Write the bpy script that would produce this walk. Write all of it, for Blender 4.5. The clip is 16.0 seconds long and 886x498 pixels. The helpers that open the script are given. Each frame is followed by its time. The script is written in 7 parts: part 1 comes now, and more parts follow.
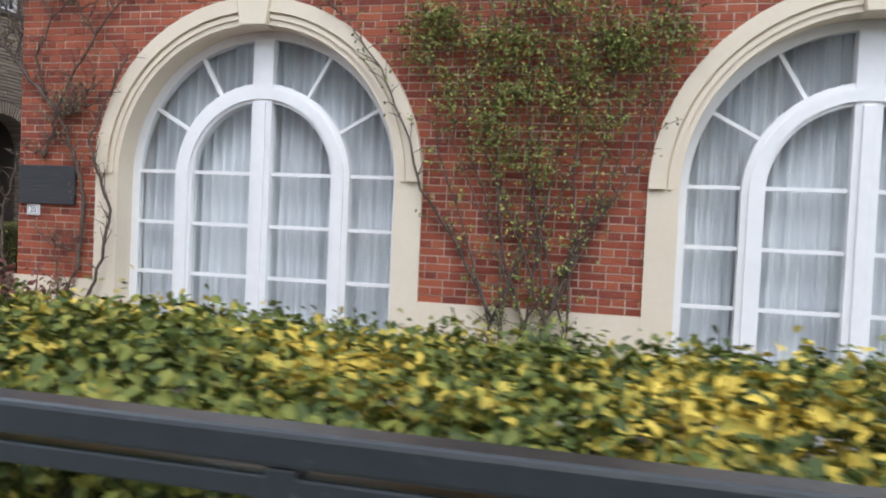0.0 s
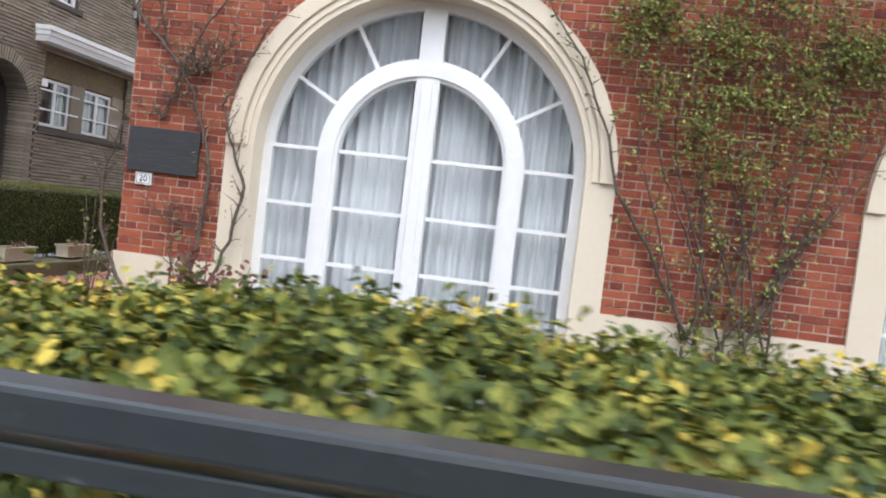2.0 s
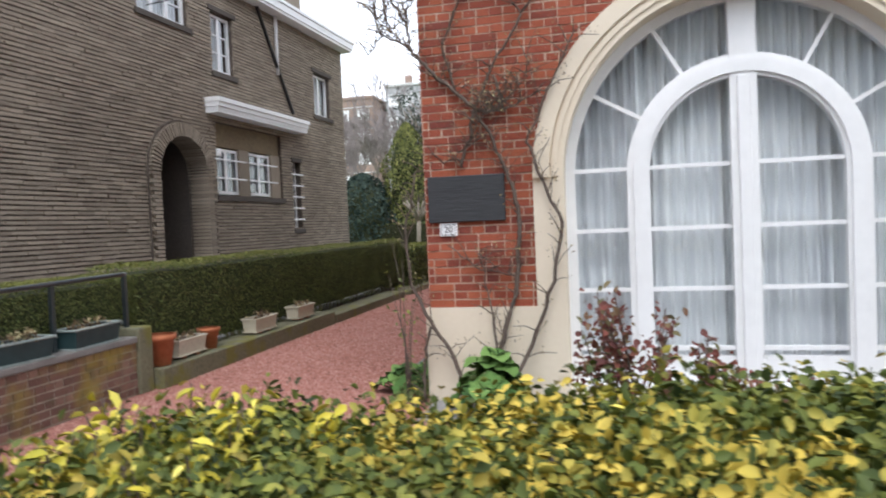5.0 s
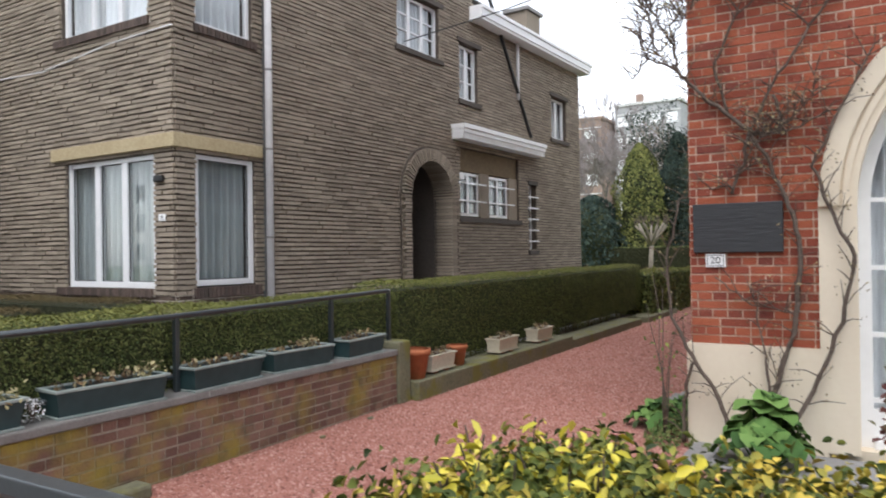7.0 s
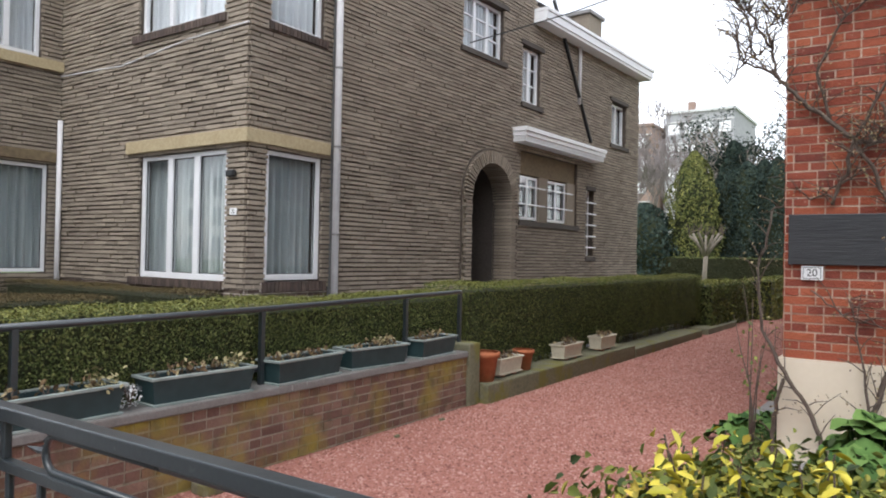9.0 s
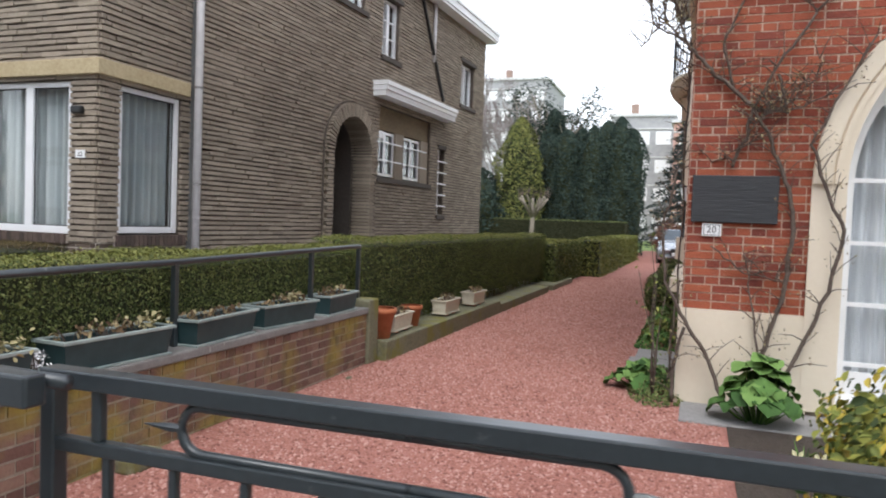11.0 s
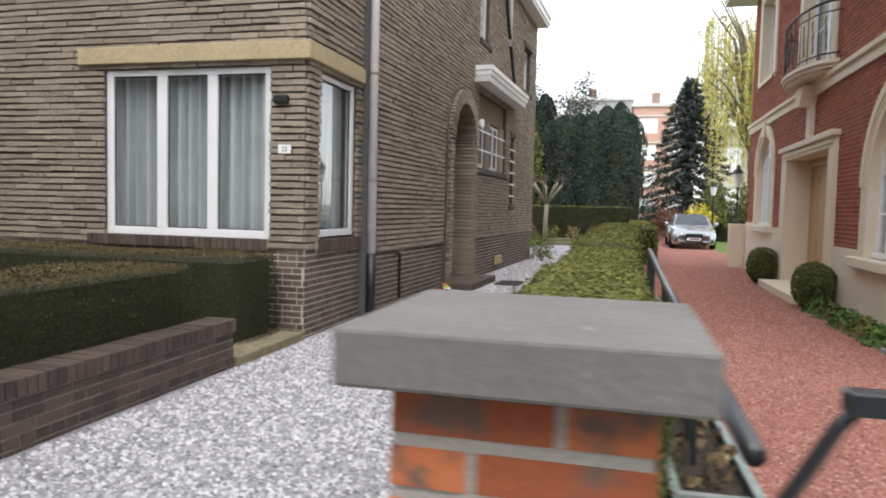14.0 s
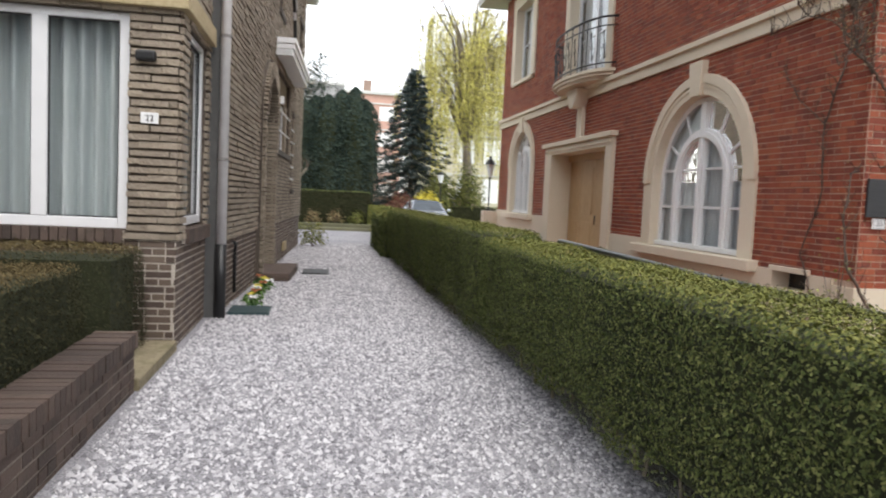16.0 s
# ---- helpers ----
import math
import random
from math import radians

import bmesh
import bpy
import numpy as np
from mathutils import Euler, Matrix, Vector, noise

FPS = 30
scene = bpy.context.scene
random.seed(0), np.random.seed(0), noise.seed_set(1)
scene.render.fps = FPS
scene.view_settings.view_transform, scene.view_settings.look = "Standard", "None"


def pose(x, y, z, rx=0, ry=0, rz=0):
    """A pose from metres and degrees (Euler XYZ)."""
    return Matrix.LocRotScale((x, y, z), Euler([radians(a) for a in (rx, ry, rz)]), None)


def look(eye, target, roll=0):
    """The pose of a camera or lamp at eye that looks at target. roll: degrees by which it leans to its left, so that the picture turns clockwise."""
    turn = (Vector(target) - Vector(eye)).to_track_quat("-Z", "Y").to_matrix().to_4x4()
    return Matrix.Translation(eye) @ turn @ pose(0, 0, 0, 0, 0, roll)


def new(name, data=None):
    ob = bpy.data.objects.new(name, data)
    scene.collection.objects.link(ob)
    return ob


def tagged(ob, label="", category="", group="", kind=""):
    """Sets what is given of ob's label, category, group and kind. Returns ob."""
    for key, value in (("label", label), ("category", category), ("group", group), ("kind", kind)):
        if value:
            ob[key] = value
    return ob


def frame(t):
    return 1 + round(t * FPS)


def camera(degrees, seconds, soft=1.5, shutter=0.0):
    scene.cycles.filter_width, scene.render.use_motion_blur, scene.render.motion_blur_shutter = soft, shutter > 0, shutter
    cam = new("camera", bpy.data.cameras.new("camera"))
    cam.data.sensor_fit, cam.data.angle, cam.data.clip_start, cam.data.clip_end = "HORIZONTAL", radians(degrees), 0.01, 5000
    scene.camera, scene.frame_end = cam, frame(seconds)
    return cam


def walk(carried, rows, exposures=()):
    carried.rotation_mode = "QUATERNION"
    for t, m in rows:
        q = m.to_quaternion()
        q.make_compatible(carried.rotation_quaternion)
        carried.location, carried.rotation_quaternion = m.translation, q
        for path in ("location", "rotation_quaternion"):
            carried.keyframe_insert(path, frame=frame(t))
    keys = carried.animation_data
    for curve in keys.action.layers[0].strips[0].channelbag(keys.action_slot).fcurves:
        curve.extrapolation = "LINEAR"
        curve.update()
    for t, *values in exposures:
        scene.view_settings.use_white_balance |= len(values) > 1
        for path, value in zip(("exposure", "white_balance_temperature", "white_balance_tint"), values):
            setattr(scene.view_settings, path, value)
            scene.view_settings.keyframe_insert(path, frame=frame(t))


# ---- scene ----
cam = camera(64.5, 16.0, soft=1.9, shutter=0.4)
PATH = [
    (0, (5.612, -5.804, 1.269), (5.168, -3.855, 1.213), 2.6),
    (0.5, (5.089, -5.796, 1.295), (4.733, -3.829, 1.240), 4.0),
    (1, (4.522, -5.800, 1.278), (4.255, -3.821, 1.166), 4.8),
    (1.5, (4.006, -5.719, 1.233), (3.734, -3.744, 1.076), 3.9),
    (2, (3.443, -5.643, 1.221), (3.215, -3.657, 1.142), 6.8),
    (2.5, (2.961, -5.560, 1.249), (2.847, -3.570, 1.090), 5.0),
    (3, (2.576, -5.519, 1.259), (2.427, -3.536, 1.044), 4.3),
    (5.5, (1.354, -5.622, 1.333), (0.750, -3.716, 1.316), -4.5),
    (6, (1.300, -5.621, 1.344), (0.475, -3.799, 1.336), -3.9),
    (6.5, (1.264, -5.665, 1.345), (0.332, -3.895, 1.336), -2.5),
    (7, (1.209, -5.708, 1.368), (0.168, -4.000, 1.379), -0.8),
    (7.5, (1.147, -5.741, 1.404), (0.046, -4.073, 1.460), -0.4),
    (8, (1.051, -5.794, 1.365), (-0.107, -4.163, 1.406), 1.3),
    (10.5, (0.400, -5.933, 1.341), (-0.476, -4.136, 1.280), 1.9),
    (11, (0.071, -6.038, 1.272), (-0.603, -4.156, 1.191), 2.2),
    (11.5, (-0.295, -6.109, 1.301), (-0.831, -4.185, 1.191), 2.1),
    (12, (-0.892, -6.258, 1.299), (-1.217, -4.285, 1.272), 2.2),
    (12.5, (-1.430, -6.319, 1.281), (-1.815, -4.357, 1.276), -0.6),
    (13, (-2.102, -6.360, 1.330), (-2.548, -4.410, 1.315), 1.8),
    (13.5, (-2.646, -6.405, 1.366), (-3.117, -4.461, 1.330), 1.4),
    (14, (-3.224, -6.391, 1.330), (-3.722, -4.457, 1.210), 1.4),
    (14.5, (-3.753, -6.336, 1.335), (-4.180, -4.382, 1.310), 1.3),
    (15, (-4.263, -6.326, 1.343), (-4.470, -4.338, 1.252), 3.5),
    (15.5, (-4.720, -6.189, 1.314), (-4.627, -4.193, 1.210), 0.9),
    (16, (-5.175, -6.047, 1.314), (-4.828, -4.082, 1.175), 2.7),
]
walk(cam, [(t, look(eye, target, roll)) for t, eye, target, roll in PATH],
     exposures=[(0, 1.42, 6050, 10), (1, 1.5, 6100, 10), (2.5, 1.78, 6200, 10), (3.2, 1.72, 6200, 10), (5.5, 1.48, 6250, 10), (8, 1.45, 6400, 10), (10.5, 1.5, 6300, 10), (14, 1.53, 6650, 10), (15, 1.62, 6700, 10), (16, 1.5, 6750, 10)])

# world: a bright, even overcast sky
SUN_EL, SUN_ROT = radians(60), radians(168)
world = bpy.data.worlds.new("overcast")
scene.world = world
world.use_nodes = True
wn, wl = world.node_tree.nodes, world.node_tree.links
sky = wn.new("ShaderNodeTexSky")
sky.sky_type, sky.sun_disc, sky.sun_elevation, sky.sun_rotation = "NISHITA", False, SUN_EL, SUN_ROT
sky.air_density, sky.dust_density, sky.ozone_density = 1.0, 1.0, 1.0
soft_sky = wn.new("ShaderNodeHueSaturation")
soft_sky.inputs["Saturation"].default_value = 0.25
wl.new(sky.outputs[0], soft_sky.inputs["Color"])
wl.new(soft_sky.outputs[0], wn["Background"].inputs[0])
wn["Background"].inputs[1].default_value = 0.15
sun = new("sun", bpy.data.lights.new("sun", "SUN"))
sun.data.energy, sun.data.angle, sun.data.color = 0.4, radians(30), (1, 0.98, 0.95)
sun.matrix_world = look((0, 0, 30), (math.sin(SUN_ROT) * -20, math.cos(SUN_ROT) * -20, 30 - 20 * math.tan(SUN_EL)))
rnd = random.Random(7)
nr = np.random.default_rng(5)


# ---- materials ----
def mat(name, colours, rough=0.8, grain=40.0, bump=0.2, patch=1.2, patch_mix=0.35, pieces=False, metal=0.0, spots=None, stretch=(1, 1, 1), coat=0.0, depth=0.01, own=0.62, soft_spots=0.1, dirt=None):
    """colours: dark to light. Mixed by grain noise and, for pieces, by a value of each piece's own; spots: (colour, noise scale, threshold)."""
    m = bpy.data.materials.new(name)
    m.use_nodes = True
    n, l = m.node_tree.nodes, m.node_tree.links
    b = n["Principled BSDF"]
    b.inputs["Roughness"].default_value, b.inputs["Metallic"].default_value = rough, metal
    b.inputs["Coat Weight"].default_value, b.inputs["Coat Roughness"].default_value = coat, 0.3 if rough > 0.4 else 0.05
    geo_at = n.new("ShaderNodeNewGeometry")
    co = n.new("ShaderNodeVectorMath")
    co.operation = "MULTIPLY"
    co.inputs[1].default_value = stretch
    l.new(geo_at.outputs["Position"], co.inputs[0])

    def tex(scale, detail=4.0):
        t = n.new("ShaderNodeTexNoise")
        t.inputs["Scale"].default_value, t.inputs["Detail"].default_value = scale, detail
        l.new(co.outputs[0], t.inputs["Vector"])
        return t

    fine, broad = tex(grain), tex(patch, 3.0)
    f = n.new("ShaderNodeMix")
    f.inputs[0].default_value = patch_mix
    l.new(fine.outputs[0], f.inputs[2])
    l.new(broad.outputs[0], f.inputs[3])
    value = f.outputs[0]
    if pieces:
        geo, info = n.new("ShaderNodeNewGeometry"), n.new("ShaderNodeObjectInfo")
        add, fr, mx = n.new("ShaderNodeMath"), n.new("ShaderNodeMath"), n.new("ShaderNodeMix")
        add.operation, fr.operation = "ADD", "FRACT"
        l.new(geo.outputs["Random Per Island"], add.inputs[0])
        l.new(info.outputs["Random"], add.inputs[1])
        l.new(add.outputs[0], fr.inputs[0])
        mx.inputs[0].default_value = own
        l.new(value, mx.inputs[2])
        l.new(fr.outputs[0], mx.inputs[3])
        value = mx.outputs[0]
    ramp = n.new("ShaderNodeValToRGB")
    lo, hi = (0.3, 0.7) if not pieces else (0.2, 0.8)
    while len(ramp.color_ramp.elements) < len(colours):
        ramp.color_ramp.elements.new(0.5)
    for k, c in enumerate(colours):
        e = ramp.color_ramp.elements[k]
        e.position, e.color = lo + (hi - lo) * k / max(1, len(colours) - 1), (*c, 1)
    l.new(value, ramp.inputs[0])
    out = ramp.outputs[0]
    if spots:
        c, sc, th = spots
        t, mr, mx = tex(sc, 6.0), n.new("ShaderNodeMapRange"), n.new("ShaderNodeMix")
        mx.data_type = "RGBA"
        mr.inputs[1].default_value, mr.inputs[2].default_value = th, th + soft_spots
        l.new(t.outputs[0], mr.inputs[0])
        l.new(mr.outputs[0], mx.inputs[0])
        l.new(out, mx.inputs[6])
        mx.inputs[7].default_value = (*c, 1)
        out = mx.outputs[2]
    if dirt:
        # smears that run over pieces and joints alike
        c, sc, th, most = dirt
        t, mr, mx = tex(sc, 8.0), n.new("ShaderNodeMapRange"), n.new("ShaderNodeMix")
        mx.data_type = "RGBA"
        mr.inputs[1].default_value, mr.inputs[2].default_value, mr.inputs[4].default_value = th, th + 0.2, most
        l.new(t.outputs[0], mr.inputs[0])
        l.new(mr.outputs[0], mx.inputs[0])
        l.new(out, mx.inputs[6])
        mx.inputs[7].default_value = (*c, 1)
        out = mx.outputs[2]
    l.new(out, b.inputs["Base Color"])
    if bump:
        bp = n.new("ShaderNodeBump")
        bp.inputs["Strength"].default_value, bp.inputs["Distance"].default_value = bump, depth
        l.new(fine.outputs[0], bp.inputs["Height"])
        l.new(bp.outputs[0], b.inputs["Normal"])
    return m


def leaf_mat(name, colours, rough=0.45, variegated=None):
    m = mat(name, colours, rough, grain=9.0, bump=0.0, patch=2.2, patch_mix=0.6, pieces=True)
    n, l = m.node_tree.nodes, m.node_tree.links
    b = n["Principled BSDF"]
    b.inputs["Specular IOR Level"].default_value = 0.3
    if variegated:
        # some sprays carry yellow leaves
        colour, scale, th = variegated
        src = b.inputs["Base Color"].links[0].from_socket
        at, geo, t = n.new("ShaderNodeNewGeometry"), n.new("ShaderNodeNewGeometry"), n.new("ShaderNodeTexNoise")
        t.inputs["Scale"].default_value, t.inputs["Detail"].default_value = scale, 2.0
        l.new(at.outputs["Position"], t.inputs["Vector"])
        a, mr, mx = n.new("ShaderNodeMath"), n.new("ShaderNodeMapRange"), n.new("ShaderNodeMix")
        a.operation = "MULTIPLY_ADD"
        l.new(geo.outputs["Random Per Island"], a.inputs[0])
        a.inputs[1].default_value = 0.34
        l.new(t.outputs[0], a.inputs[2])
        mr.inputs[1].default_value, mr.inputs[2].default_value = th, th + 0.12
        l.new(a.outputs[0], mr.inputs[0])
        mx.data_type = "RGBA"
        l.new(mr.outputs[0], mx.inputs[0])
        l.new(src, mx.inputs[6])
        mx.inputs[7].default_value = (*colour, 1)
        l.new(mx.outputs[2], b.inputs["Base Color"])
    return m


def glass_mat(name, tint):
    m = bpy.data.materials.new(name)
    m.use_nodes = True
    b = m.node_tree.nodes["Principled BSDF"]
    b.inputs["Base Color"].default_value = (*tint, 1)
    b.inputs["Transmission Weight"].default_value, b.inputs["Roughness"].default_value, b.inputs["IOR"].default_value = 1.0, 0.0, 1.45
    return m


M_RED = mat("red_brick", [(0.14, 0.03, 0.021), (0.285, 0.063, 0.031), (0.4, 0.112, 0.05)], 0.85, 70, 0.7, pieces=True, own=0.42, patch=3.5, patch_mix=0.55, spots=((0.46, 0.27, 0.2), 45, 0.66), dirt=((0.12, 0.045, 0.033), 6.0, 0.58, 0.5))
M_RED_MORTAR = mat("pale_mortar", [(0.34, 0.205, 0.15), (0.52, 0.38, 0.29), (0.7, 0.59, 0.48)], 0.95, 45, 0.5, patch=6.0, patch_mix=0.5, dirt=((0.22, 0.12, 0.09), 6.0, 0.56, 0.6))
M_BROWN = mat("brown_brick", [(0.2, 0.163, 0.125), (0.3, 0.248, 0.192), (0.42, 0.35, 0.268)], 0.85, 35, 1.0, pieces=True, own=0.3, patch=0.9, patch_mix=0.5, spots=((0.46, 0.4, 0.31), 25, 0.66), depth=0.02)
M_BROWN_MORTAR = mat("dark_mortar", [(0.07, 0.056, 0.045), (0.125, 0.1, 0.08)], 0.95, 120, 0.4)
M_PLINTH = mat("plum_brick", [(0.05, 0.036, 0.031), (0.088, 0.06, 0.049), (0.135, 0.094, 0.074)], 0.8, 60, 0.6, pieces=True, own=0.45, patch=5.0, patch_mix=0.5, spots=((0.3, 0.27, 0.24), 35, 0.7), dirt=((0.05, 0.042, 0.03), 9.0, 0.52, 0.6))
M_PLINTH_MORTAR = mat("grey_mortar", [(0.38, 0.33, 0.28), (0.58, 0.52, 0.45)], 0.95, 60, 0.4)
M_SOOTY_MORTAR = mat("sooty_mortar", [(0.13, 0.108, 0.09), (0.34, 0.29, 0.25)], 0.95, 60, 0.4, patch=6.0, patch_mix=0.5)
M_SLAB = mat("worn_mossy_slab", [(0.17, 0.14, 0.085), (0.33, 0.275, 0.18)], 0.9, 30, 0.4, patch=4.0, patch_mix=0.5, dirt=((0.12, 0.11, 0.05), 7.0, 0.5, 0.6))
M_MOSSY = mat("mossy_brick", [(0.1, 0.05, 0.04), (0.18, 0.095, 0.07), (0.28, 0.18, 0.13)], 0.9, 45, 0.8, pieces=True, own=0.4, patch=4.0, patch_mix=0.5, spots=((0.3, 0.235, 0.035), 2.0, 0.47), soft_spots=0.22, dirt=((0.085, 0.07, 0.035), 7.0, 0.52, 0.65))
M_BASE = mat("brown_plum_brick", [(0.065, 0.045, 0.037), (0.11, 0.077, 0.06), (0.16, 0.118, 0.088)], 0.85, 80, 0.5, pieces=True, own=0.5, spots=((0.3, 0.27, 0.24), 35, 0.7))
M_MOSSY_MORTAR = mat("mossy_mortar", [(0.2, 0.17, 0.12), (0.42, 0.37, 0.3)], 0.95, 60, 0.5, patch=5.0, patch_mix=0.5, spots=((0.27, 0.22, 0.045), 2.0, 0.47), soft_spots=0.22, dirt=((0.085, 0.07, 0.04), 7.0, 0.52, 0.65))
M_ORANGE = mat("orange_brick", [(0.26, 0.075, 0.04), (0.5, 0.14, 0.055), (0.62, 0.2, 0.08)], 0.85, 45, 0.4, pieces=True, spots=((0.19, 0.12, 0.095), 9, 0.52))
M_ORANGE_MORTAR = mat("pillar_mortar", [(0.36, 0.34, 0.31), (0.52, 0.5, 0.46)], 0.95, 90, 0.5)
M_CREAM = mat("cream_render", [(0.7, 0.6, 0.46), (0.77, 0.68, 0.54)], 0.75, 25, 0.1, patch=0.9, patch_mix=0.7)
M_WHITE = mat("white_paint", [(0.82, 0.82, 0.82), (0.88, 0.88, 0.88)], 0.35, 12, 0.05)
M_PVC = mat("white_plastic", [(0.78, 0.78, 0.79), (0.83, 0.83, 0.84)], 0.25, 5, 0.0)
M_PIPE = mat("old_white_pipe", [(0.62, 0.6, 0.6), (0.76, 0.74, 0.74)], 0.5, 9, 0.1, patch=3)
M_LINTEL = mat("ochre_lintel_stone", [(0.37, 0.285, 0.16), (0.51, 0.42, 0.26)], 0.85, 30, 0.25, patch=2)
M_STONE = mat("grey_coping", [(0.2, 0.19, 0.185), (0.3, 0.29, 0.28)], 0.8, 45, 0.25, patch=3, spots=((0.4, 0.39, 0.37), 22, 0.72))
M_MOSSSTONE = mat("mossy_stone", [(0.1, 0.1, 0.06), (0.2, 0.19, 0.12)], 0.9, 30, 0.4, patch=2.5, spots=((0.16, 0.15, 0.04), 3, 0.55))
M_IRON = mat("green_black_iron", [(0.009, 0.015, 0.019), (0.02, 0.029, 0.034)], 0.46, 60, 0.15, spots=((0.14, 0.15, 0.15), 26, 0.68), coat=1.0)
M_BLACK = mat("black_iron", [(0.01, 0.01, 0.011), (0.02, 0.02, 0.021)], 0.4, 60, 0.05)
M_GLASS = glass_mat("window_glass", (0.93, 0.96, 0.96))
# upright streaks paint in fold shading, along with denser net in the folds
M_CURTAIN = mat("fold_shaded_white_net", [(0.58, 0.59, 0.63), (0.78, 0.79, 0.82), (0.9, 0.91, 0.92)], 0.9, 13, 0.1, stretch=(1, 1, 0.03), patch=5.0)
M_GREYCURTAIN = mat("fold_shaded_grey_net", [(0.25, 0.28, 0.29), (0.4, 0.44, 0.45), (0.55, 0.58, 0.58)], 0.9, 11, 0.1, stretch=(1, 1, 0.03), patch=4.0)
# dark grey for added room shells: indoor dimness put into the colour
M_DARKROOM = mat("dark_room_stand_in", [(0.1, 0.1, 0.1), (0.14, 0.14, 0.14)], 0.9, 8, 0.05)
M_PLAQUE = mat("dark_slate_plaque", [(0.02, 0.022, 0.025), (0.045, 0.047, 0.05)], 0.5, 14, 0.35, stretch=(0.5, 1, 9), patch=3)
M_OAK = mat("oak_door", [(0.4, 0.25, 0.11), (0.56, 0.38, 0.2)], 0.5, 12, 0.15, stretch=(4, 4, 0.5))
M_DARKWOOD = mat("dark_wood_door", [(0.02, 0.014, 0.011), (0.045, 0.03, 0.022)], 0.5, 14, 0.15, stretch=(4, 4, 0.5))
# dark sills and heads; also carries the painted gloom of the porch recess
M_PLASTER = mat("dark_stone_shaded_recess", [(0.07, 0.058, 0.05), (0.11, 0.093, 0.08)], 0.9, 20, 0.3, patch=1.5)
M_ROOF = mat("dark_roof_tile", [(0.05, 0.045, 0.042), (0.1, 0.085, 0.075)], 0.8, 20, 0.4)
M_REDGRAVEL = mat("red_gravel", [(0.24, 0.09, 0.065), (0.36, 0.15, 0.115), (0.46, 0.22, 0.18)], 0.9, 75, 0.9, patch=0.8, patch_mix=0.25, depth=0.02)
M_REDSTONE = mat("red_gravel_stones", [(0.2, 0.075, 0.055), (0.38, 0.16, 0.12), (0.52, 0.3, 0.25)], 0.85, 60, 0.1, pieces=True)
M_WHITEGRAVEL = mat("white_gravel", [(0.14, 0.138, 0.15), (0.33, 0.322, 0.34), (0.49, 0.48, 0.495)], 0.9, 70, 0.9, patch=0.8, patch_mix=0.2, depth=0.02)
M_WHITESTONE = mat("white_gravel_stones", [(0.17, 0.165, 0.18), (0.41, 0.397, 0.417), (0.7, 0.685, 0.7)], 0.7, 60, 0.1, pieces=True)
M_PAVING = mat("grey_paving", [(0.16, 0.155, 0.15), (0.25, 0.24, 0.23)], 0.85, 40, 0.3, pieces=True)
M_SOIL = mat("dark_soil", [(0.035, 0.025, 0.018), (0.08, 0.06, 0.045)], 0.95, 50, 0.8, depth=0.03)
M_GRASS = mat("lawn", [(0.06, 0.1, 0.025), (0.12, 0.18, 0.04), (0.19, 0.24, 0.07)], 0.9, 60, 0.8, patch=1.0)
M_ASPHALT = mat("asphalt", [(0.04, 0.04, 0.04), (0.065, 0.063, 0.06)], 0.9, 80, 0.4)
M_TWIG = mat("brown_twig", [(0.06, 0.045, 0.036), (0.15, 0.11, 0.085)], 0.85, 40, 0.3)
# twig colour paled to imitate haze and glare of the bright sky
M_BIRCH = mat("hazed_birch_twig", [(0.15, 0.125, 0.12), (0.28, 0.24, 0.23)], 0.9, 6, 0.1)
M_BLUE = mat("blue_enamel", [(0.01, 0.06, 0.5), (0.015, 0.08, 0.6)], 0.35, 8, 0.0)
M_BARK = mat("grey_bark", [(0.12, 0.1, 0.08), (0.26, 0.22, 0.17)], 0.9, 25, 0.6, stretch=(1, 1, 0.3))
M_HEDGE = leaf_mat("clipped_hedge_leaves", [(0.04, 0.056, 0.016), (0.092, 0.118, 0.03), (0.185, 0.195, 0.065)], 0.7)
# yellower leaves; on hedge tops the top sheen is lightened into the colour
M_HEDGETOP = leaf_mat("light_hedge_leaves", [(0.085, 0.1, 0.022), (0.155, 0.168, 0.037), (0.25, 0.24, 0.062)], 0.6)
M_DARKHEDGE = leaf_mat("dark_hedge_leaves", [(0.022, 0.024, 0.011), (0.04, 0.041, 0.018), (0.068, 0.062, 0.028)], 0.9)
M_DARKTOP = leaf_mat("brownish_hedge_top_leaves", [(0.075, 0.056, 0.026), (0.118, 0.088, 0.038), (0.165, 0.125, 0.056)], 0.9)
# near-black green for solid cores: shade between the leaves, put into colour
M_HEDGESHADE = mat("hedge_shade", [(0.016, 0.021, 0.008), (0.04, 0.046, 0.018)], 1.0, 20, 0.5)
M_EUON = leaf_mat("variegated_leaves", [(0.024, 0.042, 0.012), (0.1, 0.13, 0.025), (0.28, 0.275, 0.05)], 0.6, ((0.64, 0.48, 0.08), 2.4, 0.735))
M_YELLOWLEAF = leaf_mat("yellow_leaves", [(0.4, 0.36, 0.03), (0.66, 0.55, 0.06), (0.78, 0.68, 0.14)], 0.4)
M_CLIMBLEAF = leaf_mat("fresh_climber_leaves", [(0.065, 0.08, 0.02), (0.15, 0.18, 0.035), (0.32, 0.34, 0.08)])
M_REDLEAF = leaf_mat("red_rose_leaves", [(0.1, 0.03, 0.025), (0.2, 0.06, 0.045), (0.14, 0.14, 0.06)])
M_BROADLEAF = leaf_mat("broad_green_leaves", [(0.03, 0.075, 0.018), (0.075, 0.16, 0.035), (0.16, 0.27, 0.07)], 0.75)
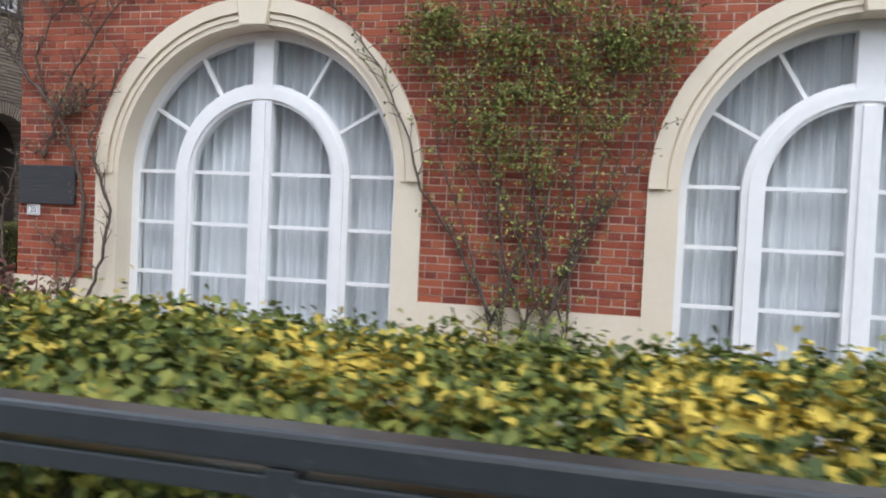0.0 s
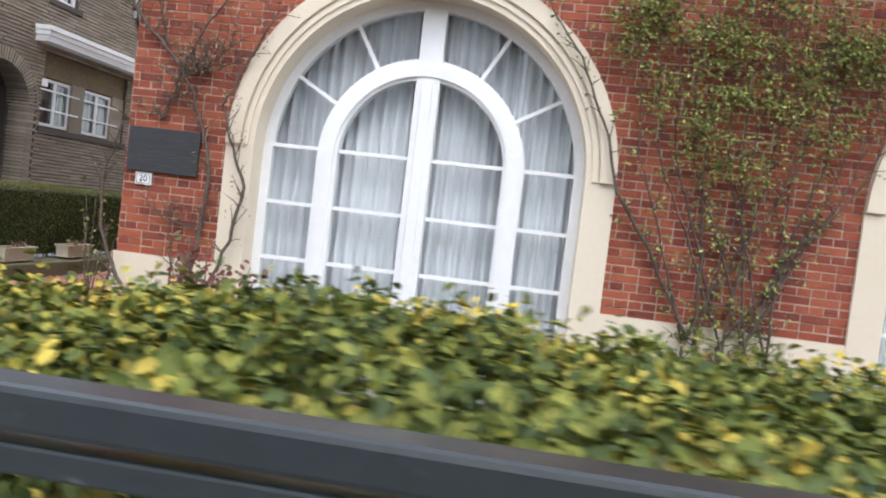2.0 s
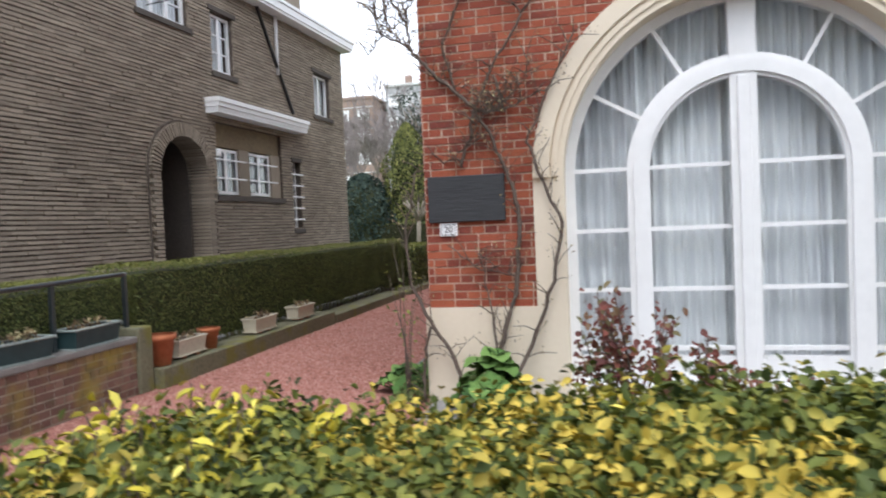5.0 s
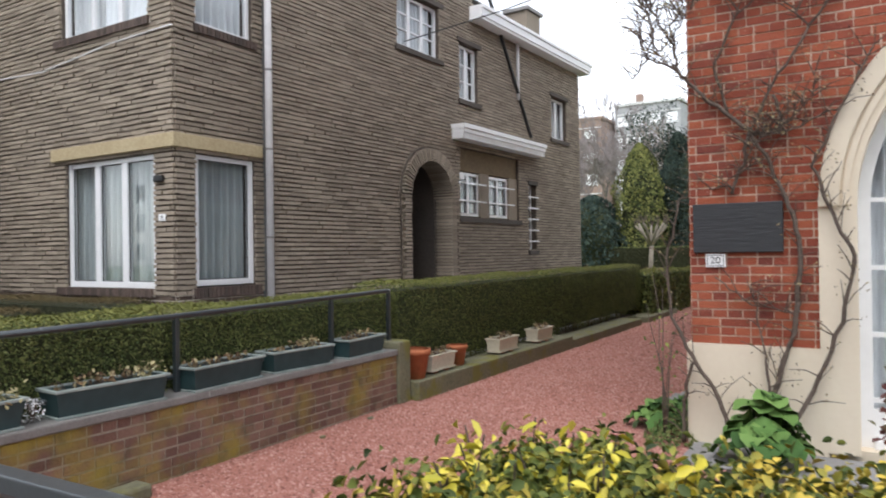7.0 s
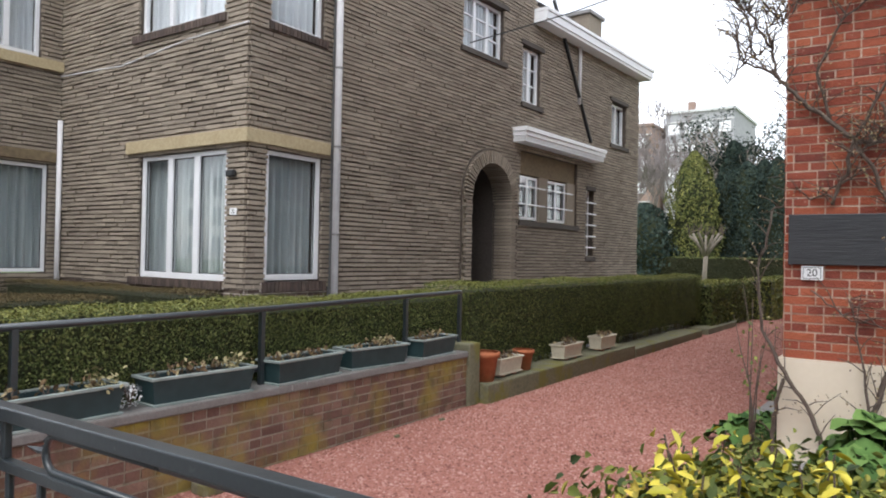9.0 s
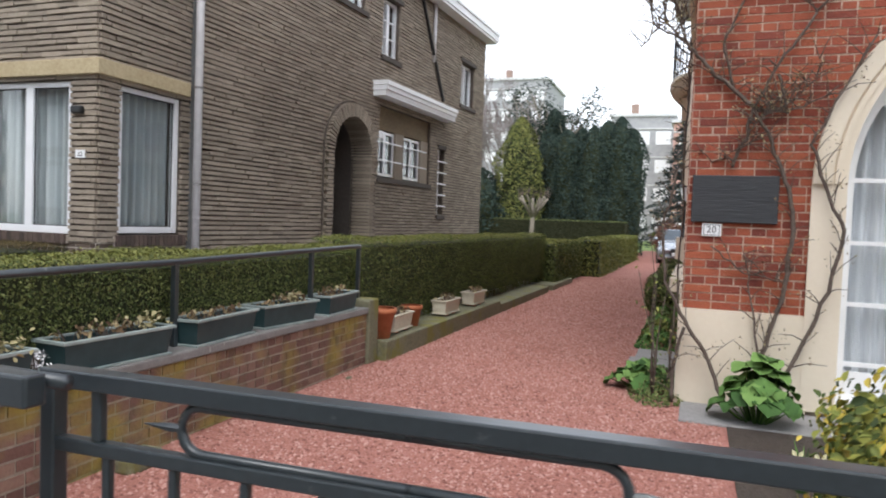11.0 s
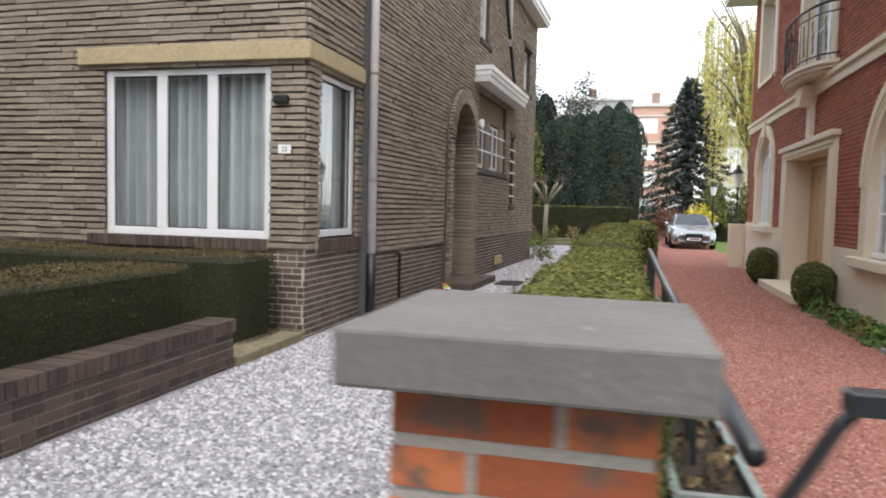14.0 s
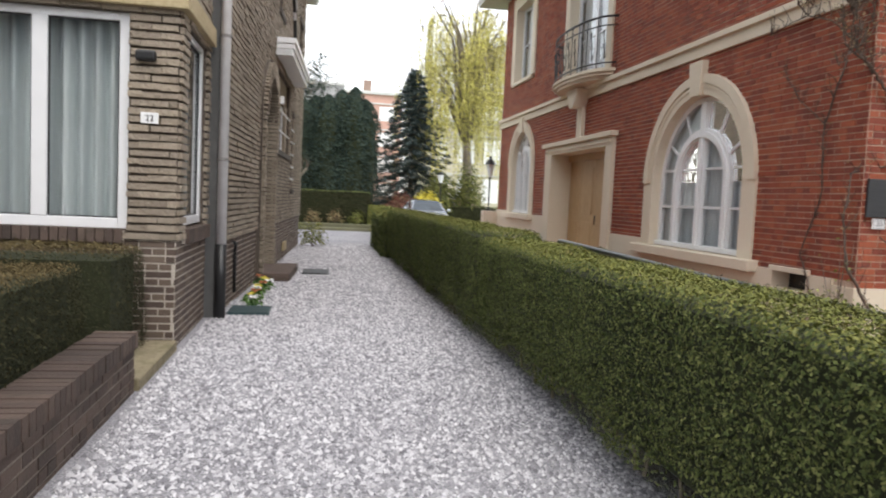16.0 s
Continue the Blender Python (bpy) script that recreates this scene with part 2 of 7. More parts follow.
M_CONIFER = leaf_mat("dark_conifer_foliage", [(0.013, 0.026, 0.022), (0.028, 0.046, 0.035), (0.05, 0.07, 0.05)], 0.8)
M_SPRUCE = leaf_mat("blue_spruce_foliage", [(0.028, 0.042, 0.042), (0.05, 0.07, 0.068), (0.085, 0.11, 0.105)], 0.8)
M_PALELEAF = leaf_mat("pale_dry_leaves", [(0.2, 0.17, 0.08), (0.38, 0.33, 0.17), (0.55, 0.5, 0.3)], 0.7)
M_CAP = mat("concrete_cap", [(0.15, 0.142, 0.132), (0.23, 0.218, 0.205)], 0.85, 60, 0.25, patch=5, patch_mix=0.5, spots=((0.32, 0.31, 0.29), 16, 0.66))
M_STAINED = mat("stained_stone", [(0.13, 0.095, 0.06), (0.24, 0.18, 0.1)], 0.85, 20, 0.25, patch=2)
M_GASKET = mat("dark_window_gasket", [(0.015, 0.015, 0.016), (0.025, 0.025, 0.026)], 0.5, 20, 0.0)
M_GOLDCON = leaf_mat("golden_conifer_foliage", [(0.045, 0.06, 0.017), (0.11, 0.122, 0.033), (0.22, 0.21, 0.06)], 0.8)
M_PETAL = mat("pale_yellow_petal", [(0.72, 0.68, 0.4), (0.8, 0.77, 0.52)], 0.7, 40, 0.05)
M_WILLOW = leaf_mat("willow_leaves", [(0.42, 0.4, 0.08), (0.62, 0.56, 0.14), (0.76, 0.68, 0.26)], 0.7)
M_TERRACOTTA = mat("terracotta", [(0.36, 0.11, 0.045), (0.48, 0.17, 0.075)], 0.8, 20, 0.15)
M_PLANTER = mat("dark_green_plastic", [(0.012, 0.035, 0.038), (0.03, 0.062, 0.066)], 0.5, 10, 0.05, spots=((0.09, 0.11, 0.11), 14, 0.7))
M_RIM = mat("faded_green_plastic", [(0.17, 0.22, 0.21), (0.36, 0.4, 0.37)], 0.6, 10, 0.05)
M_CREAMBOX = mat("cream_concrete", [(0.46, 0.42, 0.32), (0.62, 0.57, 0.45)], 0.85, 25, 0.2)
M_DRY = leaf_mat("dry_stalks", [(0.1, 0.06, 0.035), (0.22, 0.15, 0.08), (0.42, 0.36, 0.2)], 0.9)
M_SILVER = mat("silver_car_paint", [(0.5, 0.53, 0.57), (0.56, 0.59, 0.63)], 0.25, 3, 0.0, metal=0.6, coat=0.8)
M_TYRE = mat("tyre_rubber", [(0.012, 0.012, 0.012), (0.025, 0.025, 0.025)], 0.9, 40, 0.1)
M_LAMP = mat("clear_lamp_glass", [(0.7, 0.72, 0.74), (0.85, 0.86, 0.88)], 0.1, 5, 0.0)
M_CARGLASS = mat("dark_car_glass", [(0.05, 0.06, 0.07), (0.08, 0.095, 0.11)], 0.05, 4, 0.0)
M_SIGN = mat("white_enamel", [(0.78, 0.78, 0.78), (0.84, 0.84, 0.84)], 0.3, 8, 0.0)
M_INK = mat("black_ink", [(0.02, 0.02, 0.022), (0.03, 0.03, 0.032)], 0.6, 20, 0.0)
M_GREYFAR = mat("far_grey_render", [(0.3, 0.3, 0.31), (0.4, 0.4, 0.4)], 0.9, 2, 0.05)
M_PINK = mat("pink_render", [(0.5, 0.3, 0.25), (0.58, 0.36, 0.3)], 0.9, 3, 0.05)
M_PALE = mat("pale_render", [(0.5, 0.5, 0.5), (0.62, 0.62, 0.61)], 0.9, 2, 0.05)
M_FARBRICK = mat("far_brown_brick", [(0.24, 0.16, 0.13), (0.34, 0.25, 0.2)], 0.9, 3, 0.05)
M_FARGLASS = mat("far_window_glass", [(0.08, 0.09, 0.1), (0.2, 0.22, 0.24)], 0.1, 1, 0.0)


# ---- mesh helpers ----
LOOSE = ("twigs", "stems", "stalks", "shoots", "strands", "canes", "limbs", "boughs", "branches")


class Mesh:
    """Collects vertices and faces in a local frame, then makes one object in world space."""

    def __init__(self, frame_m=None):
        self.v, self.f, self.m = [], [], frame_m

    def add(self, verts, faces):
        o = len(self.v)
        self.v += [tuple(p) for p in verts]
        self.f += [tuple(o + i for i in q) for q in faces]
        return self

    def box(self, a0, a1, b0, b1, c0, c1):
        p = [(a, b, c) for a in (a0, a1) for b in (b0, b1) for c in (c0, c1)]
        return self.add(p, [(0, 1, 3, 2), (4, 6, 7, 5), (0, 4, 5, 1), (2, 3, 7, 6), (0, 2, 6, 4), (1, 5, 7, 3)])

    def prism(self, poly, b0, b1):
        """A polygon in the frame's u, z plane, as thick as b0 to b1."""
        n = len(poly)
        self.add([(u, b0, z) for u, z in poly] + [(u, b1, z) for u, z in poly],
                 [tuple(range(n))[::-1], tuple(range(n, 2 * n))] + [(i, (i + 1) % n, n + (i + 1) % n, n + i) for i in range(n)])
        return self

    def band(self, inner, outer, b0, b1):
        """A ring strip between two open lines of equally many points, as thick as b0 to b1."""
        n = len(inner)
        p = [(u, b, z) for line in (inner, outer) for b in (b0, b1) for u, z in line]
        i0, i1, o0, o1 = 0, n, 2 * n, 3 * n
        q = []
        for k in range(n - 1):
            q += [(i0 + k, i0 + k + 1, o0 + k + 1, o0 + k), (i1 + k, o1 + k, o1 + k + 1, i1 + k + 1),
                  (i0 + k, i1 + k, i1 + k + 1, i0 + k + 1), (o0 + k, o0 + k + 1, o1 + k + 1, o1 + k)]
        q += [(i0, o0, o1, i1), (i0 + n - 1, i1 + n - 1, o1 + n - 1, o0 + n - 1)]
        return self.add(p, q)

    def tube(self, pts, radii, sides=6):
        pts = [Vector(p) for p in pts]
        if not hasattr(radii, "__len__"):
            radii = [radii] * len(pts)
        o, rings = len(self.v), []
        for k, p in enumerate(pts):
            d = (pts[min(k + 1, len(pts) - 1)] - pts[max(k - 1, 0)])
            d = d.normalized() if d.length > 1e-9 else Vector((0, 0, 1))
            a = d.cross(Vector((0.31, 0.17, 0.93)))
            a = a.normalized() if a.length > 0.05 else d.cross(Vector((1, 0, 0))).normalized()
            b = d.cross(a)
            self.v += [tuple(p + radii[k] * (math.cos(t) * a + math.sin(t) * b)) for t in (2 * math.pi * s / sides for s in range(sides))]
        for k in range(len(pts) - 1):
            for s in range(sides):
                i, j = o + k * sides + s, o + k * sides + (s + 1) % sides
                self.f.append((i, j, j + sides, i + sides))
        e = o + (len(pts) - 1) * sides
        self.f += [tuple(range(o, o + sides))[::-1], tuple(range(e, e + sides))]
        return self

    def lathe(self, profile, centre, sides=24):
        """Radius and height pairs turned round an upright axis."""
        o, n = len(self.v), len(profile)
        cx, cy, cz = centre
        for s in range(sides):
            t = 2 * math.pi * s / sides
            self.v += [(cx + r * math.cos(t), cy + r * math.sin(t), cz + z) for r, z in profile]
        for s in range(sides):
            for k in range(n - 1):
                a, b = o + s * n + k, o + (s + 1) % sides * n + k
                self.f.append((a, b, b + 1, a + 1))
        return self

    def make(self, name, material, parent=None, label="", smooth=False, bevel=0.0):
        me = bpy.data.meshes.new(name)
        v = np.array(self.v, dtype=float).reshape(-1, 3)
        flip = False
        if self.m is not None:
            a = np.array(self.m)
            v = v @ a[:3, :3].T + a[:3, 3]
            flip = np.linalg.det(a[:3, :3]) < 0
        me.from_pydata(v.tolist(), [], [q[::-1] for q in self.f] if flip else self.f)
        me.materials.append(material)
        if smooth:
            me.polygons.foreach_set("use_smooth", [True] * len(me.polygons))
        ob = new(name, me)
        if name in LOOSE:
            ob["kind"] = "stuff"
        if bevel:
            mod = ob.modifiers.new("edge", "BEVEL")
            mod.width, mod.segments, mod.limit_method = bevel, 2, "ANGLE"
        if parent:
            ob.parent = parent
        if label:
            ob["label"] = label
        return ob


def empty(name, label, category, group="", kind="", at=(0, 0, 0)):
    ob = new(name)
    ob.location = at
    ob.empty_display_size = 0.1
    return tagged(ob, label, category, group, kind)


def put(ob, parent):
    """Hangs a finished part under a thing without moving it."""
    ob.parent = parent
    ob.matrix_parent_inverse = Matrix.Translation(parent.location).inverted()
    return ob


def basis(origin, u, v):
    u, v = Vector(u).normalized(), Vector(v).normalized()
    m = Matrix.Identity(4)
    for r in range(3):
        m[r][0], m[r][1], m[r][2], m[r][3] = u[r], v[r], (0, 0, 1)[r], origin[r]
    return m


# frames of the walls: u runs along the wall, v points out of it
RF = basis((0, 0, 0), (1, 0, 0), (0, -1, 0))
RS = basis((0, 0, 0), (0, 1, 0), (-1, 0, 0))
GF = basis((0, 0.17, 0), (1, 0, 0), (0, -1, 0))
GS = basis((-6.37, 0, 0), (0, 1, 0), (1, 0, 0))
GR = basis((-6.26, 1.7, 0), (0.045, 1, 0), (1, -0.045, 0))


def arc(c, z, r, n=24, a0=180.0, a1=0.0):
    return [(c + r * math.cos(radians(a0 + (a1 - a0) * k / n)), z + r * math.sin(radians(a0 + (a1 - a0) * k / n))) for k in range(n + 1)]


def arched(c, half, z0, spring):
    """A hole with a round head."""
    def cut(z):
        if z < z0 or z >= spring + half:
            return None
        w = half if z <= spring else math.sqrt(max(0, half * half - (z - spring) ** 2))
        return c - w, c + w
    return cut


def square(a, b, z0, z1):
    return lambda z: (a, b) if z0 <= z < z1 else None


def spans(u0, u1, z, holes):
    left = [(u0, u1)]
    for hole in holes:
        c = hole(z)
        if c:
            left = [s for a, b in left for s in ((a, min(b, c[0])), (max(a, c[1]), b)) if s[1] - s[0] > 0.01]
    return left


def wall(name, label, fr, u0, u1, z0, z1, thick, holes, mortar, brick, course, length, joint, proud, near=None, top=None, inset=0.0, headers=True, jitter=0.003, z_bond=0):
    """A wall with its openings cut through, and its bricks laid on it one by one. near: the stretch whose bricks are single objects."""
    body, rows = Mesh(fr), int(round((z1 - z0) / course))
    course = (z1 - z0) / rows
    run = []
    for k in range(rows):
        za, zb = z0 + k * course, z0 + (k + 1) * course
        zm = (za + zb) / 2
        end = top(zm) if top else u1
        for s in spans(u0 + inset, min(u1, end), zm, holes):
            hit = next((r for r in run if r[3] == za and abs(r[0] - s[0]) < 1e-6 and abs(r[1] - s[1]) < 1e-6), None)
            if hit:
                hit[3] = zb
            else:
                run.append([s[0], s[1], za, zb])
    for a, b, za, zb in run:
        body.box(a, b, -thick, 0, za, zb)
    ob = tagged(body.make(name, mortar), label, "wall", kind="structure")
    rest, shared, singles, vj = Mesh(fr), {}, 0, min(joint / 2, 0.0055) if headers else 0.002
    for k in range(rows):
        za, zb = z0 + k * course + joint / 2, z0 + (k + 1) * course - joint / 2
        zm = (za + zb) / 2
        end = top(zm) if top else u1
        step = length / 2 if headers and k % 2 else length
        for a, b in spans(u0, min(u1, end), zm, holes):
            u = math.floor(a / step) * step + (step / 2 if k % 2 else 0) + (0.25 * length if k % 3 == 1 else 0) - step
            while u < b:
                ua, ub = max(a, u) + vj, min(b, u + step) - vj
                if ub - ua > 0.02:
                    out = proud + rnd.uniform(-jitter, jitter)
                    if near and near(ua, zm) and singles < 300 and ua > a + joint and ub < b - joint:
                        key = round(ub - ua, 3)
                        if key not in shared:
                            piece = Mesh().box(-(ub - ua) / 2, (ub - ua) / 2, -0.02, 0, -(zb - za) / 2, (zb - za) / 2)
                            shared[key] = piece.make("brick", brick, ob)
                            one = shared[key]
                        else:
                            one = new("brick", shared[key].data)
                            one.parent = ob
                        one.matrix_local = fr @ Matrix.Translation(((ua + ub) / 2, out, zm))
                        singles += 1
                    else:
                        d = [rnd.uniform(-jitter, jitter) for _ in range(3)]
                        rest.box(ua + d[0], ub + d[1], -0.01, out, za + d[2] * 0.6, zb - d[0] * 0.6)
                u += step
    if rest.v:
        r = rest.make("brickwork", brick, ob)
        r["kind"] = "stuff"
    return ob


# ---- the red house ----
def panes(parent, fr, cells, v):
    for a, b, z0, z1 in cells:
        ob = Mesh(fr).box(a, b, v - 0.003, v + 0.003, z0, z1).make("pane", M_GLASS, parent)
        ob.visible_shadow = False


def glass_head(parent, fr, poly, v):
    ob = Mesh(fr).prism(poly, v - 0.003, v + 0.003).make("pane", M_GLASS, parent)
    ob.visible_shadow = False


def curtain(fr, a, b, z0, z1, v, material, label, fold=0.11, deep=0.035, seed=0):
    """A hanging net curtain with uneven folds."""
    r, m = random.Random(seed), Mesh(fr)
    n = max(12, int((b - a) / 0.012))
    ph, line = 0.0, []
    for k in range(n + 1):
        ph += 2 * math.pi * 0.012 / (fold * r.uniform(0.75, 1.3))
        line.append((a + (b - a) * k / n, v + deep * math.sin(ph) * r.uniform(0.8, 1.1)))
    p = [(u, w, z) for z in (z0, (z0 + z1) / 2, z1) for u, w in line]
    q = [(j * (n + 1) + k, j * (n + 1) + k + 1, (j + 1) * (n + 1) + k + 1, (j + 1) * (n + 1) + k) for j in (0, 1) for k in range(n)]
    m.add(p, q)
    ob = m.make("curtain", material, smooth=True)
    return tagged(ob, label, "curtain", "net curtains")


def arch_window(name, label, fr, c, spring, stone, inner, glass, ring, z0, bars, mull, deep, kick=0.0, sill=None, key_top=None, seed=0):
    """A round-headed window: cream surround with keystone, white frame with an inner arch, spokes and bars, panes."""
    w = empty(name, label, "window", "round-headed windows", "structure")
    n = 28
    line = lambda r, zb: [(c - r, zb)] + arc(c, spring, r, n) + [(c + r, zb)]
    Mesh(fr).band(line(inner, z0 - 0.02), line(stone, z0 - 0.02), -deep - 0.08, 0.035).make("surround", M_CREAM, w, "smooth cream stone surround")
    Mesh(fr).band(arc(c, spring, stone - 0.13, n), arc(c, spring, stone - 0.002, n), 0.03, 0.065).make("archivolt", M_CREAM, w)
    Mesh(fr).band(arc(c, spring, stone - 0.19, n), arc(c, spring, stone - 0.15, n), 0.03, 0.05).make("moulding", M_CREAM, w)
    kt = key_top or spring + stone + 0.22
    Mesh(fr).prism([(c - 0.13, spring + inner - 0.02), (c + 0.13, spring + inner - 0.02), (c + 0.18, kt), (c - 0.18, kt)], -0.1, 0.1).make("keystone", M_CREAM, w, bevel=0.01)
    v0 = -deep
    Mesh(fr).band(line(glass, z0), line(inner, z0), v0 - 0.05, v0 + 0.02).make("outer_frame", M_WHITE, w)
    Mesh(fr).band(line(ring[0], z0), line(ring[1], z0), v0 - 0.05, v0 + 0.05).make("inner_arch", M_WHITE, w)
    Mesh(fr).band(line(ring[0] + 0.03, z0 + 0.01), line(ring[1] - 0.05, z0 + 0.01), v0 + 0.045, v0 + 0.075).make("moulding", M_WHITE, w)
    Mesh(fr).box(c - mull, c + mull, v0 - 0.05, v0 + 0.06, z0, spring + glass).make("mullion", M_WHITE, w, bevel=0.008)
    Mesh(fr).box(c - mull * 0.45, c + mull * 0.45, v0 + 0.06, v0 + 0.085, z0, spring + ring[0]).make("cover_strip", M_WHITE, w, bevel=0.006)
    for z in bars:
        for s in (-1, 1):
            for a, b in ((mull, ring[0]), (ring[1], glass)):
                u0, u1 = sorted((c + s * a, c + s * b))
                Mesh(fr).box(u0, u1, v0 - 0.03, v0 + 0.015, z - 0.016, z + 0.016).make("glazing_bar", M_WHITE, w)
    for d in (30, 60, 120, 150):
        ca, sa = math.cos(radians(d)), math.sin(radians(d))
        q = [(c + r * ca - e * sa, spring + r * sa + e * ca) for r, e in ((ring[1] - 0.01, -0.016), (glass + 0.01, -0.016), (glass + 0.01, 0.016), (ring[1] - 0.01, 0.016))]
        Mesh(fr).prism(q, v0 - 0.03, v0 + 0.015).make("spoke", M_WHITE, w)
    if kick:
        Mesh(fr).box(c - glass, c + glass, v0 - 0.04, v0 + 0.025, z0, z0 + kick).make("kick_panel", M_WHITE, w)
        Mesh(fr).box(c - glass, c + glass, v0 - 0.04, v0 + 0.09, z0, z0 + 0.07).make("weather_bar", M_WHITE, w, bevel=0.01)
    else:
        Mesh(fr).box(c - inner, c + inner, v0 - 0.05, v0 + 0.08, z0, z0 + 0.07).make("bottom_rail", M_WHITE, w, bevel=0.01)
    if sill:
        Mesh(fr).box(c - sill, c + sill, -deep - 0.05, 0.16, z0 - 0.15, z0 - 0.01).make("window_sill", M_CREAM, w, "thick cream stone sill", bevel=0.015)
    levels = [z0 + kick] + [z for z in sorted(bars) if z < spring - 0.1] + [spring]
    for s in (-1, 1):
        for a, b in ((mull, ring[0]), (ring[1], glass)):
            u0, u1 = sorted((c + s * a, c + s * b))
            panes(w, fr, [(u0, u1, z0a, z1a) for z0a, z1a in zip(levels, levels[1:])], v0 - 0.01)
        a, e = (0, math.degrees(math.acos(mull / ring[0]))) if s > 0 else (180, 180 - math.degrees(math.acos(mull / ring[0])))
        glass_head(w, fr, [(c + s * mull, spring)] + arc(c, spring, ring[0], 10, a, e), v0 - 0.01)
        for d0, d1 in ((0, 30), (30, 60), (60, 84)):
            b0, b1 = (d0, d1) if s > 0 else (180 - d0, 180 - d1)
            glass_head(w, fr, arc(c, spring, ring[1], 6, b0, b1) + arc(c, spring, glass, 6, b1, b0), v0 - 0.01)
    curtain(fr, c - inner - 0.05, c + inner + 0.05, z0 + 0.03, spring + inner, v0 - 0.14, M_CURTAIN, "white net curtain hanging in soft folds behind the arched window", 0.1, 0.05, seed)
    return w


W1, W2, W_HALF = 2.49, 7.53, 1.585
front_holes = [arched(W1, W_HALF, 0.0, 1.66), arched(W2, W_HALF, 0.0, 1.66)]
wall_red_front = wall("wall_red_front", "orange-red brick front wall with pale mortar joints", RF, 0.0, 10.4, 0.64, 7.1, 0.3, front_holes, M_RED_MORTAR, M_RED,
                      0.0668, 0.215, 0.0125, 0.006, near=lambda u, z: (u < 0.92 or 4.07 < u < 5.9) and z < 2.6)
side_holes = [arched(3.16, 1.47, 0.4, 1.74), arched(11.95, 1.16, 0.4, 2.28), square(5.95, 9.72, 0.0, 2.68), square(6.35, 8.95, 3.75, 6.75), square(11.2, 13.35, 4.5, 6.75), square(2.1, 4.2, 4.5, 6.75)]
wall_red_side = wall("wall_red_side", "orange-red brick side wall with pale mortar joints", RS, 0.0, 14.25, 0.7, 7.1, 0.3, side_holes, M_RED_MORTAR, M_RED,
                     0.0668, 0.215, 0.0125, 0.006, inset=0.3, near=lambda u, z: u < 1.5 and z < 2.2)
plinth = Mesh(RF)
for a, b in ((-0.03, W1 - W_HALF + 0.03), (W1 + W_HALF - 0.03, W2 - W_HALF + 0.03), (W2 + W_HALF - 0.03, 10.4)):
    plinth.box(a, b, -0.3, 0.03, -0.4, 0.64)
plinth.box(W1 - W_HALF, W1 + W_HALF, -0.35, -0.05, -0.4, -0.07).box(W2 - W_HALF, W2 + W_HALF, -0.35, -0.05, -0.4, -0.07)
tagged(plinth.make("plinth_front", M_CREAM), "smooth cream rendered plinth of the red house", "plinth", kind="structure")
plinth = Mesh(RS)
plinth.box(0.28, 0.66, -0.28, 0.03, -0.4, 0.7).box(0.66, 1.24, -0.3, 0.03, -0.4, 0.5).box(1.24, 1.69, -0.3, 0.03, -0.4, 0.7).box(1.69, 4.63, -0.3, 0.03, -0.4, 0.76)
plinth.box(4.63, 5.98, -0.3, 0.03, -0.4, 0.86).box(9.7, 10.79, -0.3, 0.03, -0.4, 1.06).box(10.79, 13.11, -0.3, 0.03, -0.4, 1.05).box(13.11, 14.28, -0.3, 0.03, -0.4, 1.12)
tagged(plinth.make("plinth_side", M_CREAM), "smooth cream rendered plinth along the drive", "plinth", kind="structure")
# black plate set back in the vent, in place of its dark hollow
Mesh(RS).box(0.66, 1.24, -0.28, -0.2, 0.48, 0.72).make("vent_opening", M_BLACK, wall_red_side)
vent = tagged(Mesh(RS).box(0.62, 1.28, 0.0, 0.05, 0.69, 0.75).make("vent_lintel", M_CREAM, bevel=0.006), "cream lintel over a dark cellar vent", "vent", kind="structure")
for name, fr, b in (("string_course_front", RF, 10.4), ("string_course_side", RS, 14.3)):
    m = Mesh(fr).box(-0.06, b, 0.0, 0.05, 3.46, 3.62).box(-0.1, b, 0.0, 0.1, 3.62, 3.7)
    tagged(m.make(name, M_CREAM, bevel=0.008), "cream stone string course", "trim", kind="structure")
for k, (c, sd) in enumerate(((W1, 3), (W2, 4))):
    arch_window("window_%d" % (k + 1), "tall white round-headed window in a cream stone surround", RF, c, 1.66, 1.6, 1.36, 1.28, (0.70, 0.875), -0.07,
                [0.27, 0.74, 1.22, 1.705], 0.1, 0.2, kick=0.28, key_top=3.4, seed=sd)
arch_window("window_3", "white round-headed window with a thick sill", RS, 3.16, 1.74, 1.485, 1.2, 1.12, (0.6, 0.75), 0.78, [1.38, 1.92], 0.07, 0.13, sill=1.62, key_top=3.4, seed=5)
arch_window("window_4", "narrow white round-headed window by the far corner", RS, 11.95, 2.28, 1.175, 0.9, 0.83, (0.42, 0.54), 1.07, [1.6, 2.1], 0.06, 0.13, sill=1.25, key_top=3.55, seed=6)

door = empty("door_1", "oak front door set deep in a cream stone porch", "door", kind="structure")
Mesh(RS).box(5.93, 6.24, -0.85, 0.08, -0.15, 2.44).make("jamb", M_CREAM, door, bevel=0.01)
Mesh(RS).box(9.3, 9.74, -0.85, 0.08, -0.15, 2.44).make("jamb", M_CREAM, door, bevel=0.01)
Mesh(RS).box(5.93, 9.74, -0.85, 0.08, 2.44, 2.6).make("lintel", M_CREAM, door)
Mesh(RS).box(5.86, 9.81, -0.1, 0.15, 2.6, 2.7).make("cornice", M_CREAM, door, bevel=0.015)
Mesh(RS).box(6.0, 9.67, 0.06, 0.105, 2.5, 2.55).make("moulding", M_CREAM, door)
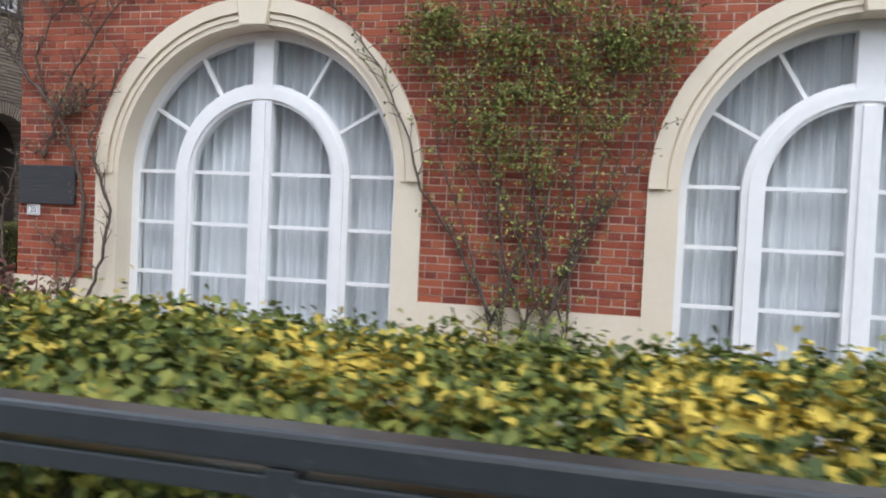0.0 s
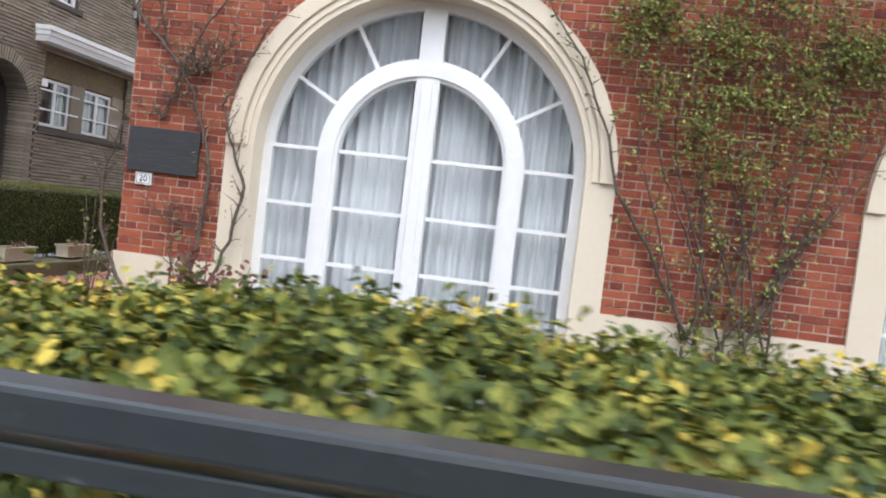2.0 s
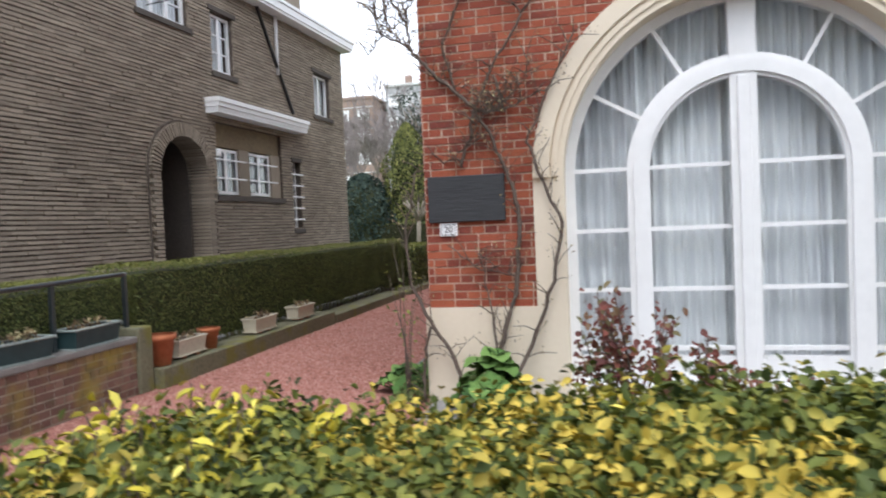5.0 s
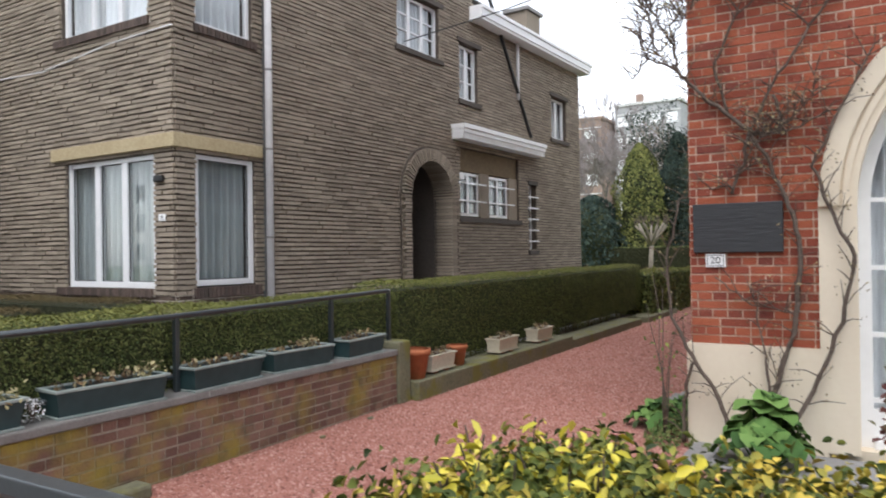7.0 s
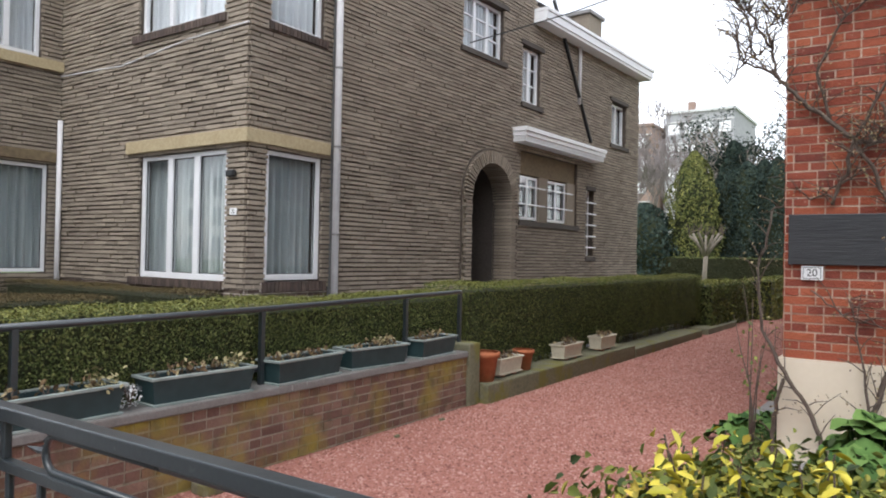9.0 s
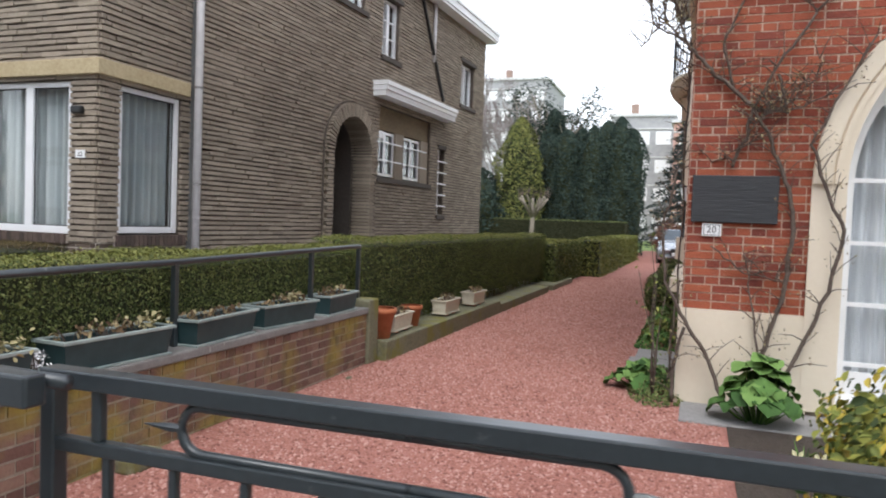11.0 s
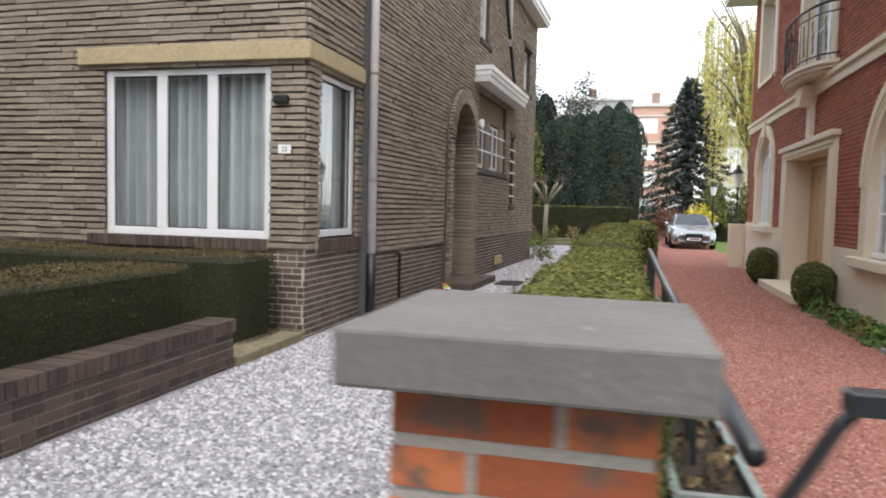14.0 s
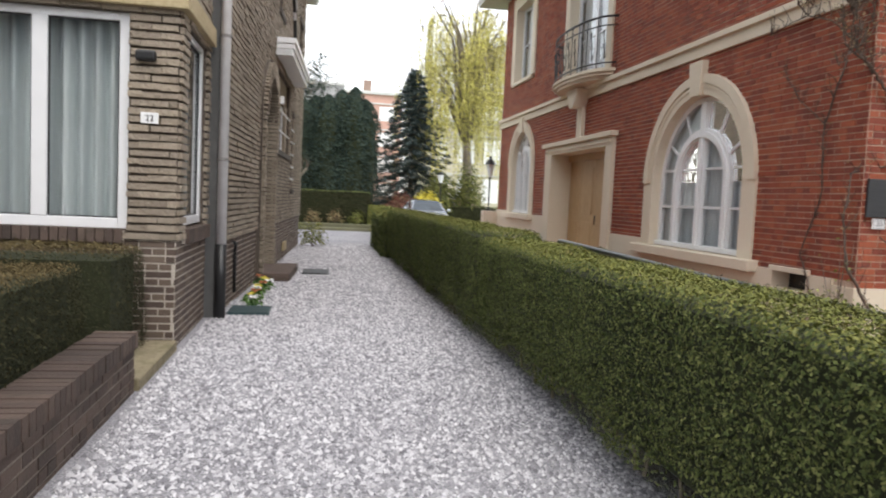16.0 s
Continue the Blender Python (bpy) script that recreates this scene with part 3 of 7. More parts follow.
Mesh(RS).box(6.2, 9.4, -0.5, -0.34, 2.3, 2.5).make("door_frame", M_OAK, door)
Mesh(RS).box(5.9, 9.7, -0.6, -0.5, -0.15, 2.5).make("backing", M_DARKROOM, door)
for a in (6.245, 7.01, 7.775, 8.54):
    leaf = Mesh(RS).box(a, a + 0.755, -0.46, -0.4, 0.01, 2.3).make("door_leaf", M_OAK, door, "smooth oak leaf", bevel=0.005)
    for z0, z1 in ((0.25, 1.0), (1.15, 2.12)):
        Mesh(RS).box(a + 0.13, a + 0.625, -0.402, -0.386, z0, z1).make("panel", M_OAK, leaf, bevel=0.006)
put(Mesh(RS).tube([(7.66, -0.375, 0.95), (7.66, -0.375, 1.15)], 0.014, 8).make("door_handle", M_BLACK, smooth=True), door)
Mesh(RS).box(6.24, 9.3, -0.85, 0.5, -0.2, 0.0).make("step", M_CREAM, door, "pale stone doorstep", bevel=0.015)
Mesh(RS).box(7.52, 7.78, 0.0, 0.09, 2.68, 3.36).make("pilaster", M_CREAM, door)

balcony = empty("balcony", "small curved stone balcony with black scrolled iron railing", "balcony")
B0, B1, BD = 6.15, 9.1, 0.5


def bow(k, n=20, d=BD):
    t = k / n
    return B0 + (B1 - B0) * t, d * (1 - (2 * t - 1) ** 2) ** 0.5


slab = Mesh(RS)
for z0, z1, s in ((3.68, 3.74, 0.84), (3.74, 3.8, 0.94), (3.8, 3.86, 1.0)):
    poly = [(B0 + (1 - s), 0)] + [((B0 + B1) / 2 + (u - (B0 + B1) / 2) * s, v * s) for u, v in (bow(k) for k in range(21))] + [(B1 - (1 - s), 0)]
    n = len(poly)
    slab.add([(u, v, z0) for u, v in poly] + [(u, v, z1) for u, v in poly], [tuple(range(n)), tuple(range(n, 2 * n))[::-1]] + [(i, i + n, (i + 1) % n + n, (i + 1) % n) for i in range(n)])
slab.make("slab", M_CREAM, balcony)
Mesh(RS).prism([(7.35, 3.64), (7.95, 3.64), (7.85, 3.4), (7.75, 3.28), (7.55, 3.28), (7.45, 3.4)], 0.0, 0.28).make("console", M_CREAM, balcony, bevel=0.01)
for z, r in ((4.78, 0.022), (3.95, 0.014), (4.62, 0.012)):
    Mesh(RS).tube([(*bow(k, d=BD - 0.05), z) for k in range(21)], r).make("rail", M_BLACK, balcony, smooth=True)
for k in range(0, 21, 2):
    u, v = bow(k, d=BD - 0.05)
    Mesh(RS).tube([(u, v, 3.86), (u, v, 4.78)], 0.009, 5).make("baluster", M_BLACK, balcony)
for k in range(1, 20, 2):
    u, v = bow(k, d=BD - 0.05)
    for s in (-1, 1):
        sp = [(u + s * (0.02 + 0.055 * t / 18) * math.sin(t * 0.5), v, 4.28 + s * (0.12 + 0.14 * math.cos(t * 0.35))) for t in range(19)]
        Mesh(RS).tube(sp, 0.008, 5).make("scroll", M_BLACK, balcony)


def sash(name, label, fr, a, b, z0, z1, deep, cols, rows, stone=0.14, sill=True, material=None, surround=True, seed=0, cur=None, frame_w=0.06):
    """A rectangular window: surround, frame, bars and panes set back in the wall, with a curtain behind."""
    w = empty(name, label, "window", "", "structure")
    if surround:
        mm = material or M_CREAM
        Mesh(fr).box(a, a + stone, -deep - 0.05, 0.04, z0, z1).make("jamb", mm, w)
        Mesh(fr).box(b - stone, b, -deep - 0.05, 0.04, z0, z1).make("jamb", mm, w)
        Mesh(fr).box(a, b, -deep - 0.05, 0.045, z1, z1 + stone).make("lintel", mm, w)
        a, b = a + stone, b - stone
    if sill:
        Mesh(fr).box(a - 0.1, b + 0.1, -deep - 0.05, 0.07, z0 - 0.09, z0).make("window_sill", material or M_CREAM, w, bevel=0.008)
    f, v = frame_w, -deep
    for p in ((a, a + f, z0, z1), (b - f, b, z0, z1)):
        Mesh(fr).box(p[0], p[1], v - 0.04, v + 0.03, p[2], p[3]).make("frame_side", M_PVC, w, bevel=0.006)
    for p in ((z0, z0 + f), (z1 - f, z1)):
        Mesh(fr).box(a + f, b - f, v - 0.04, v + 0.028, *p).make("frame_rail", M_PVC, w, bevel=0.006)
    us = [a + f + (b - a - 2 * f) * k / cols for k in range(cols + 1)]
    zs = [z0 + f + (z1 - z0 - 2 * f) * k / rows for k in range(rows + 1)]
    for u in us[1:-1]:
        Mesh(fr).box(u - f * 0.7, u + f * 0.7, v - 0.04, v + 0.032, z0 + f, z1 - f).make("mullion", M_PVC, w, bevel=0.006)
    for z in zs[1:-1]:
        for u0, u1 in zip(us, us[1:]):
            Mesh(fr).box(u0 + f * 0.6, u1 - f * 0.6, v - 0.03, v + 0.012, z - 0.014, z + 0.014).make("glazing_bar", M_PVC, w)
    panes(w, fr, [(u0, u1, q0, q1) for u0, u1 in zip(us, us[1:]) for q0, q1 in zip(zs, zs[1:])], v - 0.012)
    if cur:
        # dark rubber line round each light
        for u0, u1 in zip(us, us[1:]):
            ga, gb, g0, g1 = u0 + (f * 0.7 if u0 > us[0] else 0), u1 - (f * 0.7 if u1 < us[-1] else 0), zs[0], zs[-1]
            for p in ((ga, ga + 0.012, g0, g1), (gb - 0.012, gb, g0, g1), (ga + 0.012, gb - 0.012, g0, g0 + 0.012), (ga + 0.012, gb - 0.012, g1 - 0.012, g1)):
                Mesh(fr).box(p[0], p[1], v - 0.006, v + 0.006, p[2], p[3]).make("gasket", M_GASKET, w)
    curtain(fr, a + 0.01, b - 0.01, z0 + 0.05, z1 - 0.02, v - 0.14, cur or M_CURTAIN, "net curtain hanging in folds behind the window", 0.13, 0.05, seed)
    return w


sash("window_5", "tall white french window above the balcony", RS, 6.35, 8.95, 3.87, 6.6, 0.2, 2, 3, 0.25, False, seed=11)
sash("window_6", "white upper window in a cream surround", RS, 11.2, 13.35, 4.6, 6.6, 0.2, 2, 2, 0.3, seed=12)
sash("window_7", "white upper window in a cream surround", RS, 2.1, 4.2, 4.6, 6.6, 0.2, 2, 2, 0.3, seed=13)
roof = Mesh().box(-0.72, 11.1, -0.72, 14.97, 7.1, 7.2).box(-0.75, 11.13, -0.75, 15.0, 7.2, 7.36)
roof.add([(-0.75, -0.75, 7.36), (11.13, -0.75, 7.36), (11.13, 15, 7.36), (-0.75, 15, 7.36), (5.2, 5, 10.4), (5.2, 9.5, 10.4)], [(0, 1, 4), (1, 2, 5, 4), (2, 3, 5), (3, 0, 4, 5)])
tagged(roof.make("roof_red_house", M_PIPE), "hipped roof with a pale boxed eave", "roof", kind="structure")
# unseen room shell, added to stop light leaking in behind the windows
tagged(Mesh().box(0.3, 10.4, 0.3, 14.2, 6.9, 7.08).make("ceiling_red_house", M_DARKROOM), "unseen ceiling added to keep light out", "ceiling", kind="structure")
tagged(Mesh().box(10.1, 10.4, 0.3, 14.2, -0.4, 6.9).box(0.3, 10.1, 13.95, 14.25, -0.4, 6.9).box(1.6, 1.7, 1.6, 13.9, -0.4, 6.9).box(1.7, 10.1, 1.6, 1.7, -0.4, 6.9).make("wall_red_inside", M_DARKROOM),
       "unseen dark inner walls added behind the curtains", "wall", kind="structure")
tagged(Mesh().box(0.3, 10.1, 0.3, 13.95, -0.3, -0.1).make("floor_red_house", M_DARKROOM), "unseen floor added to close the rooms", "floor", kind="structure")

# plaque, number sign and the carriage lamp on the far corner
plaque = tagged(Mesh(RF).box(0.03, 0.665, 0.012, 0.04, 1.34, 1.715).make("name_plaque", M_PLAQUE, bevel=0.006), "dark blank slate plaque screwed to the red bricks", "plaque")
sign = tagged(Mesh(RF).box(0.118, 0.262, 0.012, 0.026, 1.228, 1.332).make("house_number_sign", M_SIGN, bevel=0.003), "small white enamel house number plate reading 20", "sign")
bd = Mesh(RF)
for a, b, z0, z1 in ((0.13, 0.25, 1.318, 1.322), (0.13, 0.25, 1.238, 1.242), (0.13, 0.134, 1.242, 1.318), (0.246, 0.25, 1.242, 1.318)):
    bd.box(a, b, 0.026, 0.028, z0, z1)
bd.make("border", M_INK, sign)


def lettering(text, size, m, parent):
    cu = bpy.data.curves.new("lettering", "FONT")
    cu.body, cu.size, cu.align_x, cu.align_y, cu.extrude = text, size, "CENTER", "CENTER", 0.0008
    cu.materials.append(M_INK)
    ob = new("lettering", cu)
    ob.matrix_world = m
    ob.parent = parent
    return ob


lettering("20", 0.075, pose(0.19, -0.0275, 1.28, 90), sign)


# ---- the brown brick house ----
gf_holes = [square(-8.76, -6.76, 0.93, 2.74), square(-8.85, -6.85, 4.52, 6.1)]
gs_holes = [square(0.48, 1.52, 0.95, 2.74), square(0.5, 1.5, 4.42, 6.0)]
gr_holes = [arched(4.05, 0.82, 0.0, 2.46), square(5.15, 7.75, 2.1, 3.56), square(8.25, 8.66, 1.4, 3.0), square(3.08, 4.46, 5.18, 6.2), square(5.18, 5.94, 4.55, 5.72), square(9.6, 10.55, 4.3, 5.38)]
tall = lambda z: 13.0 if z < 6.3 else max(0.5, 6.2 - (z - 6.3) * 1.1)
BW = dict(mortar=M_BROWN_MORTAR, brick=M_BROWN, course=0.0685, length=0.31, joint=0.021, proud=0.03, headers=False, jitter=0.009)
PW = dict(mortar=M_PLINTH_MORTAR, brick=M_BASE, course=0.0655, length=0.215, joint=0.015, proud=0.004, headers=True, jitter=0.003)
wall_brown_front = wall("wall_brown_front", "brown-grey long-brick front wall with deep raked joints", GF, -11.3, -6.37, 0.86, 7.4, 0.3, gf_holes, near=lambda u, z: u > -7.0 and 0.9 < z < 2.8, **BW)
wall("wall_brown_corner", "brown-grey long-brick side wall with deep raked joints", GS, 0.17, 1.72, 0.86, 7.4, 0.3, gs_holes, inset=0.3, **BW)
wall_brown_side = wall("wall_brown_side", "brown-grey long-brick side wall with deep raked joints", GR, 0.0, 11.4, 0.74, 8.2, 0.3, gr_holes, top=tall, near=lambda u, z: u < 1.6 and 0.8 < z < 2.0, **BW)
wall("wall_plum_front", "dark plum brick base with pale joints", GF, -11.3, -6.37, -0.1, 0.86, 0.3, [], near=lambda u, z: u > -6.9, **PW)
wall("wall_plum_corner", "dark plum brick base with pale joints", GS, 0.165, 1.72, -0.1, 0.86, 0.3, [], inset=0.3, near=lambda u, z: True, **PW)
wall("wall_plum_side", "dark plum brick base with pale joints", GR, 0.0, 11.4, -0.1, 0.74, 0.3, [square(3.3, 4.8, -1, 2)], near=lambda u, z: u < 3.2, **PW)
# added inner walls, out of view, that keep these rooms dark
tagged(Mesh().box(-6.67, -6.25, 1.68, 1.72, -0.1, 8.2).box(-11.3, -6.6, 13.0, 13.1, -0.1, 6.3).box(-11.3, -11.2, 0.4, 13.0, -0.1, 7.0).box(-8.4, -8.3, 0.4, 13.0, -0.1, 6.2).make("wall_brown_inside", M_DARKROOM), "unseen dark inner walls added behind the curtains", "wall", kind="structure")
end_wall = Mesh(GR).box(11.1, 11.4, -5.0, -0.3, -0.1, 6.3)
tagged(end_wall.make("wall_brown_back", M_BROWN), "brown brick back wall", "wall", kind="structure")

lint = empty("corner_lintel", "ochre stone lintel wrapping the house corner", "lintel", kind="structure")
Mesh(GF).box(-9.05, -6.29, -0.1, 0.08, 2.77, 2.95).make("lintel", M_LINTEL, lint, bevel=0.01)
Mesh(GS).box(0.172, 1.62, -0.1, 0.082, 2.772, 2.948).make("lintel", M_LINTEL, lint, bevel=0.01)
sash("window_8", "three-light white plastic window at the house corner", GF, -8.76, -6.76, 0.95, 2.74, 0.06, 3, 1, surround=False, sill=False, seed=21, cur=M_GREYCURTAIN, frame_w=0.085)
sash("window_9", "white plastic side window at the house corner", GS, 0.48, 1.52, 0.97, 2.74, 0.06, 1, 1, surround=False, sill=False, seed=22, cur=M_GREYCURTAIN, frame_w=0.08)
sash("window_10", "white upper window with glazing bars", GF, -8.85, -6.85, 4.54, 6.1, 0.08, 3, 2, surround=False, sill=False, seed=23)
sash("window_11", "white upper side window with a glazing bar", GS, 0.5, 1.5, 4.44, 6.0, 0.08, 1, 2, surround=False, sill=False, seed=24)
sash("window_12", "white upper window with small panes", GR, 3.08, 4.46, 5.2, 6.2, 0.1, 3, 3, surround=False, sill=False, seed=25)
sash("window_13", "narrow white upper window", GR, 5.18, 5.94, 4.57, 5.72, 0.1, 2, 3, surround=False, sill=False, seed=26)
sash("window_14", "narrow white upper window near the back corner", GR, 9.6, 10.55, 4.32, 5.38, 0.12, 2, 1, surround=False, sill=False, seed=27)


def soldier_sill(fr, a, b, z0, z1, label):
    s = empty("brick_sill", label, "sill", "brick window sills", "structure")
    Mesh(fr).box(a, b, -0.05, 0.03, z0, z1 - 0.01).make("bed", M_PLINTH_MORTAR, s)
    n = int((b - a) / 0.068)
    for k in range(n):
        u = a + (b - a) * k / n
        Mesh(fr).box(u + 0.005, u + (b - a) / n - 0.005, -0.06, 0.065, z0, z1).make("brick", M_PLINTH, s)


soldier_sill(GF, -8.95, -6.78, 0.84, 0.95, "soldier course of dark bricks under the window")
soldier_sill(GS, 0.42, 1.6, 0.82, 0.95, "soldier course of dark bricks under the side window")
soldier_sill(GF, -8.98, -6.8, 4.42, 4.53, "soldier course of dark bricks under the upper window")
soldier_sill(GS, 0.45, 1.56, 4.32, 4.43, "soldier course of dark bricks under the upper side window")
for a, b, z in ((3.0, 4.55, 5.18), (5.12, 6.02, 4.55), (9.5, 10.65, 4.3), (8.2, 8.72, 1.4)):
    tagged(Mesh(GR).box(a, b, -0.1, 0.07, z - 0.1, z).make("stone_sill", M_PLASTER, bevel=0.006), "dark stone sill under an upper window", "sill", "stone sills", "structure")
for a, b, z in ((3.0, 4.6, 6.22), (5.1, 6.05, 5.74), (9.5, 10.65, 5.4), (8.2, 8.72, 3.0)):
    tagged(Mesh(GR).box(a, b, -0.1, 0.05, z, z + 0.1).make("stone_head", M_PLASTER, bevel=0.006), "weathered stone head over a window", "lintel", "stone heads", "structure")

# arched porch
porch = empty("arched_porch", "round-arched brick porch with a dark recess", "porch", kind="structure")
for k in range(40):
    a0, a1 = 180 - 180 * k / 40 - 1.0, 180 - 180 * (k + 1) / 40 + 1.0
    Mesh(GR).band([(4.05 + 0.68 * math.cos(radians(a)), 2.46 + 0.68 * math.sin(radians(a))) for a in (a0, a1)],
                  [(4.05 + 0.92 * math.cos(radians(a)), 2.46 + 0.92 * math.sin(radians(a))) for a in (a0, a1)], -0.35, 0.12 + rnd.uniform(-0.008, 0.008)).make("brick", M_BROWN, porch)
for k in range(38):
    z = -0.1 + 2.56 * k / 38
    for s in (-1, 1):
        w = 0.93 if k % 2 else 0.87
        u0, u1 = sorted((4.05 + s * 0.68, 4.05 + s * w))
        Mesh(GR).box(u0, u1, -0.35, 0.1 + rnd.uniform(-0.006, 0.006), z + 0.006, z + 0.0674 - 0.009).make("brick", M_BROWN, porch)
Mesh(GR).band([(4.05 - 0.94, -0.1)] + arc(4.05, 2.46, 0.94) + [(4.05 + 0.94, -0.1)], [(4.05 - 0.965, -0.1)] + arc(4.05, 2.46, 0.965) + [(4.05 + 0.965, -0.1)], 0.0, 0.06).make("mortar_fillet", M_BROWN_MORTAR, porch)
# recess walls coloured dark for the shade of a deep porch
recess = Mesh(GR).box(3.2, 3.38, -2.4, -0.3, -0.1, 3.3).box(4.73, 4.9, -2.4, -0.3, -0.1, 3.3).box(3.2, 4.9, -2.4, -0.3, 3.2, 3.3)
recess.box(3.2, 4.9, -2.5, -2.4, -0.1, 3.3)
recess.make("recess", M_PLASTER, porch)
Mesh(GR).box(3.5, 4.6, -2.4, -2.34, 0.1, 2.2).make("inner_door", M_DARKWOOD, porch, "dark wooden door", bevel=0.01)
Mesh(GR).box(3.25, 4.95, -1.5, 0.5, -0.1, 0.07).make("step", M_PLINTH, porch, "low brick doorstep", bevel=0.012)
Mesh(GR).box(5.05, 5.13, 0.08, 0.16, 2.86, 3.0).make("bell_lamp", M_PVC, porch, "small white porch lamp", bevel=0.015)

# canopy, the two barred windows under it and the slit
canopy = empty("canopy", "flat white canopy over two small windows", "canopy", kind="structure")
Mesh(GR).box(4.87, 8.58, 0.0, 0.3, 3.68, 3.74).make("soffit", M_WHITE, canopy)
for k, (z0, z1, v) in enumerate(((3.7, 3.79, 0.3), (3.79, 3.88, 0.33), (3.88, 3.97, 0.36))):
    Mesh(GR).box(4.87 - 0.02 * k, 8.58 + 0.02 * k, 0.0, v, z0, z1).make("fascia", M_WHITE, canopy, bevel=0.006)
tagged(Mesh(GR).box(5.15, 7.75, -0.35, -0.06, 3.08, 3.56).make("canopy_lintel", M_STAINED, bevel=0.006), "stained ochre band under the canopy", "lintel", kind="structure")
tagged(Mesh(GR).box(5.1, 7.82, -0.2, 0.06, 2.0, 2.1).make("canopy_sill", M_PLASTER, bevel=0.006), "dark stone sill under the two small windows", "sill", kind="structure")
Mesh(GR).box(6.06, 6.44, -0.3, -0.04, 2.1, 3.08).make("pier", M_BROWN, wall_brown_side)
Mesh(GR).box(7.36, 7.76, -0.3, -0.04, 2.1, 3.08).make("pier", M_BROWN, wall_brown_side)
for k, (a, b) in enumerate(((5.2, 6.06), (6.44, 7.36))):
    # the sheet behind these panes is coloured as a dim interior
    sash("window_%d" % (15 + k), "small white barred window under the canopy", GR, a, b, 2.14, 3.06, 0.12, 2, 1, surround=False, sill=False, seed=30 + k, cur=M_DARKROOM)
    bars = empty("window_bars", "two white iron bars across a small window", "window bars", "white window bars")
    for z in (2.45, 2.82):
        put(Mesh(GR).tube([(a - 0.1, 0.04, z), (b + 0.12, 0.04, z)], 0.018).make("bar", M_WHITE), bars)
sash("window_17", "narrow dark slit window", GR, 8.25, 8.66, 1.42, 3.0, 0.15, 1, 1, surround=False, sill=False, seed=33, cur=M_GREYCURTAIN, frame_w=0.04)
bars = empty("window_bars", "five short white bars across a slit window", "window bars", "white window bars")
for k in range(5):
    z = 1.62 + 0.27 * k
    put(Mesh(GR).tube([(8.2, 0.03, z), (8.75, 0.03, z)], 0.02).make("bar", M_WHITE), bars)

# roofs and eaves
eave = Mesh(GR).box(5.6, 11.55, -0.2, 0.31, 6.28, 6.34).box(5.6, 11.59, -0.2, 0.34, 6.34, 6.5).box(5.6, 11.62, -0.2, 0.37, 6.5, 6.58)
tagged(eave.make("eave_box", M_WHITE, bevel=0.008), "white boxed eave with a moulded fascia", "eave", kind="structure")
slope = Mesh(GR).add([(6.4, 0.36, 6.58), (11.64, 0.36, 6.58), (10.6, -2.8, 8.7), (6.4, -2.8, 8.7), (6.4, -5.6, 6.4), (11.64, -5.6, 6.4)], [(0, 1, 2, 3), (1, 5, 2), (3, 2, 5, 4), (0, 3, 4)])
tagged(slope.make("roof_brown_house", M_ROOF), "dark tiled roof", "roof", kind="structure")
front_roof = Mesh().add([(-6.0, 0.0, 7.4), (-6.0, 8.0, 7.4), (-9.0, 0.0, 10.0), (-9.0, 8.0, 10.0), (-11.5, 0.0, 7.4), (-11.5, 8.0, 7.4)], [(0, 1, 3, 2), (2, 3, 5, 4), (0, 2, 4), (1, 5, 3), (0, 4, 5, 1)])
tagged(front_roof.make("roof_brown_gable", M_ROOF), "dark tiled gable roof", "roof", kind="structure")
chim = empty("chimney", "square brick chimney behind the eave", "chimney", kind="structure")
Mesh(GR).box(10.2, 11.0, -1.6, -0.95, 6.7, 8.0).make("stack", M_BROWN, chim)
Mesh(GR).box(10.13, 11.07, -1.67, -0.88, 8.0, 8.1).make("cap", M_STONE, chim, bevel=0.01)
# added ceiling and floor, out of view, closing the rooms to light
tagged(Mesh().box(-11.2, -6.6, 0.5, 13.0, 6.1, 6.2).make("ceiling_brown_house", M_DARKROOM), "unseen ceiling added to keep light out", "ceiling", kind="structure")
tagged(Mesh().box(-11.2, -6.7, 0.5, 12.9, -0.2, -0.05).make("floor_brown_house", M_DARKROOM), "unseen floor added to close the rooms", "floor", kind="structure")

# pipes and cables
pipe = empty("downpipe", "white downpipe with a dark iron foot at the wall joint", "downpipe")
put(Mesh().tube([(-6.2, 1.66, 0.74), (-6.2, 1.66, 8.0)], 0.052, 12).make("pipe", M_PIPE, smooth=True), pipe)
put(Mesh().tube([(-6.2, 1.66, -0.1), (-6.2, 1.66, 0.74)], 0.06, 12).make("iron_foot", M_BLACK, smooth=True), pipe)
for z in (1.63, 2.9, 4.05, 5.2):
    put(Mesh().tube([(-6.2, 1.66, z - 0.015), (-6.2, 1.66, z + 0.015)], 0.06, 12).make("clip", M_STONE), pipe)
diag = tagged(Mesh(GR).tube([(6.4, 0.05, 7.0), (6.75, 0.06, 6.5), (8.35, 0.06, 4.15)], 0.04, 8).make("slanting_pipe", M_BLACK, smooth=True), "dark slanting pipe on the side wall", "pipe")
tagged(Mesh(GR).tube([(7.7, 0.06, 4.95), (7.7, 0.06, 6.28)], 0.04, 8).make("short_downpipe", M_PIPE, smooth=True), "short white downpipe under the eave", "downpipe")
hose = tagged(Mesh(GR).tube([(1.02, 0.04, 0.08), (1.02, 0.04, 0.6), (1.0, 0.05, 0.68), (0.85, 0.05, 0.7)], 0.02, 8).make("gas_pipe", M_BLACK, smooth=True), "thin dark pipe up the brick base", "pipe")
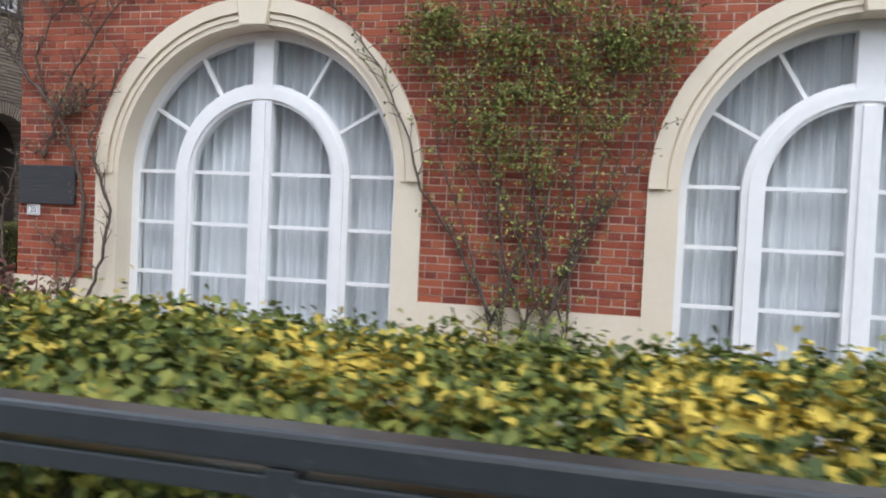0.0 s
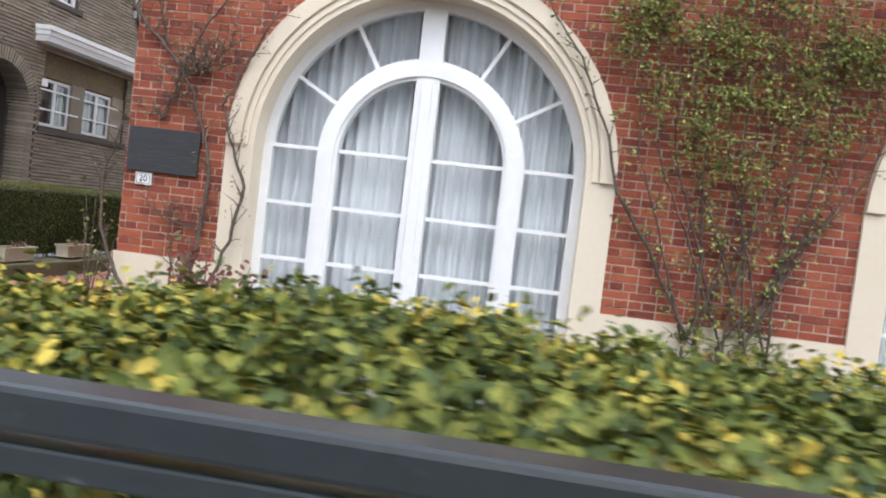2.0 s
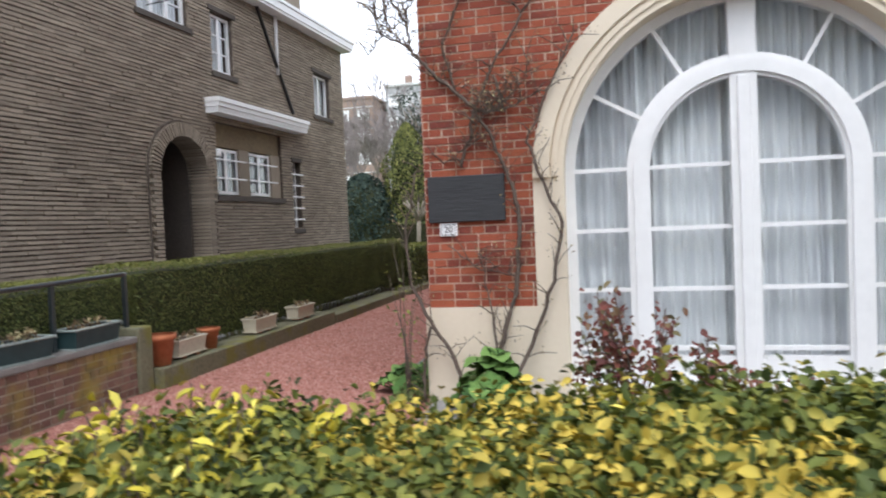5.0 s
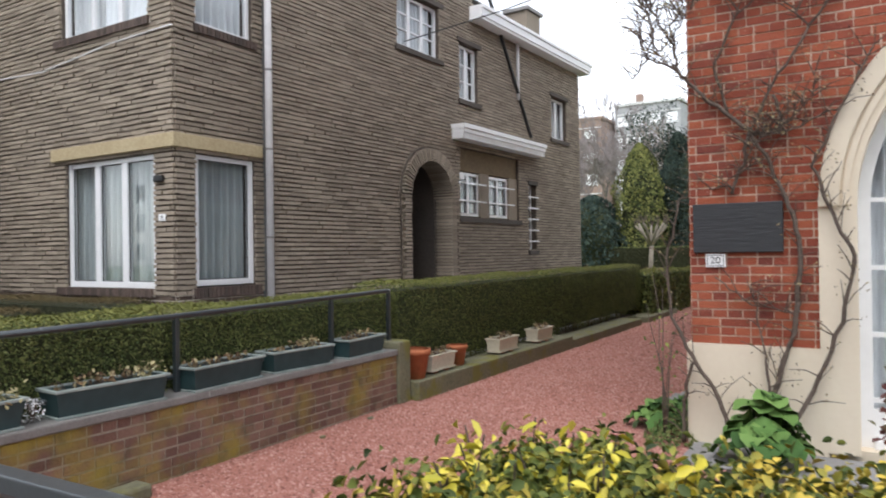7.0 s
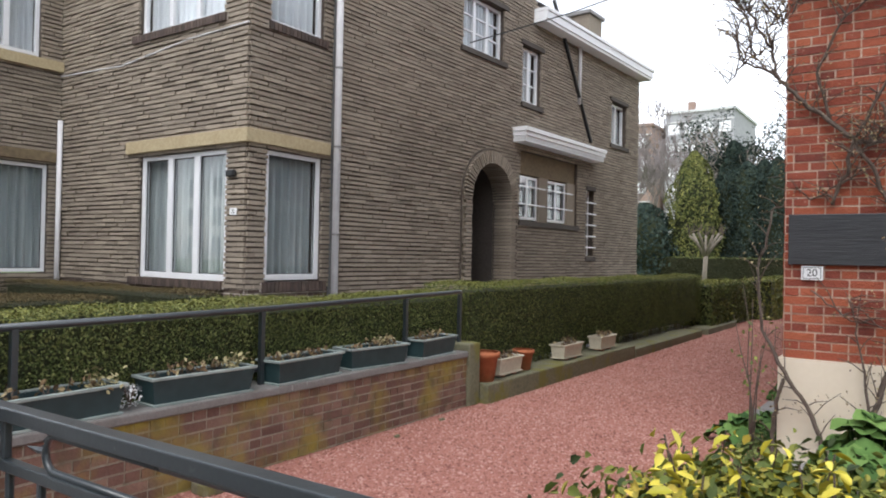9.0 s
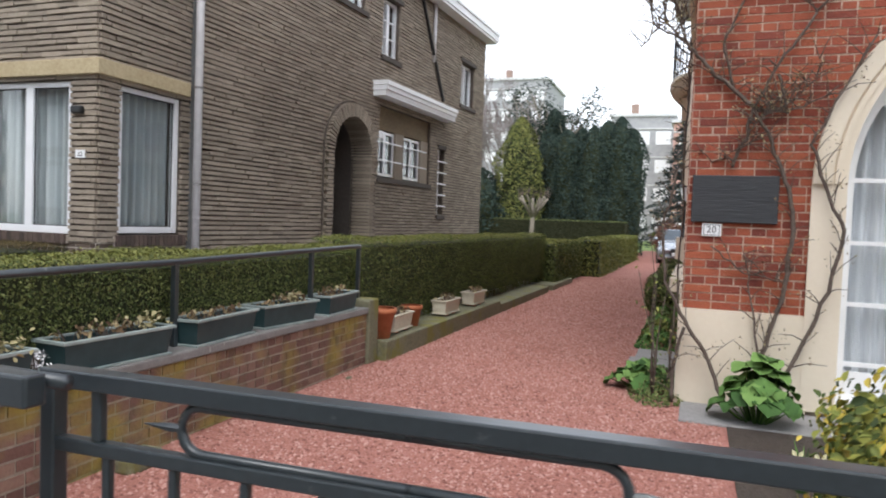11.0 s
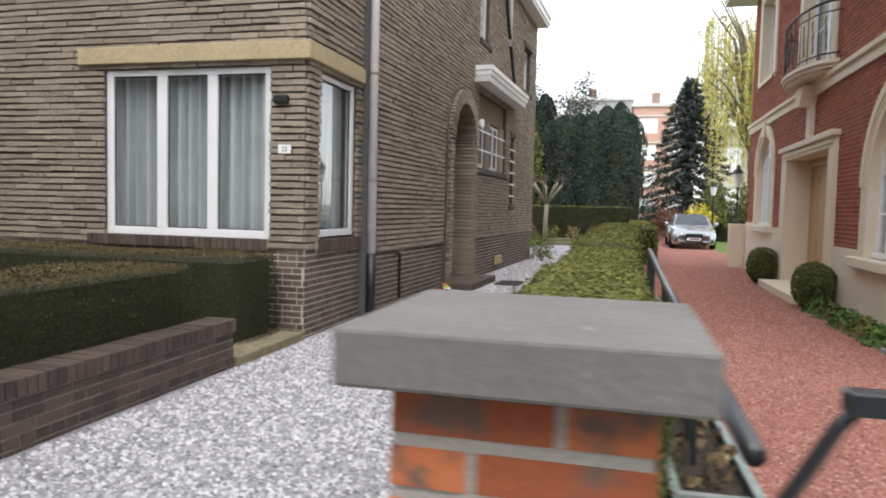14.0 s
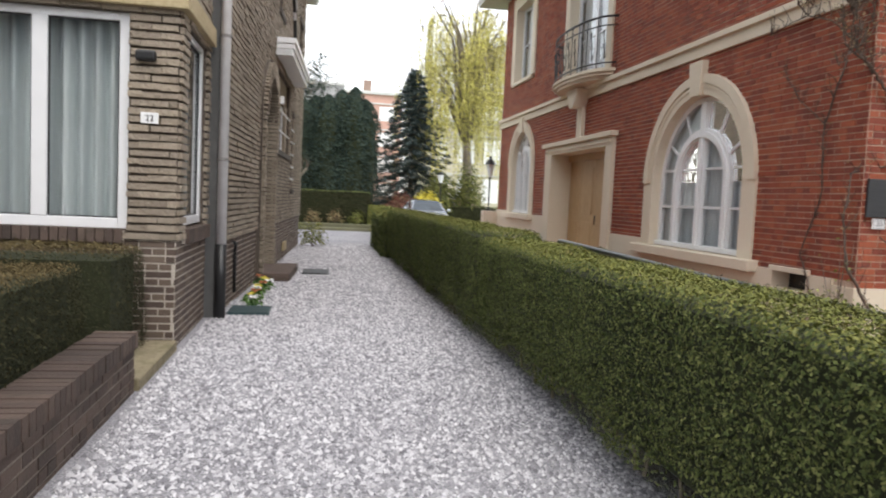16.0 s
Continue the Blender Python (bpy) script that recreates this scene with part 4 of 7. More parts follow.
tagged(Mesh(GR).tube([(3.3, 0.03, 5.28), (5.0, 1.2, 6.1), (9.0, 4.0, 8.3)], 0.012, 5).make("overhead_cable", M_BLACK), "thin black cable strung off the side wall", "cable")
tagged(Mesh(GF).tube([(-6.36, 0.03, 4.33), (-7.6, 0.03, 4.3), (-9.3, 0.03, 4.15), (-11.08, 0.03, 4.22)], 0.012, 5).make("wall_cable", M_PIPE), "pale cable clipped along the front wall", "cable")
number = tagged(Mesh(GF).box(-6.66, -6.52, 0.02, 0.034, 1.83, 1.92).make("house_number_plate", M_SIGN, bevel=0.002), "small white house number plate reading 22", "sign")
lettering("22", 0.07, pose(-6.59, 0.17 - 0.0355, 1.872, 90), number)
tagged(Mesh(GF).box(-6.7, -6.54, 0.02, 0.09, 2.33, 2.42).make("bracket", M_BLACK, bevel=0.02), "dark iron stub on the corner pier", "bracket")

# neighbouring bay: its side with two windows faces the drives
BS = basis((-11.1, 0, 0), (0, 1, 0), (1, 0, 0))
BF = basis((0, -1.8, 0), (1, 0, 0), (0, -1, 0))
wall("wall_bay_side", "brown brick side of the projecting bay", BS, -1.8, 0.14, -0.1, 7.4, 0.3, [square(-0.98, -0.03, 0.95, 2.72), square(-1.2, -0.2, 4.46, 6.3)], **BW)
wall("wall_bay_front", "brown brick front of the projecting bay", BF, -16.5, -11.1, -0.1, 7.4, 0.3, [], inset=0.0, **BW)
sash("window_18", "white window in the side of the bay", BS, -0.98, -0.03, 0.95, 2.72, 0.08, 1, 1, surround=False, sill=False, seed=41, cur=M_GREYCURTAIN)
sash("window_19", "white upper window in the side of the bay", BS, -1.2, -0.2, 4.48, 6.3, 0.08, 2, 2, surround=False, sill=False, seed=42)
tagged(Mesh(BS).box(-1.9, 0.15, 0.0, 0.1, 4.27, 4.44).make("bay_cornice", M_LINTEL, bevel=0.01), "ochre cornice on the bay", "trim", kind="structure")
tagged(Mesh(BS).box(-1.3, 0.14, 0.0, 0.07, 2.76, 2.93).make("bay_lintel", M_STAINED, bevel=0.01), "weathered lintel on the bay", "lintel", kind="structure")
tagged(Mesh().tube([(-10.98, 0.09, -0.06), (-10.98, 0.09, 3.46)], 0.042, 10).make("bay_downpipe", M_PIPE, smooth=True), "pale downpipe in the inner corner", "downpipe")
# added ceiling, out of view, shutting light out of the bay
tagged(Mesh().box(-16.5, -11.4, -1.5, 0.1, 7.0, 7.1).make("ceiling_bay", M_DARKROOM), "unseen ceiling added to keep light out", "ceiling", kind="structure")


# ---- foliage helpers ----
def leaves(name, pts, nrm, size, material, parent=None, label="", narrow=0.55, lay=0.55, kind="stuff", simple=False):
    """One folded leaf of four corners at each point, facing more or less along the given normals."""
    p, n = np.asarray(pts, float), np.asarray(nrm, float)
    k = len(p)
    n = n + nr.normal(0, lay, (k, 3))
    n /= np.linalg.norm(n, axis=1)[:, None] + 1e-9
    t = np.cross(n, nr.normal(0, 1, (k, 3)))
    t /= np.linalg.norm(t, axis=1)[:, None] + 1e-9
    b = np.cross(n, t)
    s = (np.asarray(size) * nr.uniform(0.6, 1.25, k))[:, None]
    w = b * s * 0.5 * narrow
    rise = n * s * 0.1
    if simple or np.max(size) < 0.026:
        # a plain folded kite
        v = np.stack([p - t * s * 0.5, p - w + rise, p + t * s * 0.5, p + w + rise], 1).reshape(-1, 3)
        quad = (np.arange(4)[None] + 4 * np.arange(k)[:, None]).ravel().astype(np.int32)
    else:
        v = np.stack([p - t * s * 0.5, p - t * s * 0.18 - w + rise, p + t * s * 0.2 - w * 0.85 + rise, p + t * s * 0.5 - rise, p + t * s * 0.2 + w * 0.85 + rise, p - t * s * 0.18 + w + rise], 1).reshape(-1, 3)
        quad = (np.array([[0, 1, 2, 3], [0, 3, 4, 5]])[None] + 6 * np.arange(k)[:, None, None]).ravel().astype(np.int32)
    me = bpy.data.meshes.new(name)
    me.vertices.add(len(v))
    me.vertices.foreach_set("co", v.ravel())
    me.loops.add(len(quad))
    me.loops.foreach_set("vertex_index", quad)
    me.polygons.add(len(quad) // 4)
    me.polygons.foreach_set("loop_start", np.arange(0, len(quad), 4, dtype=np.int32))
    me.update(calc_edges=True)
    me.materials.append(material)
    ob = new(name, me)
    if parent:
        ob.parent = parent
        if parent.location.length:
            ob.matrix_parent_inverse = Matrix.Translation(parent.location).inverted()
    if label:
        ob["label"] = label
    if kind and not parent:
        ob["kind"] = kind
    return ob


def wobble(p, scale, amp):
    q = p * scale
    return amp * (np.sin(q[:, 0] * 2.1 + q[:, 1] * 1.3) + np.sin(q[:, 1] * 2.7 - q[:, 2] * 1.7 + 1.0) + np.sin(q[:, 2] * 2.3 + q[:, 0] * 1.9 + 2.0)) / 3


def box_shell(x0, x1, y0, y1, z0, z1, density, r=0.06, faces="xXyYZ"):
    """Random points and normals on the sides and top of a box with softened edges."""
    out_p, out_n = [], []
    for f in faces:
        if f in "xX":
            a = (y1 - y0) * (z1 - z0)
        elif f in "yY":
            a = (x1 - x0) * (z1 - z0)
        else:
            a = (x1 - x0) * (y1 - y0)
        k = int(a * density)
        u = nr.uniform(0, 1, (k, 3))
        p = np.array([x0, y0, z0]) + u * np.array([x1 - x0, y1 - y0, z1 - z0])
        n = np.zeros((k, 3))
        ax, hi = {"x": (0, 0), "X": (0, 1), "y": (1, 0), "Y": (1, 1), "Z": (2, 1)}[f]
        p[:, ax] = (x1, y1, z1)[ax] if hi else (x0, y0, z0)[ax]
        n[:, ax] = 1 if hi else -1
        # soften towards the other faces
        for bx, lo, up in ((0, x0, x1), (1, y0, y1), (2, -9e9, z1)):
            if bx != ax:
                e = np.clip(1 - (up - p[:, bx]) / r, 0, 1) - (np.clip(1 - (p[:, bx] - lo) / r, 0, 1) if bx != 2 else 0)
                n[:, bx] += e
                p[:, ax] -= (1 if hi else -1) * r * 0.6 * np.abs(e) ** 2
        out_p.append(p)
        out_n.append(n)
    return np.concatenate(out_p), np.concatenate(out_n)


def hedge(name, label, boxes, leaf, density, side_mat, top_mat, amp=0.03, bare=0.0, core=True):
    h = empty(name, label, "hedge")
    for x0, x1, y0, y1, z0, z1, *own in boxes:
        leaf, density = own or (leaf, density)
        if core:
            # solid filler whose dark colour gives the shaded gaps
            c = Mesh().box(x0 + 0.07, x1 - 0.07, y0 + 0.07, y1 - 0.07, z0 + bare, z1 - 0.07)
            c.make("core", M_HEDGESHADE, h)
        p, n = box_shell(x0, x1, y0, y1, z0 + bare * 0.6, z1, density, faces="xXyY")
        p += n * (wobble(p, 1.6, amp) + nr.normal(0, 0.014, len(p)))[:, None]
        if bare:
            keep = (p[:, 2] > z0 + bare * (1.0 + 0.5 * np.sin(p[:, 1] * 5)) ) | (nr.uniform(0, 1, len(p)) < 0.25)
            p, n = p[keep], n[keep]
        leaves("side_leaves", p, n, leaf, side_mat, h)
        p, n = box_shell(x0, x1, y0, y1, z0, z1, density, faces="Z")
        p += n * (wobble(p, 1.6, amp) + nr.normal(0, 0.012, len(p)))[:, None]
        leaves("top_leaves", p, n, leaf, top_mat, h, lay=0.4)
        if bare:
            st = Mesh()
            for k in range(int((y1 - y0) * 7)):
                y, x = y0 + (k + rnd.random()) / 7, rnd.uniform(x0 + 0.1, x1 - 0.05)
                st.tube([(x, y, z0), (x + rnd.uniform(-0.04, 0.04), y + rnd.uniform(-0.06, 0.06), z0 + bare + 0.15)], 0.012, 5)
            st.make("stems", M_BARK, h)
    return h


def spread(n, x0, x1, y0, y1):
    return np.stack([nr.uniform(x0, x1, n), nr.uniform(y0, y1, n)], 1)


def stones(name, label, n, area, z, size, material):
    """Loose angular stones scattered over a patch of drive."""
    xy = spread(n, *area)
    v, q = [], []
    base = np.array([(1, 0, 0), (-0.5, 0.87, 0), (-0.5, -0.87, 0), (0.1, 0.1, 0.75), (0, 0, -0.5)])
    tri = [(0, 1, 3), (1, 2, 3), (2, 0, 3)]
    a = nr.uniform(0, 6.28, n)
    s = nr.uniform(0.5, 1.2, n) * size
    ca, sa = np.cos(a) * s, np.sin(a) * s
    bx = base[None] * nr.uniform(0.6, 1.3, (n, 5, 3))
    x = xy[:, :1] + ca[:, None] * bx[:, :, 0] - sa[:, None] * bx[:, :, 1]
    y = xy[:, 1:] + sa[:, None] * bx[:, :, 0] + ca[:, None] * bx[:, :, 1]
    zz = z + s[:, None] * (bx[:, :, 2] + nr.uniform(-0.1, 0.3, (n, 1)))
    v = np.stack([x, y, zz], 2).reshape(-1, 3)
    t = np.array(tri)
    f = (t[None] + 5 * np.arange(n)[:, None, None]).reshape(-1, 3)
    me = bpy.data.meshes.new(name)
    me.vertices.add(len(v))
    me.vertices.foreach_set("co", v.ravel())
    me.loops.add(f.size)
    me.loops.foreach_set("vertex_index", f.ravel().astype(np.int32))
    me.polygons.add(len(f))
    me.polygons.foreach_set("loop_start", np.arange(0, f.size, 3, dtype=np.int32))
    me.update(calc_edges=True)
    me.materials.append(material)
    return tagged(new(name, me), label, "gravel", kind="stuff")


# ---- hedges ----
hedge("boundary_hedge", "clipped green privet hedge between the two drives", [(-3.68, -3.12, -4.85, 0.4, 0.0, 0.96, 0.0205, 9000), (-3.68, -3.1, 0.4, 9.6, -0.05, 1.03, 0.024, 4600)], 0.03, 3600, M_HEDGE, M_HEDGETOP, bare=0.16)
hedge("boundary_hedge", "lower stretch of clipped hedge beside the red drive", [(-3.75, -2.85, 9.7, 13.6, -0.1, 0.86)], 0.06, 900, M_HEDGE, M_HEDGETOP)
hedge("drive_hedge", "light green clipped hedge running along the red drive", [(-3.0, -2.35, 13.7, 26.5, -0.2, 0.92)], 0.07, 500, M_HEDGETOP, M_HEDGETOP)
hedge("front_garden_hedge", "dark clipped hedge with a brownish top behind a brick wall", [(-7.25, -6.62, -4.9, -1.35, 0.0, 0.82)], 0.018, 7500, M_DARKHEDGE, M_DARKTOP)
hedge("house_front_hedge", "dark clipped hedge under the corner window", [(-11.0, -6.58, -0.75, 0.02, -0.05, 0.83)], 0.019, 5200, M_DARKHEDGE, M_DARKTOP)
hedge("garden_hedge", "tall dark hedge across the end of the garden", [(-14.0, -2.9, 27.0, 28.0, -0.3, 1.5)], 0.06, 900, M_DARKHEDGE, M_HEDGE)
hedge("garden_hedge", "dark hedge behind the parked car", [(1.2, 6.5, 33.0, 33.8, -0.3, 1.0)], 0.07, 500, M_DARKHEDGE, M_HEDGE)

# variegated hedge behind the street railing
euon = empty("variegated_hedge", "dense green and yellow variegated shrub hedge", "hedge")
# dark filler block, coloured as the shade under the leaves
Mesh().box(0.55, 9.8, -4.86, -4.0, -0.1, 0.76).make("core", M_HEDGESHADE, euon)
p, n = box_shell(0.44, 8.0, -4.96, -3.9, 0.15, 0.9, 11500, r=0.16, faces="xyZ")
lift = (p[:, 2] > 0.4) * np.interp(p[:, 0], (0.4, 1.0, 2.0, 3.2), (-0.02, -0.01, 0.04, 0.08))
p += n * (wobble(p, 2.2, 0.05) + wobble(p, 11.0, 0.03) + nr.normal(-0.012, 0.035, len(p)))[:, None]
p[:, 2] += lift
leaves("foliage", p, n, 0.0275, M_EUON, euon, narrow=0.6, lay=0.7)
# upright yellow shoots at the free end by the gate
shoots = Mesh()
lp, ln = [], []
for k in range(48):
    x, y = rnd.uniform(0.42, 0.88), rnd.uniform(-4.72, -4.15)
    if k > 36:
        x = rnd.uniform(0.75, 5.0)
    z0, hgt = 0.8, rnd.uniform(0.08, 0.2) if k <= 36 else rnd.uniform(0.12, 0.18)
    tip = (x + rnd.uniform(-0.06, 0.05), y + rnd.uniform(-0.05, 0.05), z0 + hgt)
    shoots.tube([(x, y, z0 - 0.2), (x, y, z0), tip], (0.004, 0.003, 0.002), 4)
    for j in range(18):
        t = 0.15 + 0.85 * j / 17
        q = Vector((x, y, z0)).lerp(Vector(tip), t)
        a = j * 2.4
        lp.append((q.x + 0.022 * math.cos(a), q.y + 0.022 * math.sin(a), q.z))
        ln.append((math.cos(a) * 0.6, math.sin(a) * 0.6, 0.8))
shoots.make("shoots", M_TWIG, euon)
leaves("yellow_tips", lp, ln, 0.038, M_YELLOWLEAF, euon, narrow=0.45, lay=0.35)["kind"] = "stuff"

# ---- low walls and kerbs ----
LW = basis((-2.87, 0, 0), (0, 1, 0), (1, 0, 0))
wall("wall_low_mossy", "low old brick wall patched with yellow-green moss", LW, -4.9, 0.06, -0.2, 0.35, 0.26, [], M_MOSSY_MORTAR, M_MOSSY, 0.066, 0.2, 0.014, 0.005, near=lambda u, z: u > -3.6, jitter=0.003)
tagged(Mesh().box(-3.17, -2.84, -4.9, 0.05, 0.35, 0.41).make("wall_coping", M_CAP, bevel=0.012), "worn grey stone coping on the low wall", "coping", kind="structure")
tagged(Mesh().box(-3.16, -2.83, 0.05, 0.26, -0.15, 0.485).make("wall_end_pier", M_MOSSSTONE, bevel=0.02), "moss-covered stone end pier of the low wall", "pier", kind="structure")
for y0, y1, z in ((0.27, 4.6, 0.06), (4.64, 8.4, 0.0), (8.9, 11.4, -0.02)):
    tagged(Mesh().box(-3.2, -2.74, y0, y1, -0.3, z).make("kerb", M_MOSSSTONE, bevel=0.015), "mossy stone kerb ledge edging the red drive", "kerb", "kerb stones", "structure")
PWL = basis((-6.36, 0, 0), (0, 1, 0), (1, 0, 0))
wall("wall_low_plum", "low dark plum brick garden wall", PWL, -5.0, -1.18, -0.1, 0.25, 0.22, [], M_SOOTY_MORTAR, M_PLINTH, 0.066, 0.215, 0.013, 0.005, near=lambda u, z: u > -4.9)
cop = empty("wall_brick_coping", "rowlock coping of dark bricks on the low wall", "coping", kind="structure")
for k in range(54):
    y = -5.0 + k * 0.0708
    Mesh().box(-6.6 + rnd.uniform(-0.004, 0.004), -6.335 + rnd.uniform(-0.004, 0.004), y + 0.004, y + 0.0665, 0.25, 0.352 + rnd.uniform(-0.003, 0.003)).make("brick", M_PLINTH, cop)
Mesh().box(-6.59, -6.35, -5.0, -1.18, 0.24, 0.342).make("bed", M_SOOTY_MORTAR, cop)
tagged(Mesh().box(-6.95, -6.33, -1.16, 0.1, -0.2, 0.03).make("corner_slab", M_SLAB, bevel=0.012), "worn mossy yellow stone slab at the house corner", "slab", kind="structure")

# ---- gate pillar ----
PX0, PX1, PY0, PY1 = -3.53, -3.17, -5.47, -5.13
pillar = empty("gate_pillar", "orange brick gate pillar with a heavy grey concrete cap", "gate pillar")
Mesh().box(PX0 + 0.004, PX1 - 0.004, PY0 + 0.004, PY1 - 0.004, -0.2, 1.085).make("mortar", M_ORANGE_MORTAR, pillar)
for k in range(17):
    z0 = -0.2 + 0.0755 * k + 0.006
    z1 = z0 + 0.056
    w = PX1 - PX0
    cut = 0.115 if k % 2 else 0.235
    for a, b in ((0, cut - 0.008), (cut + 0.008, w)):
        j = rnd.uniform(-0.002, 0.002)
        Mesh().box(PX0 + a, PX0 + b, PY0 + j, PY0 + 0.09, z0, z1).make("brick", M_ORANGE, pillar)
        Mesh().box(PX0 + a, PX0 + b, PY1 - 0.09, PY1 + j, z0, z1).make("brick", M_ORANGE, pillar)
    for x0, x1 in ((PX0, PX0 + 0.09), (PX1 - 0.09, PX1)):
        Mesh().box(x0, x1, PY0 + 0.097, PY0 + 0.175, z0, z1).make("brick", M_ORANGE, pillar)
        Mesh().box(x0, x1, PY0 + 0.187, PY1 - 0.097, z0, z1).make("brick", M_ORANGE, pillar)
Mesh().box(-3.595, -3.105, -5.535, -5.065, 1.088, 1.168).make("cap", M_CAP, pillar, "heavy grey concrete cap", bevel=0.006)

# ---- street railing, gate and side rail ----
FY = -5.08


def bar(parent, name, x0, x1, y0, y1, z0, z1, bev=0.004):
    return Mesh().box(x0, x1, y0, y1, z0, z1).make(name, M_IRON, parent, bevel=bev)


def gate_leaf(x0, x1, GY, ZT):
    g = empty("iron_gate", "low dark green iron gate leaf with scrolls, closed", "gate", "gate leaves")
    y0, y1 = GY - 0.018, GY + 0.018
    bar(g, "top_rail", x0, x1, y0 - 0.004, y1 + 0.004, ZT - 0.035, ZT)
    bar(g, "middle_rail", x0 + 0.03, x1 - 0.03, y0 + 0.004, y1 - 0.004, ZT - 0.16, ZT - 0.132)
    bar(g, "bottom_rail", x0 + 0.03, x1 - 0.03, y0, y1, 0.0, 0.04)
    for x in (x0, x1 - 0.035):
        bar(g, "stile", x, x + 0.035, y0, y1, -0.08, ZT - 0.035)
    n = int((x1 - x0) / 0.14)
    for k in range(1, n):
        x = x0 + (x1 - x0) * k / n
        bar(g, "picket", x - 0.009, x + 0.009, GY - 0.009, GY + 0.009, 0.04, ZT - 0.16)
    for x in (x0 + 0.13, x1 - 0.13):
        bar(g, "upright", x - 0.011, x + 0.011, GY - 0.011, GY + 0.011, ZT - 0.132, ZT - 0.035)
    # two long flat scrolls with spear tips
    for s, xa, xb in ((1, x0 + 0.32, (x0 + x1) / 2 + 0.005), (-1, x1 - 0.42, (x0 + x1) / 2 - 0.005)):
        zc, r = ZT - 0.085, 0.043
        pts = [(xb, GY, zc + r)] + [(xa + s * r - s * r * math.sin(math.pi * k / 10), GY, zc + r * math.cos(math.pi * k / 10)) for k in range(11)] + [(xb, GY, zc - r)]
        Mesh().tube(pts, 0.0095, 6).make("scroll", M_IRON, g, smooth=True)
        Mesh().tube([(xa + s * 0.005, GY, zc), (xa - s * 0.025, GY, zc), (xa - s * 0.085, GY, zc)], (0.007, 0.009, 0.001), 6).make("spear_tip", M_IRON, g)
    return g


g1 = gate_leaf(-2.66, -1.135, -5.2, 1.003)
g2 = gate_leaf(-1.105, 0.42, -5.006, 0.966)
# both leaves sag a little towards the latch
for leaf_, cx, cy, cz, sag in ((g1, -1.9, -5.2, 1.003, 2.0), (g2, -0.34, -5.006, 0.966, -0.4)):
    hang = Matrix.Translation((cx, cy, cz))
    leaf_.matrix_world = hang @ Matrix.Rotation(radians(5.5 if leaf_ == g1 else 0.7), 4, "Z") @ Matrix.Rotation(radians(sag), 4, "Y") @ hang.inverted()
LZ, LY = 0.972, -5.08
latch = empty("gate_latch", "heavy iron latch plate with a round knob joining the gate leaves", "latch")
bar(latch, "plate", -1.16, -0.985, LY - 0.085, LY - 0.04, LZ - 0.05, LZ + 0.008, 0.006)
put(Mesh().tube([(-1.22, LY - 0.02, LZ - 0.012), (-0.96, LY - 0.02, LZ - 0.012)], 0.014, 10).make("bolt", M_IRON, smooth=True), latch)
for dy, dz in ((-0.08, -0.025), (-0.03, 0.0)):
    Mesh().lathe([(0.001, 0.022), (0.014, 0.018), (0.021, 0.008), (0.022, -0.004), (0.014, -0.018), (0.001, -0.021)], (-1.215, LY + dy, LZ + dz), 14).make("knob", M_IRON, latch, smooth=True)
plate = tagged(Mesh().box(-1.82, -1.55, -5.212, -5.206, 0.62, 0.8).make("gate_sign", M_BLUE, bevel=0.004), "small blue enamel plate fixed to the gate pickets", "sign")
Mesh().box(-1.835, -1.535, -5.206, -5.186, 0.605, 0.815).make("backing_plate", M_IRON, plate)
SY = -5.29
side = empty("gate_side_panel", "narrow fixed iron panel between pillar and gate", "gate panel")
bar(side, "top_rail", -2.91, -2.68, SY - 0.022, SY + 0.022, 1.05, 1.085)
bar(side, "stile", -2.715, -2.68, SY - 0.02, SY + 0.02, -0.1, 1.05)
bar(side, "upright", -2.84, -2.812, SY - 0.014, SY + 0.014, -0.1, 1.05)
bar(side, "cross_bar", -2.812, -2.715, SY - 0.012, SY + 0.012, 0.9, 0.925)
put(Mesh().tube([(-2.89, SY, 1.06), (-2.915, SY, 1.03), (-2.97, SY, 0.93), (-3.165, SY, 0.6)], 0.012, 6).make("stay", M_IRON), side)
fence = empty("street_railing", "dark green painted iron railing along the footway", "railing")
bar(fence, "top_rail", 0.47, 10.2, FY - 0.025, FY + 0.025, 1.0, 1.042, 0.007)
bar(fence, "lower_rail", 0.47, 10.2, FY - 0.018, FY + 0.018, 0.962, 0.99)
bar(fence, "middle_rail", 0.47, 10.2, FY - 0.014, FY + 0.014, 0.84, 0.866)
bar(fence, "bottom_rail", 0.47, 10.2, FY - 0.015, FY + 0.015, 0.02, 0.05)
for k in range(7):
    bar(fence, "post", 0.46 + 1.6 * k, 0.5 + 1.6 * k, FY - 0.02, FY + 0.02, -0.15, 1.0)
rail = empty("side_railing", "dark iron railing along the top of the low wall", "railing")
put(Mesh().tube([(-3.0, -5.15, 0.93), (-3.0, -2.45, 0.945), (-3.0, 0.08, 0.99), (-3.0, 0.13, 0.985)], 0.021, 10).make("top_rail", M_IRON, smooth=True), rail)
put(Mesh().tube([(-3.03, -5.15, 0.5), (-3.03, 0.12, 0.53)], 0.016, 8).make("lower_rail", M_IRON, smooth=True), rail)
for y, z in ((0.11, 0.99), (-0.78, 0.965), (-2.45, 0.94), (-4.1, 0.93)):
    put(Mesh().box(-3.018, -2.982, y - 0.018, y + 0.018, 0.41, z - 0.005).make("post", M_IRON, bevel=0.003), rail)

# ---- planters and pots ----


